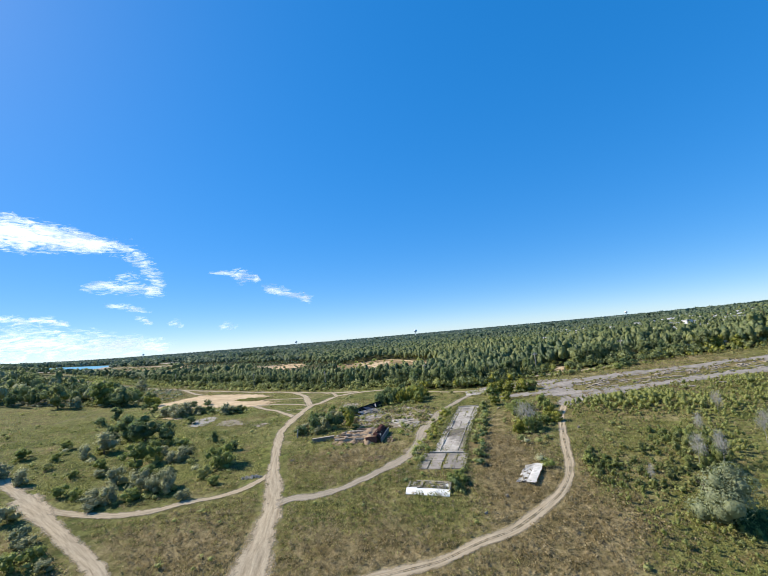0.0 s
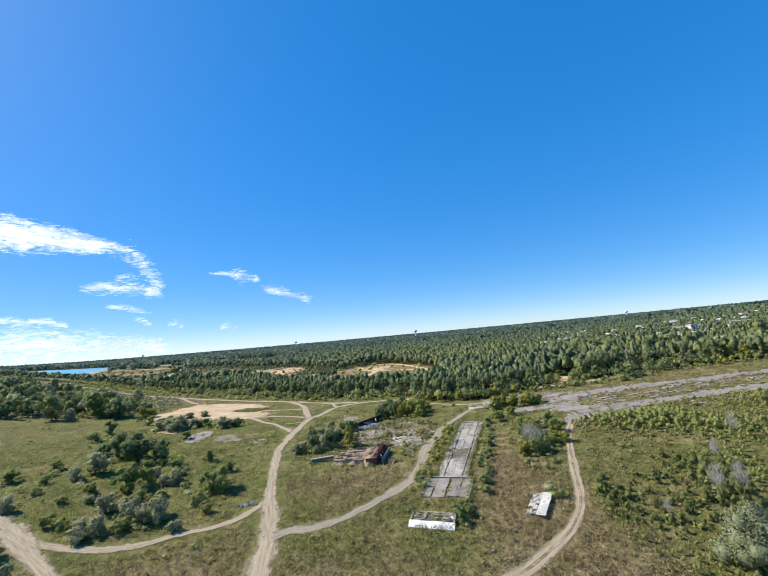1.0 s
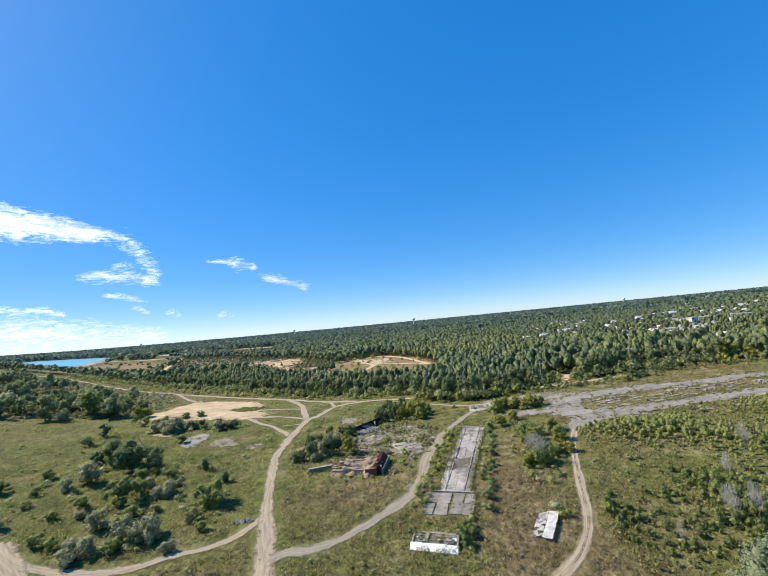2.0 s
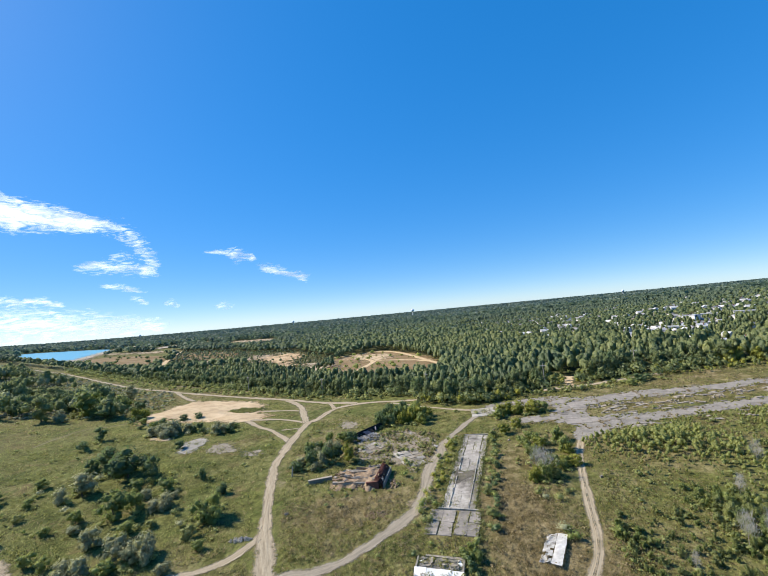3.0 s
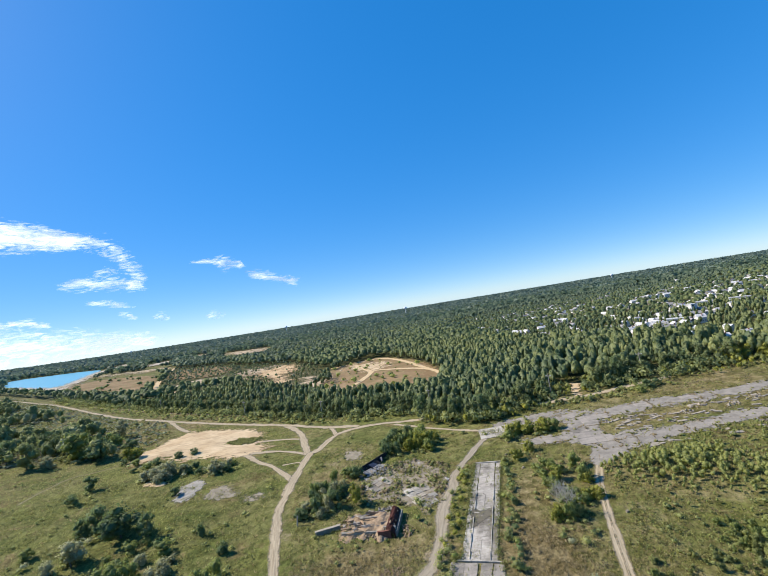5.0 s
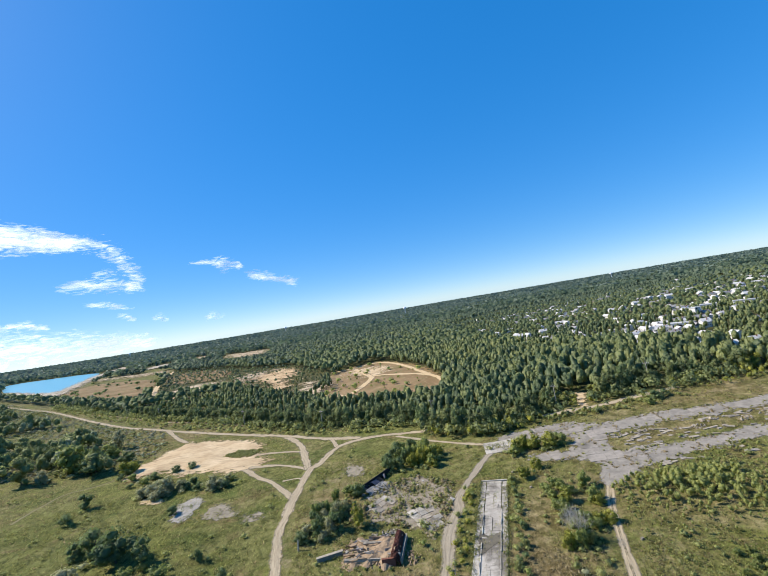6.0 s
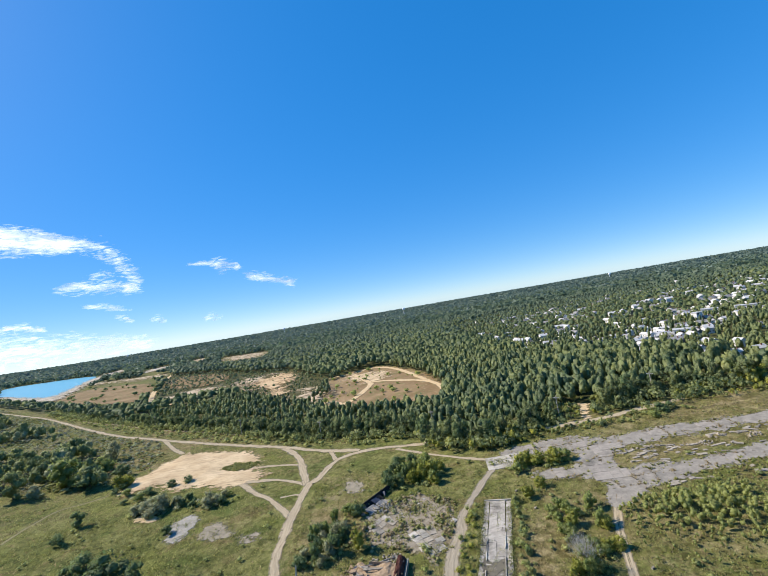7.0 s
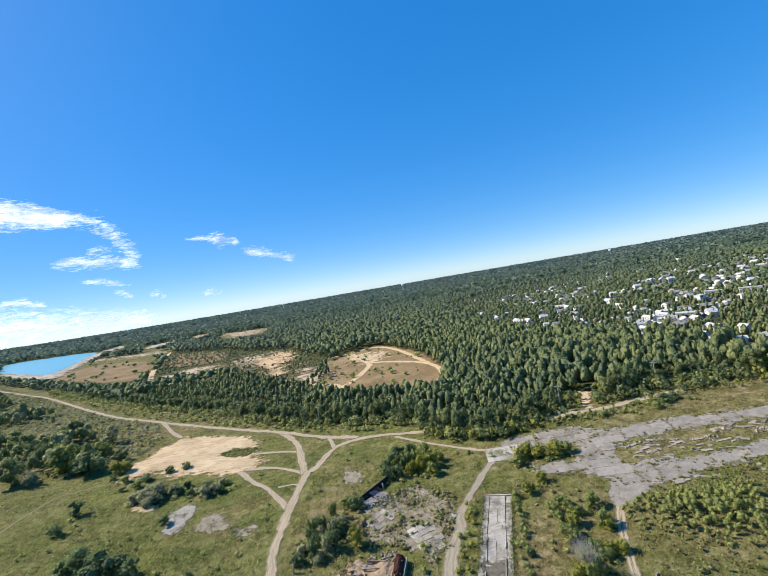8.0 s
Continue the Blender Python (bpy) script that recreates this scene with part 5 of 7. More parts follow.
def wood_places(rng, lo, hi, spacing):
    r = hi * 1.02
    gx, gy = np.meshgrid(np.arange(-r, r, spacing), np.arange(0, r, spacing))
    x, y = gx.ravel() + (rng.random(gx.size) - 0.5) * spacing * 1.2, gy.ravel() + (rng.random(gx.size) - 0.5) * spacing * 1.2
    d = np.hypot(x, y)
    ok = (d >= lo) & (d < hi) & (np.abs(x) < y * (1.25 if hi < 500 else 1.08) + 60)
    x, y = x[ok], y[ok]
    ok = wooded(x, y)
    x, y = x[ok], y[ok]
    young = inside(x, y, OPEN_PINES) & (rng.random(len(x)) < np.where(inside(x, y, SAND_CROSS) | inside(x, y, SAND_STREAK), 0.94, np.where(inside(x, y, PALE_SCRAPE), 0.8, np.where(inside(x, y, PINE_SAND), 0.55, 0.3))))
    x, y = x[~young], y[~young]
    for line in ([(53.8, 166), (104, 162.6)], [(-200, 394), (-232, 418), (-262, 471), (-305, 560), (-380, 744)]):
        ok = border(x, y, line, False) > 3.5
        x, y = x[ok], y[ok]
    return x, y


x, y = wood_places(rng, 0, 400, 3.8)
edge = np.interp(x, [p[0] for p in WOOD_EDGE], [p[1] for p in WOOD_EDGE])
ok = town_gap(x, y, 3.1) & ~(inside(x, y, [(59, 162), (60, 171), (67, 183), (79, 182), (76, 172), (72, 161)]))
x, y, edge = x[ok], y[ok], edge[ok]
front = np.flatnonzero((y - edge < 9) & (np.abs(x + 40) < 170))[:190]
body = np.setdiff1d(np.arange(len(x)), front)
for k in front:
    t = 5 + 4.5 * rng.random() ** 0.7
    set_plant(x[k], y[k], t * (0.5 + 0.25 * rng.random()), t, ("dark", "forest", "canopy")[int(rng.choice(3, p=(0.3, 0.3, 0.4)))], rng, "tree at the edge of the forest", "trees along the forest edge", "tree")
t = (7.2 + 4.6 * rng.random(len(body)) ** 0.8) * np.clip(0.8 + x[body] / 400, 0.65, 1.0)
t = np.where(y[body] - edge[body] < 25, t * 0.8, t)
t = np.where(inside(x[body], y[body], TOWN), t * 0.55, t)
t = np.where(inside(x[body], y[body], OPEN_PINES), t * 0.45, t)
mix = rng.random(len(body)) + 0.3 * np.sin(x[body] * 0.03) * np.sin(y[body] * 0.02 + 1)
for leaf, lo, hi, seed, label in (("pine", -9, 0.3, 51, "dark pines and oaks in the forest"), ("canopy", 0.3, 0.85, 52, "dense green forest canopy"), ("forest", 0.85, 9, 53, "lighter green forest crowns")):
    ok = (mix >= lo) & (mix < hi)
    far = np.hypot(x[body], y[body]) > 270
    for pick, per, size, many in ((ok & ~far, 45, 0.12, 3), (ok & far, 14, 0.17, 2)):
        growth("forest", x[body][pick], y[body][pick], t[pick] * (0.5 + 0.12 * np.sin(x[body][pick] * 7.1)), t[pick], per, size, leaf, label, "forest", seed + (20 if per < 60 else 0), 0.12, 0.3, True, many, 0.86, -0.5)

x, y = wood_places(rng, 400, 950, 5.4)
ok = town_gap(x, y, 4.6) & (~inside(x, y, TOWN) | (rng.random(len(x)) < 0.8))
x, y = x[ok], y[ok]
t = (6.5 + 4.5 * rng.random(len(x))) * np.where(inside(x, y, TOWN), 0.65, 1.0) * np.where(inside(x, y, OPEN_PINES), 0.42, 1.0)
# the farther off, the more trees get leaves with haze in their colour
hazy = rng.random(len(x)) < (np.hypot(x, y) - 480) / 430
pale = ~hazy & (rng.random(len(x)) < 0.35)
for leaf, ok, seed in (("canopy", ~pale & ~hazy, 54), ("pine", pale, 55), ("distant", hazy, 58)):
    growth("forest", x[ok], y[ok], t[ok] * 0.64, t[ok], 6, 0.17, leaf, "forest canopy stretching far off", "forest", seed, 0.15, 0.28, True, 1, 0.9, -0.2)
x, y = wood_places(rng, 950, 2200, 15)
t = 9 + 3.5 * rng.random(len(x))
# distant and far leaves both carry painted haze, mixed by distance
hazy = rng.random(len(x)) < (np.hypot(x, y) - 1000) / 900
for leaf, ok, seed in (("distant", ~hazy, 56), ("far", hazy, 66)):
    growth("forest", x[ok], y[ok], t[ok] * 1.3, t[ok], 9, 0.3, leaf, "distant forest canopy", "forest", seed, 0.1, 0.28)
x, y = wood_places(rng, 2200, 4550, 38)
t = 9 + 3 * rng.random(len(x))
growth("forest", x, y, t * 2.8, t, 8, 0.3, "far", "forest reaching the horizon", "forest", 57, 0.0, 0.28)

# young growth filling the foot of the forest edge
ux, uy = scatter(rng, [(-340, 425), (-217, 333), (-100, 254), (-42, 209), (-15, 200), (7, 186), (10, 170), (28, 159), (36, 158), (50, 162), (125, 158), (125, 172), (50, 176), (36, 172), (16, 182), (-12, 212), (-96, 268), (-217, 347), (-340, 440)], 2.3, 0.85)
ok = border(ux, uy, [(53.8, 166), (65.9, 164.5), (86, 163), (104, 162.6)], False) > 2.5
ok &= ~inside(ux, uy, [(59, 162), (60, 171), (67, 183), (79, 182), (76, 172), (72, 161)])
t = 1.6 + 3.2 * rng.random(len(ux))
light = rng.random(len(ux)) < 0.45
for k, leaf in ((ok & light, "forest"), (ok & ~light, "canopy")):
    growth("forest_fringe", ux[k], uy[k], t[k] * 0.9, t[k], 44, 0.11, leaf, "young trees filling the forest edge", "forest", 64, 0.0, filled=False)

ux, uy = scatter(rng, [(8, 187), (12, 171), (28, 160), (38, 159.5), (46, 166), (32, 172), (16, 185)], 2.0, 0.85)
t = 2.2 + 2.8 * rng.random(len(ux))
light = rng.random(len(ux)) < 0.5
for k, leaf in ((light, "yellow"), (~light, "sapling")):
    growth("forest_fringe", ux[k], uy[k], t[k] * 0.75, t[k], 60, 0.075, leaf, "yellowish young trees at the forest edge", "forest", 86, 0.0, 0.5, True, 2, 0.6, -0.5)

# shrubs from the forest down to the runway, round the end of the sandy road
ux, uy = scatter(rng, [(25.5, 161.5), (35, 159.2), (42, 159), (46, 159.8), (54, 158.6), (63, 156.8), (72, 155), (76, 159), (74, 163), (86, 166), (86, 178), (80, 186), (66, 187), (58, 180), (46, 174), (36, 166), (28, 166)], 1.75, 0.85)
ok = (border(ux, uy, [(58, 165.5), (65.9, 164.5), (73.7, 163.2), (86.3, 163)], False) > 2.2)
ok &= border(ux, uy, [(69.5, 165), (73.3, 173.5), (77, 182), (71.5, 183.5)], False) > 2.0
ux, uy = ux[ok], uy[ok]
low = (uy < 163.5) & (ux > 48)
t = np.where(low, 0.9 + 1.3 * rng.random(len(ux)), 1.4 + 2.2 * rng.random(len(ux)))
light = rng.random(len(ux))
for k, leaf in ((light < 0.2, "yellow"), ((light >= 0.2) & (light < 0.6), "sapling"), (light >= 0.6, "canopy")):
    growth("forest_fringe", ux[k], uy[k], t[k] * 1.0, t[k], 60, 0.085, leaf, "green shrubs between the forest and cracked concrete", "forest", 89, 0.0, 0.5, True, 2, 0.6, -0.5)

# olive scrub on the strip between the sandy road and the runway
ux, uy = scatter(rng, [(48, 161), (63, 158.5), (73, 156), (86, 153), (102, 150.5), (102, 157), (90, 160.5), (74, 160.5), (60, 162)], 1.7, 0.6)
t = 0.6 + 1.3 * rng.random(len(ux)) ** 1.5
light = rng.random(len(ux))
for k, leaf in ((light < 0.35, "sapling"), ((light >= 0.35) & (light < 0.7), "shrub"), (light >= 0.7, "weed")):
    growth("verge_scrub", ux[k], uy[k], t[k] * 1.5, t[k], 40, 0.09, leaf, "low olive scrub between a sandy road and concrete", "scrub", 90, 0.0)

# shrubby slope at the eastern end of the forest edge
ux, uy = scatter(rng, [(100, 162), (105, 157.5), (112, 153.5), (121, 152.5), (131, 150), (152, 145), (170, 146), (152, 158), (128, 164), (112, 169), (104, 168)], 1.9, 0.85)
t = 1.3 + 2.6 * rng.random(len(ux)) * np.clip((uy - 150 + (ux - 120) * 0.2) / 8, 0.3, 1.0)
light = rng.random(len(ux))
for k, leaf in ((light < 0.25, "yellow"), ((light >= 0.25) & (light < 0.65), "sapling"), (light >= 0.65, "forest")):
    growth("forest_fringe", ux[k], uy[k], t[k] * 0.95, t[k], 60, 0.085, leaf, "olive shrubs on the slope below the forest", "forest", 88, 0.0, 0.5, True, 2, 0.6, -0.5)
set_plant(29.8, 99.1, 2.6, 2.8, "yellow", rng, "bright yellow-green bush below a dead tree", "shrubs along the path")
for x, y, w, t in ((129, 161, 5.0, 6.6), (133, 160, 4.6, 6.0), (126, 163, 4.2, 6.2), (138, 158, 5.0, 5.8)):
    set_plant(x, y, w, t, "yellow", rng, "yellow-green young tree at the forest edge", "trees along the forest edge", "tree")
for x, y, w, t, leaf in ((91.2, 156.2, 5.6, 3.2, "dark"), (86.8, 153.8, 4.2, 2.4, "green"), (95.2, 158.0, 4.0, 2.3, "dark")):
    set_plant(x, y, w, t, leaf, rng, "dark green bush beside a dirt road", "bushes at the forest road")

# scrub on the verge between the road and the forest
vx, vy = scatter(rng, [(-330, 412), (-150, 271), (-60, 217), (-20, 193), (6, 186), (8, 190), (-15, 204), (-42, 212), (-100, 257), (-217, 335), (-340, 428)], 2.4, 0.75)
ok = border(vx, vy, ROAD_EDGE, False) > 2.6
t = 0.5 + 1.7 * rng.random(len(vx)) ** 2
growth("verge_scrub", vx[ok], vy[ok], t[ok] * 1.7, t[ok], 26, 0.10, "shrub", "scrub on the verge of the forest road", "scrub", 61, 0.0)
vx, vy = scatter(rng, DRY_FIELD, 16, 0.35)
t = 2 + 3 * rng.random(len(vx))
growth("field_scrub", vx, vy, t * 1.3, t, 30, 0.15, "dark", "dark bushes in a dry field", "scrub", 62, 0.0)
vx, vy = scatter(rng, CLEARING, 7, 0.22)
t = 1 + 3 * rng.random(len(vx)) ** 2
growth("field_scrub", vx, vy, t * 1.3, t, 30, 0.15, "green", "bushes in a forest clearing", "scrub", 63, 0.0)

# the wood and brush to the west
x, y = scatter(rng, LEFT_TREES, 5.2, 0.9)
thick = np.array([noise.noise(Vector((a * 0.035, b * 0.035, 5.5))) for a, b in zip(x, y)])
tree = thick > -0.12 - 0.25 * (y < 225)
t = 4.5 + 5.5 * rng.random(len(x)) + 2.5 * (thick > 0.15)
shade = rng.random(len(x))
for leaf, ok, seed in (("canopy", tree & (shade < 0.4), 58), ("forest", tree & (shade >= 0.4) & (shade < 0.75), 67), ("sage", tree & (shade >= 0.75), 68)):
    growth("woodland", x[ok], y[ok], t[ok] * 0.8, t[ok], 84, 0.085, leaf, "open woodland of green broadleaf trees", "woodland", seed, 0.03, 0.4, True, 3, 0.72, -0.5)
bx, by = scatter(rng, LEFT_WOOD, 2.7, 0.9)
ok = border(bx, by, ROAD_EDGE, False) > 3
bx, by = bx[ok], by[ok]
thick = np.array([noise.noise(Vector((a * 0.05, b * 0.05, 2.5))) for a, b in zip(bx, by)])
t = 0.5 + 0.8 * rng.random(len(bx)) + 1.6 * np.maximum(0, thick) * rng.random(len(bx))
pick = thick + 0.3 * rng.normal(size=len(bx))
for leaf, ok, seed, label in (("heath", pick < 0.02, 59, "grey-brown heath between woodland and forest road"), ("sage", (pick >= 0.02) & (pick < 0.3), 69, "grey-green brush in front of the woodland"), ("weed", pick >= 0.3, 70, "dark green brush in front of the woodland")):
    growth("brushland", bx[ok], by[ok], t[ok] * 1.9, t[ok], 14, 0.11, leaf, label, "brush", seed, 0.0, 0.45, True, 1, 0.7, -0.2)
for x, y, w, t, leaf in [(-160.6, 192, 11, 13, "forest"), (-144.5, 200, 13, 13, "green"), (-132.3, 196, 12.5, 10, "dark"), (-167.7, 216, 9.7, 11, "forest"), (-146.8, 233, 9, 11, "silver"), (-178, 201, 9, 11, "dark"), (-184, 194, 8, 9, "dark"), (-191.5, 235, 9, 10.6, "forest"), (-210, 229, 10.3, 15, "forest"), (-125, 205, 7, 6, "dark"), (-150, 190, 6, 6, "silver"), (-138, 214, 8, 8, "green")]:
    set_plant(x, y, w, t, leaf, rng, "tall broadleaf tree at the edge of grassland", "trees west of the sand")


# ---- concrete: runway, pad, foundations, ruins ----
def ragged_box(bm, corners, low, high, rng, rough=0.0, tilt=0.0):
    """A block over four ground corners, low to high over the ground, with uneven upper edges."""
    ring = []
    for lift, jag in ((low, 0.0), (high, rough)):
        ring.append([bm.verts.new((x + rng.normal() * jag, y + rng.normal() * jag, z_at(x, y) + lift + (rng.normal() * tilt if jag or tilt else 0))) for x, y in corners])
    lo, hi = ring
    bm.faces.new(lo[::-1]), bm.faces.new(hi)
    for k in range(4):
        bm.faces.new((lo[k], lo[(k + 1) % 4], hi[(k + 1) % 4], hi[k]))


def shard(name, parent, x, y, r, high, material, rng, tilt=0.06):
    """A broken piece of slab: an irregular flat polygon with real thickness, a little tilted."""
    n = int(rng.integers(4, 7))
    a0, sx, sy = rng.random() * 6.283, rng.normal() * tilt, rng.normal() * tilt
    stretch = 0.6 + 0.5 * rng.random()
    ang = np.sort((np.arange(n) + 0.85 * (rng.random(n) - 0.5)) * 6.283 / n)
    bm = bmesh.new()
    lo, hi = [], []
    for a in ang:
        u, v = math.cos(a) * r * (0.6 + 0.55 * rng.random()), math.sin(a) * r * stretch * (0.6 + 0.55 * rng.random())
        px, py = x + u * math.cos(a0) - v * math.sin(a0), y + u * math.sin(a0) + v * math.cos(a0)
        z = z_at(x, y) + high + u * sx + v * sy
        lo.append(bm.verts.new((px, py, z - 0.3))), hi.append(bm.verts.new((px, py, z)))
    bm.faces.new(lo[::-1]), bm.faces.new(hi)
    for k in range(n):
        bm.faces.new((lo[k], lo[(k + 1) % n], hi[(k + 1) % n], hi[k]))
    return part(name, bm, parent, material=material)


class Plot:
    """Local metres (u across, v along) laid out from a corner in a direction."""

    def __init__(self, x, y, to_x, to_y):
        d = math.hypot(to_x - x, to_y - y)
        self.o, self.a, self.length = (x, y), ((to_x - x) / d, (to_y - y) / d), d

    def at(self, u, v):
        return self.o[0] + self.a[1] * u + self.a[0] * v, self.o[1] - self.a[0] * u + self.a[1] * v

    def box(self, u0, u1, v0, v1):
        return [self.at(u0, v0), self.at(u1, v0), self.at(u1, v1), self.at(u0, v1)]


def block(name, parent, corners, low, high, material, rng, rough=0.05, tilt=0.02, label="", bevel=0.0):
    bm = bmesh.new()
    ragged_box(bm, corners, low, high, rng, rough, tilt)
    if bevel:
        bmesh.ops.bevel(bm, geom=list(bm.edges), offset=bevel, segments=1, affect="EDGES", clamp_overlap=True)
    return part(name, bm, parent, label, material)


def rubble(name, parent, x, y, wide, deep, tall, count, material, seed, size=0.5, label=""):
    """A heap of angular lumps."""
    rng = np.random.default_rng(seed)
    v, f = [], []
    for _ in range(count):
        a, r = rng.random() * 6.283, math.sqrt(rng.random())
        px, py = x + math.cos(a) * r * wide / 2, y + math.sin(a) * r * deep / 2
        pz = z_at(px, py) + tall * (1 - r) * rng.random()
        s = size * (0.4 + rng.random())
        turn = Euler(rng.random(3) * 6.283).to_matrix()
        n = len(v)
        for cx in (-1, 1):
            for cy in (-1, 1):
                for cz in (-1, 1):
                    q = turn @ Vector((cx * s * (0.7 + 0.6 * rng.random()), cy * s * (0.5 + 0.4 * rng.random()), cz * s * (0.25 + 0.3 * rng.random())))
                    v.append((px + q.x, py + q.y, pz + q.z))
        f += [(n, n + 1, n + 3, n + 2), (n + 4, n + 6, n + 7, n + 5), (n, n + 4, n + 5, n + 1), (n + 2, n + 3, n + 7, n + 6), (n, n + 2, n + 6, n + 4), (n + 1, n + 5, n + 7, n + 3)]
    ob = tagged(part(name, mesh_of(name, v, f, material), parent, label), kind="stuff")
    return ob


def setting(name, label, category):
    return tagged(new(name), label, category, kind="structure")


rng = np.random.default_rng(77)
runway = setting("runway", "old cracked grey concrete runway slabs with weeds", "runway")
# dark bed under the slabs, seen in the joints
for outline in (RUNWAY_BAND, RUNWAY_HEAD, RUNWAY_FAR, RUNWAY_NEAR):
    ob = patch("runway_bed", outline, WORN, "", "", 1.5, 2.5, 0.05)
    for key in ("kind", "category", "label"):
        if key in ob:
            del ob[key]
    ob.parent = runway
lanes = Plot(43, 128, 150, 106)
for u in np.arange(-40, 20, 4.0):
    for v in np.arange(-25, 135, 4.6):
        mx, my = lanes.at(u + 2, v + 2.3)
        hit = any(bool(inside(mx, my, p)) and float(border(mx, my, p)) > 1.9 + 1.3 * rng.random() for p in (RUNWAY_BAND, RUNWAY_HEAD, RUNWAY_FAR, RUNWAY_NEAR))
        if not hit or rng.random() < (0.14 if u > -12 else 0.32) + (0.28 if v > 40 else 0):
            continue
        g = 0.03 + 0.05 * rng.random()
        cut = 4.6 if rng.random() < 0.6 else 1.4 + 2 * rng.random()
        block("slab", runway, lanes.box(u + g, u + 4 - g, v + g, v + cut - g), -0.2, 0.09 + 0.03 * rng.random(), SLAB, rng, 0.05, 0.008)
        if cut < 4.4:
            block("slab", runway, lanes.box(u + g, u + 4 - g, v + cut + g, v + 4.6 - g), -0.2, 0.09 + 0.03 * rng.random(), SLAB, rng, 0.12, 0.010)

# weeds along the joints
wx, wy = [], []
for k in range(9000):
    u, v = (round(rng.random() * 15) * 4 - 40, rng.random() * 160 - 25) if rng.random() < 0.5 else (rng.random() * 60 - 40, round(rng.random() * 35) * 4.6 - 25)
    a, b = lanes.at(u + rng.normal() * 0.25, v + rng.normal() * 0.25)
    wx.append(a), wy.append(b)
wx, wy = np.array(wx), np.array(wy)
ok = sum(inside(wx, wy, p) for p in (RUNWAY_BAND, RUNWAY_HEAD, RUNWAY_FAR, RUNWAY_NEAR)) > 0
ok &= np.array([noise.noise(Vector((a * 0.15, b * 0.15, 6.0))) > 0.1 for a, b in zip(wx, wy)])
tufts("weeds", wx[ok], wy[ok], 0.2 + 0.35 * rng.random(ok.sum()), "straw", 71, "dry weeds growing in runway joints", 7, 0.2)

# scrub creeping over the runway's edges
ex, ey = [], []
for outline in (RUNWAY_BAND, RUNWAY_HEAD, RUNWAY_FAR, RUNWAY_NEAR):
    for a, b in curve_points(outline, 0.5):
        ex.append(a + rng.normal() * 1.1), ey.append(b + rng.normal() * 0.8)
ex, ey = np.array(ex), np.array(ey)
ok = np.array([noise.noise(Vector((a * 0.22, b * 0.4, 2.0))) > -0.12 for a, b in zip(ex, ey)]) & (border(ex, ey, ROAD_EAST, False) > 2)
t = 0.25 + 0.55 * rng.random(ok.sum()) ** 2
tufts("weeds", ex[ok], ey[ok], t * 0.8, "grass", 77, "rough weeds creeping over the runway edge", 9, 0.45)

# broken ground between and beside the lanes
for outline, spacing, leaf, low, high, seed in (([(64, 141), (92, 137), (109, 134), (170, 121), (150, 117), (95, 124), (84, 124.5), (69, 126), (60, 131)], 1.5, "straw", 0.2, 0.6, 73), ([(64, 141), (92, 137), (109, 134), (170, 121), (150, 117), (95, 124), (69, 126), (60, 131)], 2.6, "shrub", 0.3, 0.9, 74), ([(60, 153.5), (80, 148), (113, 141), (170, 130), (170, 150), (105, 160), (55, 162)], 1.6, "shrub", 0.3, 1.5, 75), ([(60, 119), (71, 119.5), (92, 118.5), (150, 111.5), (150, 109), (92, 116), (60, 117)], 1.6, "straw", 0.2, 0.6, 76)):
    bx, by = scatter(rng, outline, spacing, 0.6)
    ok = np.array([noise.noise(Vector((a * 0.14, b * 0.3, seed))) > -0.15 for a, b in zip(bx, by)])
    t = (low + (high - low) * rng.random(ok.sum())) * 0.7
    growth("runway_weeds", bx[ok], by[ok], t * 2.2, t, 20, 0.085, "tussock" if leaf == "shrub" else leaf, "dry weeds and scrub between broken runway lanes", "weeds", seed, 0.0)
under_lane = tagged(new("runway_rubble"), "broken concrete lumps between the runway lanes", "rubble")
for k in range(150):
    a, b = 62 + 70 * rng.random() ** 1.2, 0.0
    b = 143.5 - 0.155 * a + (rng.random() - 0.5) * 10 - (0 if k % 3 else 14 - 0.02 * a)
    if any(bool(inside(a, b, p)) for p in (RUNWAY_HEAD, RUNWAY_FAR, RUNWAY_NEAR)):
        continue
    c, d = lanes.a
    long, high = 0.7 + 2.2 * rng.random(), 0.08 + 0.16 * rng.random()
    turn = 0.25 * rng.normal()
    piece = Plot(a, b, a + c - d * turn, b + d + c * turn)
    block("broken_slab", under_lane, piece.box(-0.2 - 0.3 * rng.random(), 0.2 + 0.3 * rng.random(), 0, long), -0.1, high, PALEROCK if rng.random() < 0.6 else SLAB, rng, 0.10, 0.04)
for k, (a, b) in enumerate([(72, 136), (78, 133), (84, 131), (90, 133), (96, 129), (104, 130), (112, 127), (66, 137), (122, 126), (134, 123)]):
    rubble("debris", under_lane, a, b, 6, 2.4, 0.15, 16, PALEROCK, 350 + k, 0.32)

pad = setting("concrete_pad", "pale concrete pad at the forest edge", "pavement")
lot = Plot(26.4, 145.5, 27.6, 154)
for k in range(5):
    for j in range(3):
        block("slab", pad, lot.box(k * 2.1 + 0.02, k * 2.1 + 2.08, j * 2.8 + 0.02, j * 2.8 + 2.78), -0.2, 0.10 + 0.02 * rng.random(), LIMEWASH if rng.random() < 0.5 else FLOOR, rng, 0.015, 0.006)

# the long foundation with its low walls
found = base("building_foundation", 11.4, 93.2, "long roofless concrete building foundation with low broken walls", "foundation")


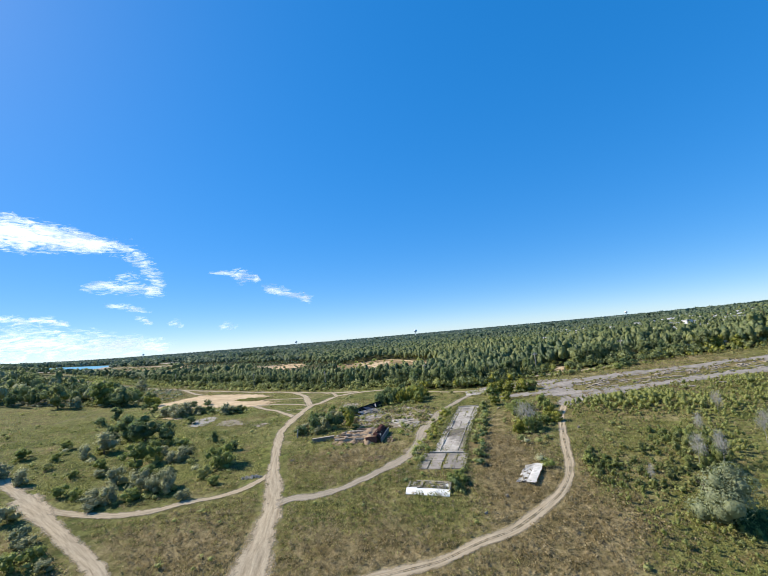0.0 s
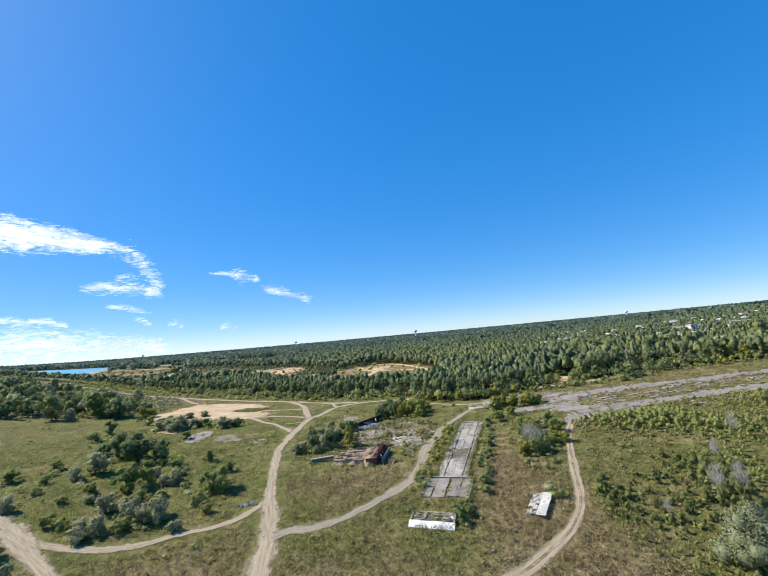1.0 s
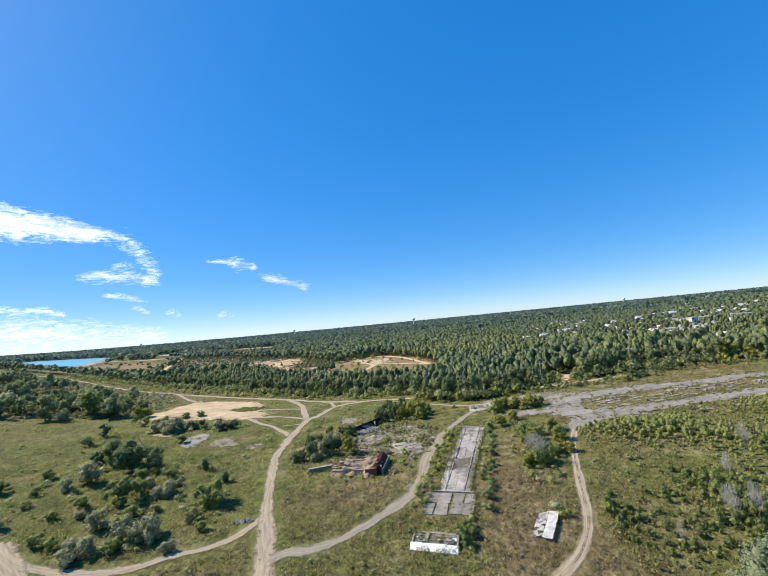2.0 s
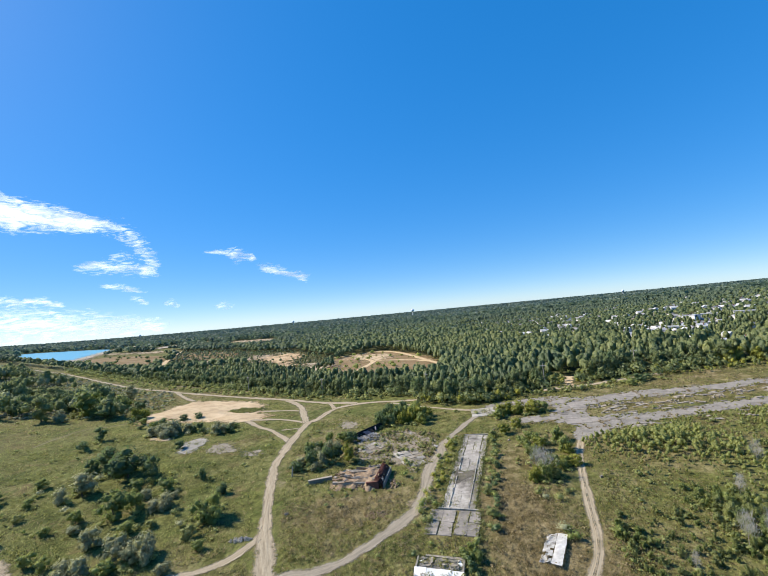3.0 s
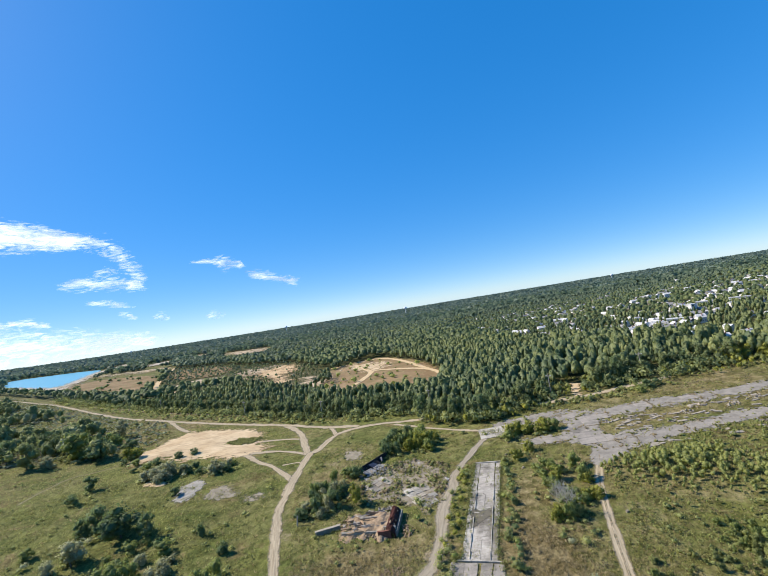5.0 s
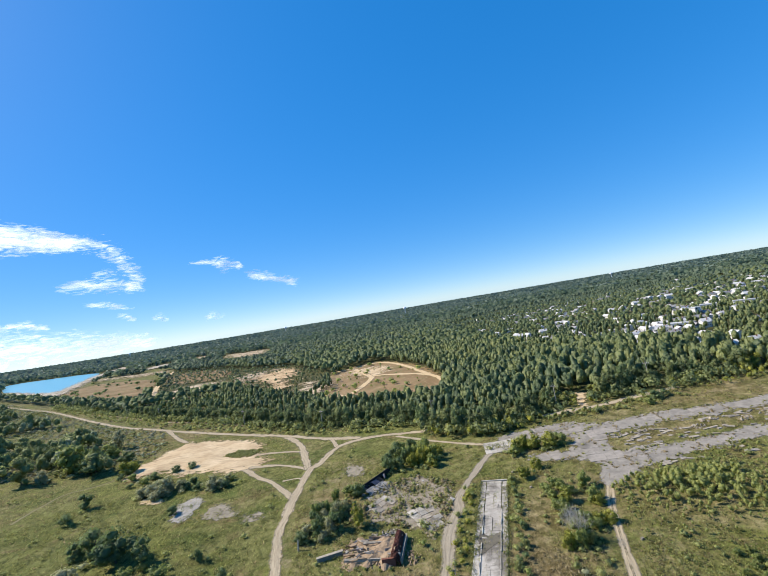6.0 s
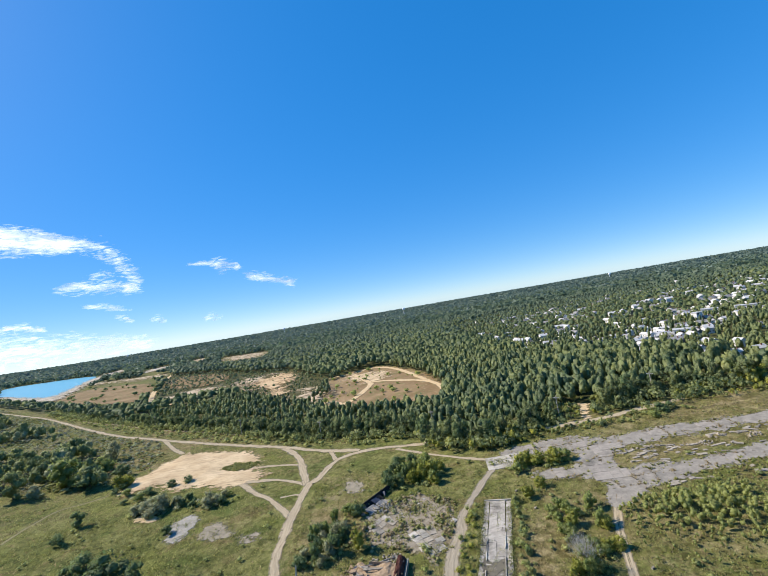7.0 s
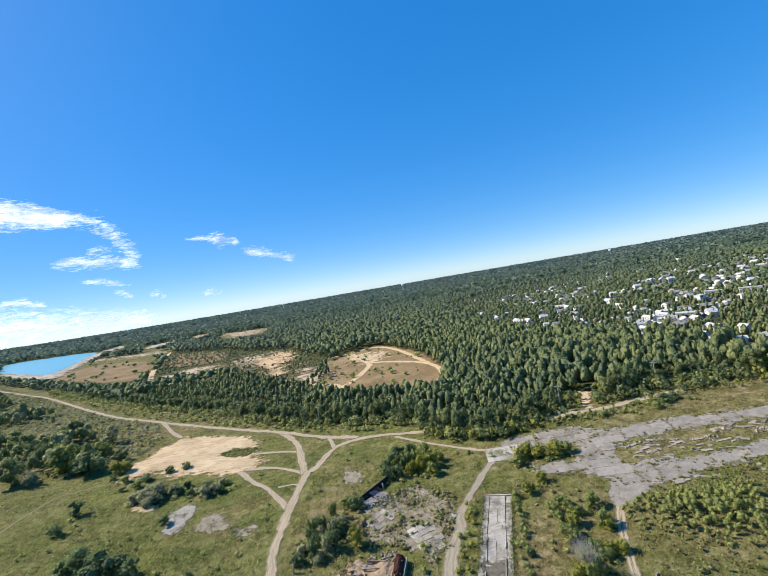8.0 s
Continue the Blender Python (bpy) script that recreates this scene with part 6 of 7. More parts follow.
def under(parent, ob):
    """Keep the ground's coordinates for a part of a thing that stands off the origin."""
    ob.matrix_parent_inverse = Matrix.Translation(-parent.matrix_world.translation)
    return ob


strip = Plot(11.4, 93.2, 23.7, 128.6)
L = strip.length
for u0, u1 in ((-3.5, -2.12), (-1.92, 0.1), (0.12, 1.98), (2.18, 3.5)):
    v = 0.0
    while v < L - 1:
        step = min(2.6 + 2.2 * rng.random(), L - v)
        under(found, block("floor_slab", found, strip.box(u0, u1, v + 0.02, v + step - 0.02), -0.2, 0.12 + 0.03 * rng.random(), FLOOR, rng, 0.05, 0.012))
        v += step
for side, span in ((2.08, 0.66), (-2.02, 0.6)):
    v = 0.0
    while v < L * span - 0.5:
        step = min(1.6 + 2.8 * rng.random(), L * span - v)
        if rng.random() < 0.9:
            tall = 0.26 + 0.10 * rng.random()
            under(found, block("wall_stub", found, strip.box(side - 0.10, side + 0.10, v, v + step - 0.03), -0.2, tall, LIMEWASH, rng, 0.02, 0.05))
        v += step
for u0, u1 in ((-4.2, -1.6), (-1.5, 1.2), (1.3, 4.2)):
    under(found, block("cross_wall", found, strip.box(u0, u1, -0.32, 0.0), -0.2, 0.26 + 0.06 * rng.random(), LIMEWASH, rng, 0.015, 0.02))
under(found, block("end_wall", found, strip.box(-3.5, 3.5, L - 0.1, L + 0.25), -0.2, 0.4, LIMEWASH, rng, 0.02, 0.03))
for u0, u1, v0, v1 in ((-5.6, -0.2, -8.2, -0.5), (0.3, 4.8, -7.8, -0.5)):
    wide, long = (u1 - u0) / 2, (v1 - v0) / 2
    for i in range(2):
        for j in range(2):
            e = [0.02 + 0.12 * rng.random() ** 3 for _ in range(4)]
            c = strip.box(u0 + i * wide + e[0], u0 + (i + 1) * wide - e[1], v0 + j * long + e[2], v0 + (j + 1) * long - e[3])
            under(found, block("apron_slab", found, c, -0.2, 0.10 + 0.04 * rng.random(), SLAB, rng, 0.07, 0.02))
litter = patch("leaf_litter", [strip.at(*q) for q in ((-3.3, 8), (-1.2, 9), (0.6, 11.5), (1.9, 12.5), (3.0, 13), (3.0, 16.5), (1.5, 17), (-0.4, 15.5), (-1.4, 16.5), (-3.3, 18))], LITTER, "dark leaf litter and soil on the old floor", "soil", 0.4, 0.9, 0.155)
for k in range(9):
    v = 2 + k * 3.9
    under(found, rubble("debris", found, *strip.at(rng.normal() * 1.2, v), 2.0, 2.4, 0.25, 16, PALEROCK, 300 + k, 0.13))

fu, fv = rng.random(1600) * 7.6 - 3.8, rng.random(1600) * (L + 8) - 8
fp = np.array([strip.at(a, b) for a, b in zip(fu, fv)])
ok = np.array([noise.noise(Vector((a * 0.5, b * 0.22, 7.0))) > 0.10 or abs(abs(a) - 2.1) < 0.15 or (b < -0.5 and abs(a - 0.2) < 0.6) for a, b in zip(fu, fv)])
tufts("weeds", fp[ok, 0], fp[ok, 1], 0.2 + 0.3 * rng.random(ok.sum()), "grass", 72, "weeds growing through old concrete floors")
ev = rng.random(420) * (L + 9) - 9
eu = np.where(rng.random(420) < 0.5, -1.0, 1.0) * (np.where(ev < 0, 5.0, 3.6) + 0.35 * rng.normal(size=420))
ep = np.array([strip.at(a, b) for a, b in zip(eu, ev)])
et = 0.3 + 0.6 * rng.random(420) ** 2
growth("weeds", ep[:, 0], ep[:, 1], et * 1.8, et, 22, 0.085, "weed", "weeds creeping over the foundation edge", "weeds", 82, 0.0)

# whitewashed concrete block in front of the foundation
white = base("concrete_ruin", 4.8, 79, "whitewashed low concrete ruin with broken grey top", "ruin")
front = Plot(1.0, 78.5, 9.0, 76.2)
for k in range(4):
    v0, v1 = k * front.length / 4 + 0.02, (k + 1) * front.length / 4 - 0.02
    bm = bmesh.new()
    ring = [(0.75, v0, 0.05), (0.75, v1, 0.05), (-0.35, v1, 0.62), (-0.35, v0, 0.62)]
    lo, hi = [], []
    for u, v, h in ring:
        x, y = front.at(u + 0.04 * rng.normal(), v)
        lo.append(bm.verts.new((x, y, z_at(x, y) - 0.2)))
        hi.append(bm.verts.new((x, y, z_at(x, y) + h + 0.03 * rng.normal())))
    bm.faces.new(lo[::-1]), bm.faces.new(hi)
    for n in range(4):
        bm.faces.new((lo[n], lo[(n + 1) % 4], hi[(n + 1) % 4], hi[n]))
    under(white, part("front_slab", bm, white, "sloping whitewashed slab", WHITE))
for k in range(30):
    under(white, shard("roof_slab", white, *front.at(-0.9 - 2.0 * rng.random(), 0.7 + (front.length - 1.4) * rng.random()), 0.4 + 0.7 * rng.random(), 0.25 + 0.3 * rng.random(), (GREYWALL, PALEROCK, WHITE)[int(rng.choice(3, p=(0.4, 0.4, 0.2)))], rng, 0.16))
under(white, block("core", white, front.box(-3.05, -0.4, 0.5, front.length - 0.45), -0.2, 0.3, GREYWALL, rng, 0.02, 0.04))
under(white, block("back_wall", white, front.box(-3.5, -3.1, 1.5, front.length), -0.2, 0.45, PALEROCK, rng, 0.10, 0.14))
under(white, block("side_wall", white, front.box(-3.1, -0.25, 0.1, 0.45), -0.2, 0.5, GREYWALL, rng, 0.04, 0.05))
under(white, block("side_wall", white, front.box(-3.1, -0.25, front.length - 0.4, front.length), -0.2, 0.5, GREYWALL, rng, 0.04, 0.05))
under(white, rubble("debris", white, 4.6, 80.3, 6, 2, 0.5, 60, PALEROCK, 311, 0.2))
qx, qy = np.array([front.at(-1.3 - 2.6 * a, front.length * b) for a, b in rng.random((120, 2))]).T
tufts("weeds", qx, qy, 0.5 + 0.4 * rng.random(120), "grass", 83, "weeds growing over the broken white ruin", 6, 0.14)

# the folded white sheet roof lying in the dry grass
shed = base("fallen_roof", 25.2, 79, "fallen white sheet roof lying in dry grass", "roof")
ridge = Plot(23.2, 75.8, 27.2, 82.0)
for prof, paint, tear in (([(-1.95, 0.08), (-1.4, 0.20), (-0.8, 0.26), (-0.25, 0.30)], SHEETGREY, 0.10), ([(-0.12, 0.48), (0.4, 0.55), (1.0, 0.60), (1.55, 0.62)], WHITE, 0.03)):
    bm = bmesh.new()
    rows = []
    for j in range(13):
        row = []
        for u, h in prof:
            x, y = ridge.at(u + 0.03 * rng.normal(), j * ridge.length / 12 + (rng.normal() * tear * 3 if j in (0, 12) else 0))
            row.append(bm.verts.new((x, y, z_at(x, y) + h + tear * 0.8 * rng.normal() + 0.03 * math.sin(j * 2.1 + u))))
        rows.append(row)
    for a, b in zip(rows, rows[1:]):
        for k in range(len(prof) - 1):
            if tear < 0.05 or rng.random() > 0.08:
                bm.faces.new((a[k], b[k], b[k + 1], a[k + 1]))
    bmesh.ops.solidify(bm, geom=list(bm.faces), thickness=0.05)
    under(shed, part("sheet", bm, shed, material=paint))
for v in (0.4, ridge.length - 0.6):
    under(shed, block("batten", shed, ridge.box(-1.7, 1.3, v, v + 0.12), 0.0, 0.22, GREYWALL, rng, 0.02, 0.02, "dark grey batten"))

# the ruined building
ruin = base("ruined_building", -9, 111, "collapsed red brick building with sand and rubble on top", "ruin")
walls = Plot(-4.6, 105.2, -2.6, 113.8)


def heap_mesh(plot, u0, u1, v0, v1, profile, seed, step=0.45):
    """A mound over a plot; profile gives its height from u0 to u1."""
    nu, nv = int((u1 - u0) / step) + 1, int((v1 - v0) / step) + 1
    verts = []
    for a in np.linspace(0, 1, nu):
        for b in np.linspace(0, 1, nv):
            u = u0 + a * (u1 - u0)
            wave = 0.9 + 0.38 * noise.noise(Vector((u * 0.5, seed, 0.3 if b < 0.5 else 7.3)))
            x, y = plot.at(u, (v0 + v1) / 2 + (b - 0.5) * (v1 - v0) * wave)
            edge = min(1.0, 5 * min(b, 1 - b) + 0.02) * min(1.0, 6 * a + 0.02)
            h = np.interp(a, np.linspace(0, 1, len(profile)), profile)
            h = h * edge * (0.85 + 0.5 * noise.noise(Vector((x * 0.35, y * 0.35, seed)))) + 0.28 * noise.noise(Vector((x * 1.1, y * 1.1, seed + 3)))
            verts.append((x, y, z_at(x, y) + max(h, -0.1)))
    q = (np.arange(nu - 1)[:, None] * nv + np.arange(nv - 1)[None]).ravel()
    return mesh_of("mound", verts, np.stack([q, q + nv, q + nv + 1, q + 1], 1), RUBBLE)


under(ruin, part("mound", heap_mesh(walls, -13.5, -0.8, -0.8, walls.length + 0.8, (0.3, 0.5, 0.8, 1.0, 1.4, 1.9, 2.2), 3.0), ruin, "sandy rubble mound"))
# the curved rusty end
bm = bmesh.new()
rows = []
for j in range(12):
    v = -0.2 + j * (walls.length + 0.2) / 11
    row = []
    for k in range(9):
        a = radians(105 - k * 14)
        x, y = walls.at(-1.1 + 1.5 * math.cos(a) + 0.05 * rng.normal(), v)
        row.append(bm.verts.new((x, y, z_at(x, y) + 0.2 + 2.0 * max(0.0, math.sin(a)) - (0.35 if j in (0, 11) else 0) + 0.06 * rng.normal())))
    rows.append(row)
for a, b in zip(rows, rows[1:]):
    for k in range(8):
        bm.faces.new((a[k], b[k], b[k + 1], a[k + 1]))
bmesh.ops.solidify(bm, geom=list(bm.faces), thickness=0.12)
under(ruin, part("curved_roof", bm, ruin, "rusty dark red curved sheet", RUST))
under(ruin, block("brick_wall", ruin, walls.box(-3.6, -0.6, -0.15, 0.35), -0.3, 1.5, BRICK, rng, 0.12, 0.25, "broken red brick wall"))
under(ruin, block("brick_wall", ruin, walls.box(0.35, 0.75, 0.4, walls.length - 0.3), -0.3, 1.2, GREYWALL, rng, 0.05, 0.15, "pale footing wall"))
under(ruin, block("beam", ruin, walls.box(-12.5, -3.0, 0.9, 1.25), 0.55, 0.95, PALEROCK, rng, 0.05, 0.1, "long pale concrete beam"))
under(ruin, block("beam", ruin, walls.box(-9.0, -3.4, 5.2, 5.5), 1.2, 1.6, PALEROCK, rng, 0.05, 0.15, "long pale concrete beam"))
for u0, u1, v0, h in ((-13.2, -7.5, 2.6, 0.7), (-8.2, -3.4, 7.2, 1.2)):
    under(ruin, block("beam", ruin, walls.box(u0, u1, v0, v0 + 0.28), h, h + 0.22, RUBBLE, rng, 0.06, 0.14, "long pale concrete beam"))
for u, v in ((-11.5, 5.5), (-8.5, 6.2), (-6.2, 2.6), (-10, 2.4), (-12.6, 3.5), (-7.4, 7.6), (-5.0, 6.5)):
    under(ruin, shard("slab", ruin, *walls.at(u, v), 0.5 + 0.5 * rng.random(), 0.95 + 0.4 * rng.random(), RUBBLE if rng.random() < 0.6 else PALEROCK, rng, 0.16))
for k in range(34):
    u, v, a = -13 + 11.5 * rng.random(), 0.3 + 7.6 * rng.random(), rng.normal() * 0.5
    long = 1.0 + 2.2 * rng.random()
    p, q = walls.at(u, v), walls.at(u + long * math.cos(a), v + long * math.sin(a))
    under(ruin, block("plank", ruin, Plot(*p, *q).box(-0.09, 0.09, 0, long), 0.62 + 0.085 * (u + 13), 0.80 + 0.085 * (u + 13), DEADWOOD if rng.random() < 0.6 else RUBBLE, rng, 0.03, 0.12, "weathered plank"))
for k, (x, y, w, d, n) in enumerate([(-8, 107.2, 8, 3, 60), (-12, 111, 8, 6, 60), (-15.5, 113.5, 6, 5, 60), (-7, 116, 8, 3.4, 60), (-1.4, 106.6, 2.6, 5, 30)]):
    under(ruin, rubble("debris", ruin, x, y, w, d, 1.0 if k < 2 else 0.6, n, RUBBLE if k % 2 == 0 else PALEROCK, 320 + k, 0.26))

box = base("concrete_bunker", -20, 112.2, "low flat-roofed grey concrete box", "bunker")
low = Plot(-23, 111.2, -17.2, 112.3)
under(box, block("roof_slab", box, low.box(-0.62, 0.12, -0.1, low.length + 0.1), 0.85, 0.95, PALEROCK, rng, 0.03, 0.03))
under(box, block("back_wall", box, low.box(-0.6, -0.45, 0, low.length), -0.2, 0.85, GREYWALL, rng, 0.0, 0.0))
for v0, v1 in ((0.3, 2.0), (2.06, 3.9), (3.96, low.length - 0.3)):
    under(box, block("front_panel", box, low.box(-0.2, 0.0, v0, v1), -0.2, 0.85, GREYWALL, rng, 0.0, 0.0))
for v0 in (0.0, low.length - 0.3):
    under(box, block("pier", box, low.box(-0.45, 0.08, v0, v0 + 0.3), -0.2, 0.85, FLOOR, rng, 0.0, 0.0))

hall = base("collapsed_hall", -9, 140, "dark collapsed hall with blue-grey sheet roof", "ruin")
back = Plot(-14, 138.6, -4.4, 148.2)
# this wall and some roof sheets are coloured black for the shade there
under(hall, block("dark_wall", hall, back.box(-0.3, 0.2, 0.5, back.length), -0.2, 1.7, SHADE_BLACK, rng, 0.15, 0.3, "black wall with its shade painted in"))
for k in range(7):
    v0, u0 = k * 1.45 + 0.3 * rng.random(), 0.3 + 0.5 * rng.random()
    c = back.box(u0, u0 + 0.9 + 1.3 * rng.random(), v0, v0 + 0.9 + 0.9 * rng.random())
    bm = bmesh.new()
    rise = [1.1 + 0.6 * rng.random(), 0.25 + 0.3 * rng.random(), 0.25 + 0.3 * rng.random(), 1.0 + 0.6 * rng.random()]
    b0 = [bm.verts.new((x + 0.25 * rng.normal(), y + 0.25 * rng.normal(), z_at(x, y) + h)) for (x, y), h in zip(c, rise)]
    b1 = [bm.verts.new(v.co + Vector((0, 0, 0.08))) for v in b0]
    bm.faces.new(b0[::-1]), bm.faces.new(b1)
    for j in range(4):
        bm.faces.new((b0[j], b0[(j + 1) % 4], b1[(j + 1) % 4], b1[j]))
    under(hall, part("roof_sheet", bm, hall, material=BLUESHEET if k % 3 == 0 else SHADE_BLACK))
for k in range(9):
    under(hall, shard("slab", hall, *back.at(2.0 + 2.5 * rng.random(), 9.5 * rng.random() - 1), 0.5 + 0.9 * rng.random(), 0.2 + 0.3 * rng.random(), PALEROCK, rng, 0.15))
for u0, v0, w, d, h0, h1 in ((1.6, 0.2, 3.0, 3.6, 0.7, 0.25), (2.2, 4.2, 2.6, 2.8, 0.6, 0.2)):
    bm = bmesh.new()
    rows = []
    for i in range(9):
        row = []
        for j in range(5):
            x, y = back.at(u0 + w * i / 8, v0 + d * j / 4)
            row.append(bm.verts.new((x, y, z_at(x, y) + h0 + (h1 - h0) * i / 8 + 0.06 * (i % 2) + 0.05 * rng.normal())))
        rows.append(row)
    for a, b in zip(rows, rows[1:]):
        for j in range(4):
            bm.faces.new((a[j], b[j], b[j + 1], a[j + 1]))
    bmesh.ops.solidify(bm, geom=list(bm.faces), thickness=0.05)
    under(hall, part("fallen_sheet", bm, hall, "crumpled pale grey sheet", SHEETDULL))
under(hall, rubble("debris", hall, -6.5, 138, 8, 7, 0.7, 60, GREYWALL, 331, 0.4))

# broken floor slabs between the ruins
floor_ruin = base("broken_floor", -2, 124, "broken white concrete floor slabs among weeds", "floor slab")
for k in range(70):
    x, y = -12 + 25 * rng.random(), 114 + 24 * rng.random()
    if not bool(inside(x, y, YARD)):
        continue
    if noise.noise(Vector((x * 0.22, y * 0.22, 2.2))) + 0.35 * rng.random() > 0.14:
        under(floor_ruin, shard("floor_slab", floor_ruin, x, y, 0.3 + 0.8 * rng.random() ** 2, 0.06 + 0.2 * rng.random(), PALEROCK if rng.random() < 0.6 else FLOOR, rng, 0.12))
# two stretches of the old floor, cracked into large pieces that still lie together
for lot, cols, rows_n, paint, gone in ((Plot(-0.6, 121.0, 4.4, 122.8), 3, 4, LIMEWASH, 0.12), (Plot(-10.8, 128.4, -5.0, 133.0), 3, 3, FLOOR, 0.1), (Plot(2.6, 115.4, 7.4, 117.2), 2, 2, FLOOR, 0.0)):
    for k in range(rows_n):
        for j in range(cols):
            if rng.random() < gone:
                continue
            u, v, g = k * 1.9 - 2.0, j * 2.2, 0.07
            jog = [rng.normal() * 0.14 for _ in range(8)]
            c = [lot.at(u + g + jog[0], v + g + jog[1]), lot.at(u + 1.9 - g + jog[2], v + g + jog[3]), lot.at(u + 1.9 - g + jog[4], v + 2.2 - g + jog[5]), lot.at(u + g + jog[6], v + 2.2 - g + jog[7])]
            under(floor_ruin, block("floor_slab", floor_ruin, c, -0.2, 0.14 + 0.08 * rng.random(), paint if rng.random() < 0.75 else PALEROCK, rng, 0.04, 0.05))
for k, (x, y, w, d, n) in enumerate([(0, 138, 8, 4, 30), (6, 134, 8, 4, 30), (10, 129, 5, 4, 16), (-6, 123, 6, 4, 30), (4, 127, 6, 4, 16)]):
    under(floor_ruin, rubble("debris", floor_ruin, x, y, w, d, 0.35, n, (RUBBLE, PALEROCK)[k % 2], 360 + k, 0.17))
yx, yy = -12 + 25 * rng.random(1400), 113 + 24 * rng.random(1400)
ok = (np.hypot(yx - 2.5, yy - 120.5) > 3.6) & (np.hypot(yx + 7.5, yy - 129.5) > 4.0) & np.array([noise.noise(Vector((a * 0.35, b * 0.35, 4.4))) > 0.02 for a, b in zip(yx, yy)]) & inside(yx, yy, [(-13, 134), (0, 138), (13, 132), (9, 115), (2, 112), (-3, 116), (-13, 120)])
tufts("weeds", yx[ok], yy[ok], 0.3 + 0.4 * rng.random(ok.sum()), "grass", 78, "weeds growing among broken floor slabs", 6, 0.16)
gx, gy = scatter(rng, YARD, 1.0, 0.8)
thick = np.array([noise.noise(Vector((a * 0.24, b * 0.24, 14.4))) for a, b in zip(gx, gy)])
ok = (thick + 0.2 * rng.random(len(gx)) > 0.08) & (np.hypot(gx - 2.5, gy - 120.5) > 4.2) & (np.hypot(gx + 7.5, gy - 129.5) > 4.6)
gt = 0.3 + 0.5 * rng.random(ok.sum()) + 0.8 * np.maximum(0, thick[ok]) * rng.random(ok.sum())
light = rng.random(ok.sum()) < 0.5
for pick, leaf, seed in ((light, "weed", 84), (~light, "straw", 85)):
    growth("weeds", gx[ok][pick], gy[ok][pick], gt[pick] * 2.0, gt[pick], 26, 0.07, leaf, "weeds and low scrub in the ruin yard", "weeds", seed, 0.0)
dry_x, dry_y = scatter(rng, [(-16.5, 123), (-12.5, 124), (-12, 130), (-14.5, 131)], 0.9, 0.9)
dry_t = 0.8 + 0.9 * rng.random(len(dry_x))
growth("dry_shrubs", dry_x, dry_y, dry_t * 1.1, dry_t, 60, 0.06, "straw", "tall dry yellow weeds beside the ruin", "weeds", 79, 0.0)
stake = base("concrete_post", -28.5, 117, "pale leaning concrete post in the grass", "post", turn=15)
bm = bmesh.new()
for z0, z1, w0, w1 in ((-0.3, 2.2, 0.17, 0.14), (2.2, 2.45, 0.14, 0.05)):
    ends = [[bm.verts.new((sx * w + 0.12 * z, sy * w, z)) for sx, sy in ((-1, -1), (1, -1), (1, 1), (-1, 1))] for z, w in ((z0, w0), (z1, w1))]
    for k in range(4):
        bm.faces.new((ends[0][k], ends[0][(k + 1) % 4], ends[1][(k + 1) % 4], ends[1][k]))
    bm.faces.new(ends[1])
part("shaft", bm, stake, material=LIMEWASH)
spill = base("rubble_heap", -33, 91.8, "pale concrete rubble beside the sandy track", "rubble")
under(spill, rubble("stone", spill, -33, 91.8, 4.6, 1.6, 0.2, 70, LIMEWASH, 343, 0.2))
heap = base("rubble_heap", -5.5, 95, "low heap of pale rubble in grass", "rubble")
under(heap, rubble("stone", heap, -5.5, 95, 5, 3.0, 0.12, 110, RUBBLE, 341, 0.13))
for k, (x, y, s) in enumerate([(18.3, 73.2, 0.5), (-26, 99, 0.8), (43, 97, 0.6), (13.6, 69.5, 0.5), (29.5, 131, 0.7), (31, 122, 0.6)]):
    bit = base("concrete_fragment", x, y, "small pale concrete fragment in the grass", "rubble", "loose fragments")
    under(bit, block("stone", bit, Plot(x, y, x + 1, y + 0.4).box(0, 0.5 * s, 0, s), -0.1, 0.3, PALEROCK, rng, 0.08, 0.05))


# ---- town, towers, poles ----
def boxes(bm, x0, x1, y0, y1, z0, z1):
    v = [bm.verts.new((x, y, z)) for z in (z0, z1) for x, y in ((x0, y0), (x1, y0), (x1, y1), (x0, y1))]
    for f in ((3, 2, 1, 0), (4, 5, 6, 7), (0, 1, 5, 4), (1, 2, 6, 5), (2, 3, 7, 6), (3, 0, 4, 7)):
        bm.faces.new([v[k] for k in f])


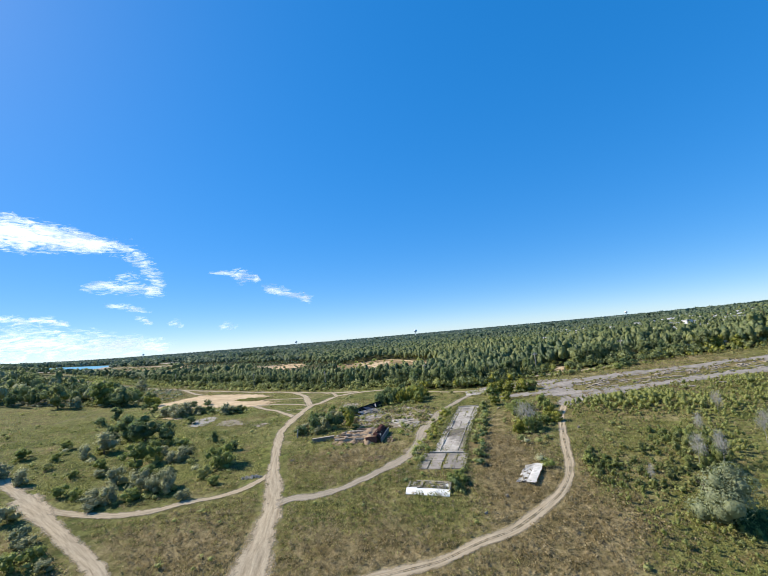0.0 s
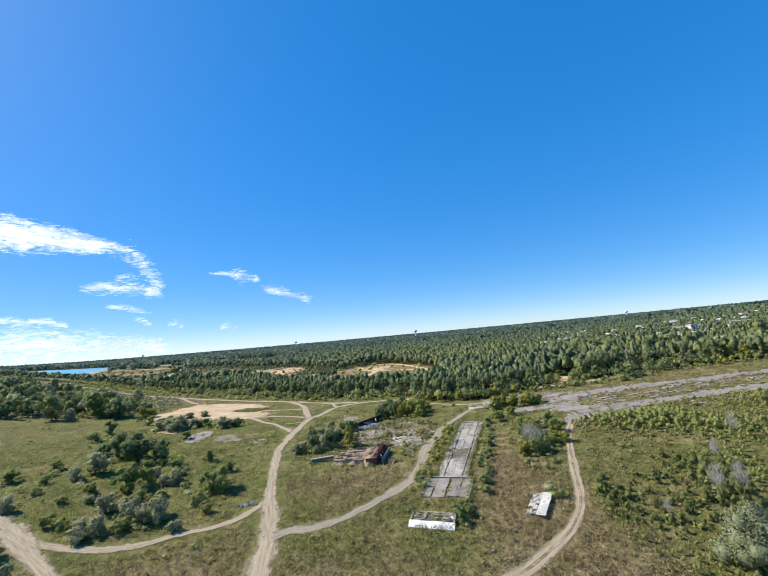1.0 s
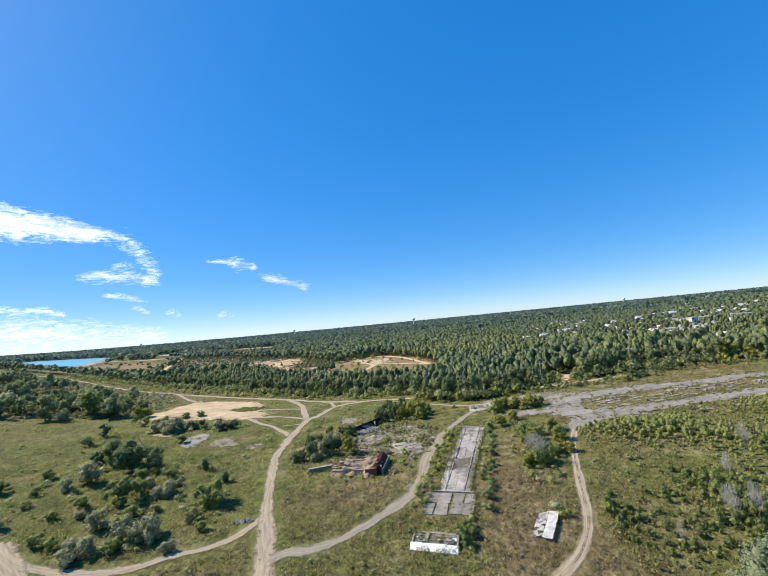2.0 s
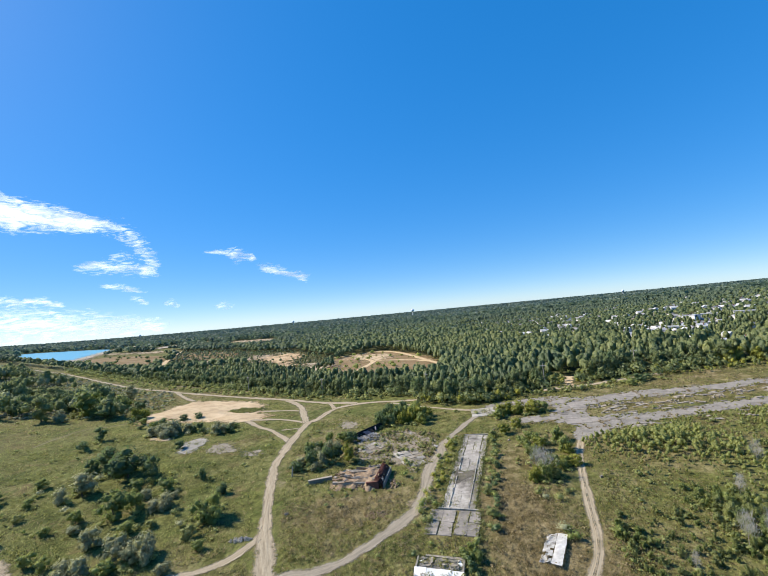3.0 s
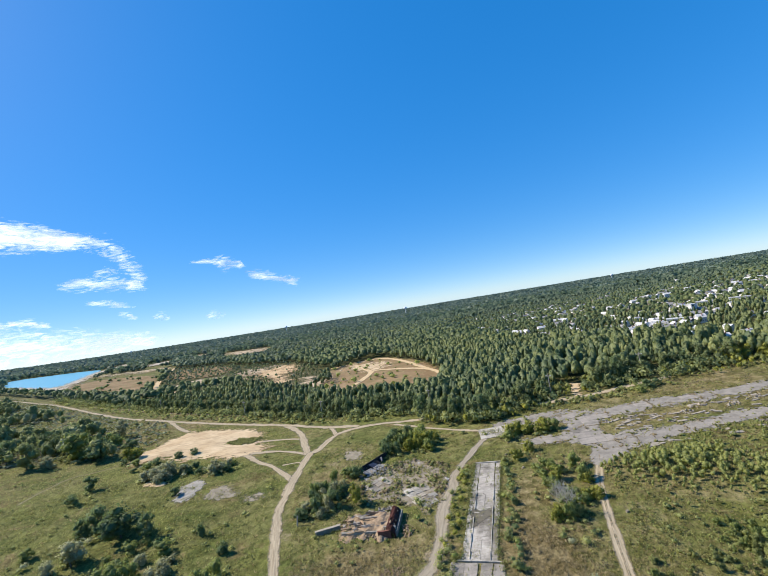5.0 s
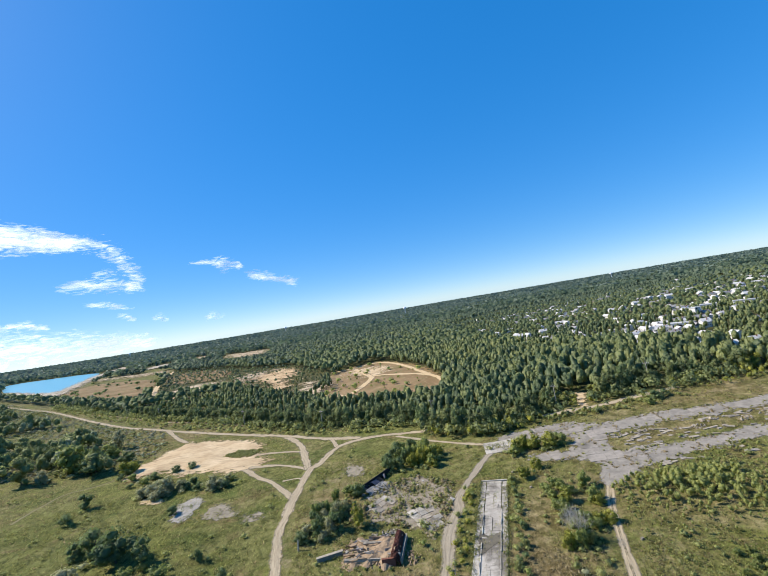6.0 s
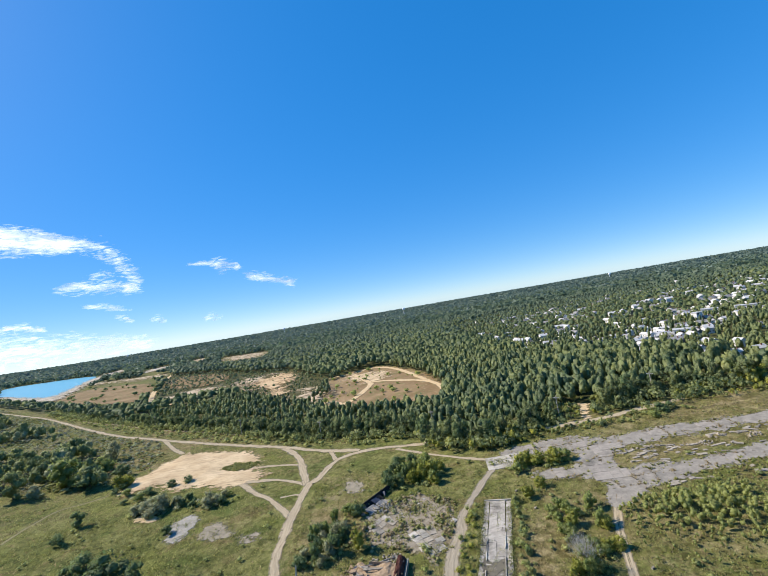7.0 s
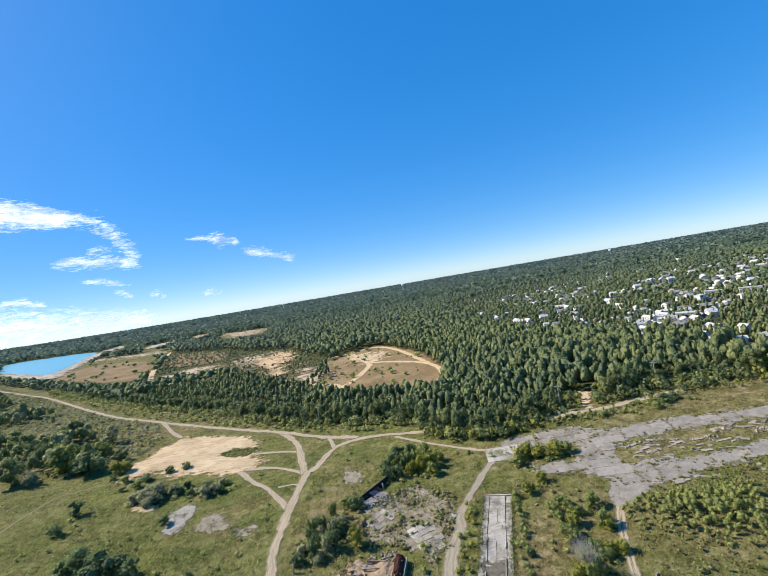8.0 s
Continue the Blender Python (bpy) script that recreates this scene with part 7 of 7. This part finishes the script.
def house(wide, deep, tall, pitch, siding, roofing, label, group="houses of the town"):
    ob = tagged(new("house"), label, "house", group)
    bm = bmesh.new()
    w, d = wide / 2, deep / 2
    ring = [(-w, -d), (w, -d), (w, d), (-w, d)]
    lo, hi = [bm.verts.new((x, y, -1.5)) for x, y in ring], [bm.verts.new((x, y, tall)) for x, y in ring]
    e0, e1 = bm.verts.new((-w, 0, tall + pitch - 0.1)), bm.verts.new((w, 0, tall + pitch - 0.1))
    bm.faces.new((lo[0], lo[1], hi[1], hi[0])), bm.faces.new((lo[2], lo[3], hi[3], hi[2]))
    bm.faces.new((lo[1], lo[2], hi[2], e1, hi[1])), bm.faces.new((lo[3], lo[0], hi[0], e0, hi[3]))
    part("wall", bm, ob, material=siding)
    roof = bmesh.new()
    for s in (-1, 1):
        a = [roof.verts.new(p) for p in ((-w - 0.4, s * (d + 0.5), tall - 0.2), (w + 0.4, s * (d + 0.5), tall - 0.2), (w + 0.4, 0, tall + pitch), (-w - 0.4, 0, tall + pitch))]
        b = [roof.verts.new(v.co + Vector((0, 0, 0.22))) for v in a]
        roof.faces.new(a), roof.faces.new(b[::-1])
        for k in range(4):
            roof.faces.new((a[k], a[(k + 1) % 4], b[(k + 1) % 4], b[k]))
    top = part("roof", roof, ob, material=roofing)
    for y in (-d - 0.02, d + 0.02):
        for x in np.linspace(-w * 0.65, w * 0.65, 3):
            bm = bmesh.new()
            boxes(bm, x - 0.55, x + 0.55, y - 0.04, y + 0.04, 1.0, 2.3)
            part("window", bm, ob, material=PANE)
    bm = bmesh.new()
    boxes(bm, w * 0.3, w * 0.3 + 0.7, -d * 0.4, -d * 0.4 + 0.7, tall + pitch * 0.3, tall + pitch + 0.9)
    part("chimney", bm, top, "brick chimney", BRICK)
    return ob


def hall_building(wide, deep, tall, storeys, label):
    ob = tagged(new("building"), label, "building", "large buildings of the town")
    bm = bmesh.new()
    boxes(bm, -wide / 2, wide / 2, -deep / 2, deep / 2, -2, tall)
    part("wall", bm, ob, material=SIDING)
    bm = bmesh.new()
    boxes(bm, -wide / 2 - 0.2, wide / 2 + 0.2, -deep / 2 - 0.2, deep / 2 + 0.2, tall, tall + 0.5)
    part("roof", bm, ob, material=ROOFPALE)
    for s in range(storeys):
        for x in np.arange(-wide / 2 + 1.5, wide / 2 - 1, 3.0):
            bm = bmesh.new()
            boxes(bm, x - 0.8, x + 0.8, -deep / 2 - 0.05, -deep / 2 + 0.05, s * 3.4 + 1, s * 3.4 + 2.6)
            part("window", bm, ob, material=PANE)
    return ob


rng = np.random.default_rng(91)
FORMS = [
    house(12, 8, 3.4, 2.6, SIDING, ROOFGREY, "white house with a grey gable roof among trees"),
    house(10, 7.5, 5.4, 2.4, SIDING, ROOFPALE, "tall white house with a pale roof among trees"),
    house(15, 8, 3.2, 2.2, SIDING, ROOFPALE, "long white house with a pale roof among trees"),
    house(11, 8, 3.6, 3.0, GREYWALL, ROOFGREY, "grey house with a dark gable roof among trees"),
]
for k, (x, y) in enumerate(HOUSES):
    f = int(rng.choice(4, p=(0.28, 0.3, 0.24, 0.18)))
    turn = float(rng.choice((8, 98, -20, 70)) + rng.normal() * 6)
    s = (0.36 + 0.16 * rng.random()) * (1.0 if math.hypot(x, y) < 380 else 1.3)
    m = pose(x, y, z_at(x, y) + 0.6, 0, 0, turn)
    if FORMS[f].matrix_basis.translation.length < 0.01:
        ob = FORMS[f]
        ob.matrix_basis = m
    else:
        ob = copy_thing(FORMS[f], m)
    ob.scale = (s, s, s)
for w, d, t, n, x, y, turn, label in ((7, 5, 6, 2, 214, 283, 15, "tall white two-storey block in the town"), (15, 5, 4, 1, 246, 280, -38, "long white flat-roofed hall in the town"), (12, 7, 3.6, 1, 178, 252, -35, "pale flat-roofed workshop in the town"), (13, 6, 3.6, 1, 238, 300, -38, "pale flat-roofed store in the town"), (60, 22, 6, 1, -62, 838, 12, "long pale flat-roofed hall far in the forest")):
    hall_building(w * 0.75, d * 0.75, t * 0.9, n, label).matrix_basis = pose(x, y, z_at(x, y) + 1.0, 0, 0, turn)


def water_tower(tall, label):
    ob = tagged(new("water_tower"), label, "water tower", "water towers on the horizon")
    bm = bmesh.new()
    bmesh.ops.create_cone(bm, segments=12, radius1=2.2, radius2=1.6, depth=tall * 0.75, cap_ends=True, matrix=Matrix.Translation((0, 0, tall * 0.375)))
    part("column", bm, ob, material=STEEL)
    bm = bmesh.new()
    bmesh.ops.create_uvsphere(bm, u_segments=16, v_segments=10, radius=tall * 0.2, matrix=Matrix.Translation((0, 0, tall * 0.85)) @ Matrix.Diagonal((1, 1, 0.8, 1)))
    part("tank", bm, ob, material=STEEL)
    return ob


tower = water_tower(42, "pale steel water tower rising from distant forest")
for k, (az, d, t) in enumerate(((4.05, 1900, 42), (-13.3, 2400, 40), (-32.2, 2600, 32), (31.6, 2000, 32))):
    x, y = 0.9 + d * math.sin(radians(az)), 26 + d * math.cos(radians(az))
    ob = tower if k == 0 else copy_thing(tower, Matrix())
    ob.matrix_basis = pose(x, y, z_at(x, y)) @ Matrix.Diagonal((t / 46, t / 46, t / 42, 1))


def pole(tall):
    ob = tagged(new("utility_pole"), "grey wooden utility pole at the forest edge", "utility pole", "utility poles")
    bm = bmesh.new()
    bmesh.ops.create_cone(bm, segments=8, radius1=0.19, radius2=0.12, depth=tall, cap_ends=True, matrix=Matrix.Translation((0, 0, tall / 2 - 0.4)))
    part("post", bm, ob, material=DEADWOOD)
    bm = bmesh.new()
    boxes(bm, -1.1, 1.1, -0.08, 0.08, tall - 1.4, tall - 1.2)
    arm = part("crossarm", bm, ob, material=DEADWOOD)
    for x in (-1.0, -0.45, 0.45, 1.0):
        bm = bmesh.new()
        bmesh.ops.create_cone(bm, segments=8, radius1=0.07, radius2=0.045, depth=0.18, cap_ends=True, matrix=Matrix.Translation((x, 0, tall - 1.11)))
        part("insulator", bm, arm, "pale ceramic insulator", STEEL)
    return ob


post = pole(9.5)
for k, (x, y) in enumerate([(16, 190), (-35, 211), (-84, 244), (62, 171), (-160, 296), (100, 172)]):
    ob = post if k == 0 else copy_thing(post, Matrix())
    ob.matrix_basis = pose(x, y, z_at(x, y), 0, 0, -35)


# ---- clouds ----
CLOUD_EYE, CLOUD_FAR = Vector((0, 12, 44)), 4300.0


def cloud(points, wide, density, label, seed=0):
    """A drawn-out ribbon of thin vapour some four kilometres off, along bearings and heights in degrees."""
    line = curve_points([(a, e, w) for (a, e), w in zip(points, wide)], 0.25)
    mid = line[len(line) // 2]
    face = [math.cos(radians(mid[1])), CLOUD_FAR * math.pi / 180]
    x, y, w = (line[:, 0] - mid[0]) * face[0] * face[1], (line[:, 1] - mid[1]) * face[1], np.maximum(line[:, 2], 0.02) * face[1]
    way = np.stack([np.gradient(x), np.gradient(y)], 1)
    way /= np.linalg.norm(way, axis=1)[:, None] + 1e-9
    off = np.linspace(-1, 1, 13)
    run = np.linspace(0, 1, len(line))
    px, py = x[:, None] - way[:, 1:] * off * w[:, None], y[:, None] + way[:, :1] * off * w[:, None]
    depth = 25 * np.sin(run * 9 + seed)[:, None] * np.cos(off * 2 + seed) * np.minimum(1, w / 120)[:, None]
    body = density * np.clip(1 - np.abs(off[None]) ** 1.7, 0, 1) * np.clip(7 * run, 0, 1)[:, None] ** 0.7 * np.clip(7 * (1 - run), 0, 1)[:, None] ** 0.7
    k = len(off)
    q = (np.arange(len(line) - 1)[:, None] * k + np.arange(k - 1)[None]).ravel()
    me = mesh_of("cloud", np.stack([px, py, depth], -1).reshape(-1, 3), np.stack([q, q + 1, q + 1 + k, q + k], 1), VAPOUR, True, body=body.ravel())
    ob = tagged(new("cloud", me), label, "cloud", "clouds", "stuff")
    a, e = radians(mid[0]), radians(mid[1])
    at = CLOUD_EYE + CLOUD_FAR * Vector((math.sin(a) * math.cos(e), math.cos(a) * math.cos(e), math.sin(e)))
    ob.matrix_world = look(at, CLOUD_EYE + (at - CLOUD_EYE) * 2, 0)
    ob.visible_shadow = False
    return ob


cloud([(-48.5, 13.9), (-44, 13.9), (-41.7, 13.75), (-38.8, 13.55), (-34.6, 13.1)], [2.5, 2.4, 2.2, 1.7, 1.0], 1.15, "bright white streaked cloud", 1)
cloud([(-36.5, 13.5), (-33.7, 12.85), (-32.2, 11.6), (-31.1, 10.25), (-30.1, 8.9), (-29.9, 7.0)], [1.2, 1.5, 1.5, 1.4, 1.1, 0.6], 0.66, "thin trailing tail of a white cloud", 2)
cloud([(-38.4, 8.05), (-34.9, 8.25), (-31.6, 7.95), (-29.6, 7.1)], [0.5, 1.3, 1.2, 0.5], 0.78, "thin streaky white cloud", 3)
cloud([(-35, 9.3), (-33.6, 9.65), (-32, 9.75)], [0.3, 0.6, 0.5], 0.6, "thin streaky white cloud", 4)
cloud([(-36, 6.05), (-33.5, 5.8), (-31, 5.0)], [0.3, 0.6, 0.3], 0.68, "thin streaky white cloud", 5)
cloud([(-33, 4.6), (-31.8, 4.15), (-30.9, 3.5)], [0.3, 0.6, 0.3], 0.62, "small faint cloud near the horizon", 6)
cloud([(-29.4, 3.5), (-28.3, 3.55), (-27.3, 3.2)], [0.4, 0.8, 0.4], 0.55, "small faint cloud near the horizon", 7)
cloud([(-23.4, 2.5), (-22.2, 2.8), (-20.6, 2.8)], [0.3, 0.8, 0.3], 0.62, "small faint cloud near the horizon", 8)
cloud([(-24.4, 10), (-21.8, 10), (-20.2, 9.6), (-18.9, 9.3), (-17.2, 8.7)], [0.2, 0.5, 1.5, 1.0, 0.2], 0.78, "small white wispy cloud", 9)
cloud([(-18, 8.15), (-15.5, 7.35), (-13.2, 6.65), (-10.2, 5.6)], [0.4, 1.0, 0.8, 0.9], 0.78, "small white wispy cloud", 10)
cloud([(-50, 2.4), (-43, 2.1), (-36, 1.4), (-28, 0.7)], [2.8, 2.6, 2.0, 0.8], 0.8, "pale cloud bank low over the horizon", 11)
cloud([(-46, 4.9), (-43.5, 4.65), (-41.6, 4.3)], [0.4, 0.7, 0.3], 0.7, "thin streaky white cloud", 12)
cloud([(-42.8, 4.7), (-40.8, 4.45), (-38.8, 3.8)], [0.3, 0.7, 0.3], 0.75, "thin streaky white cloud", 13)
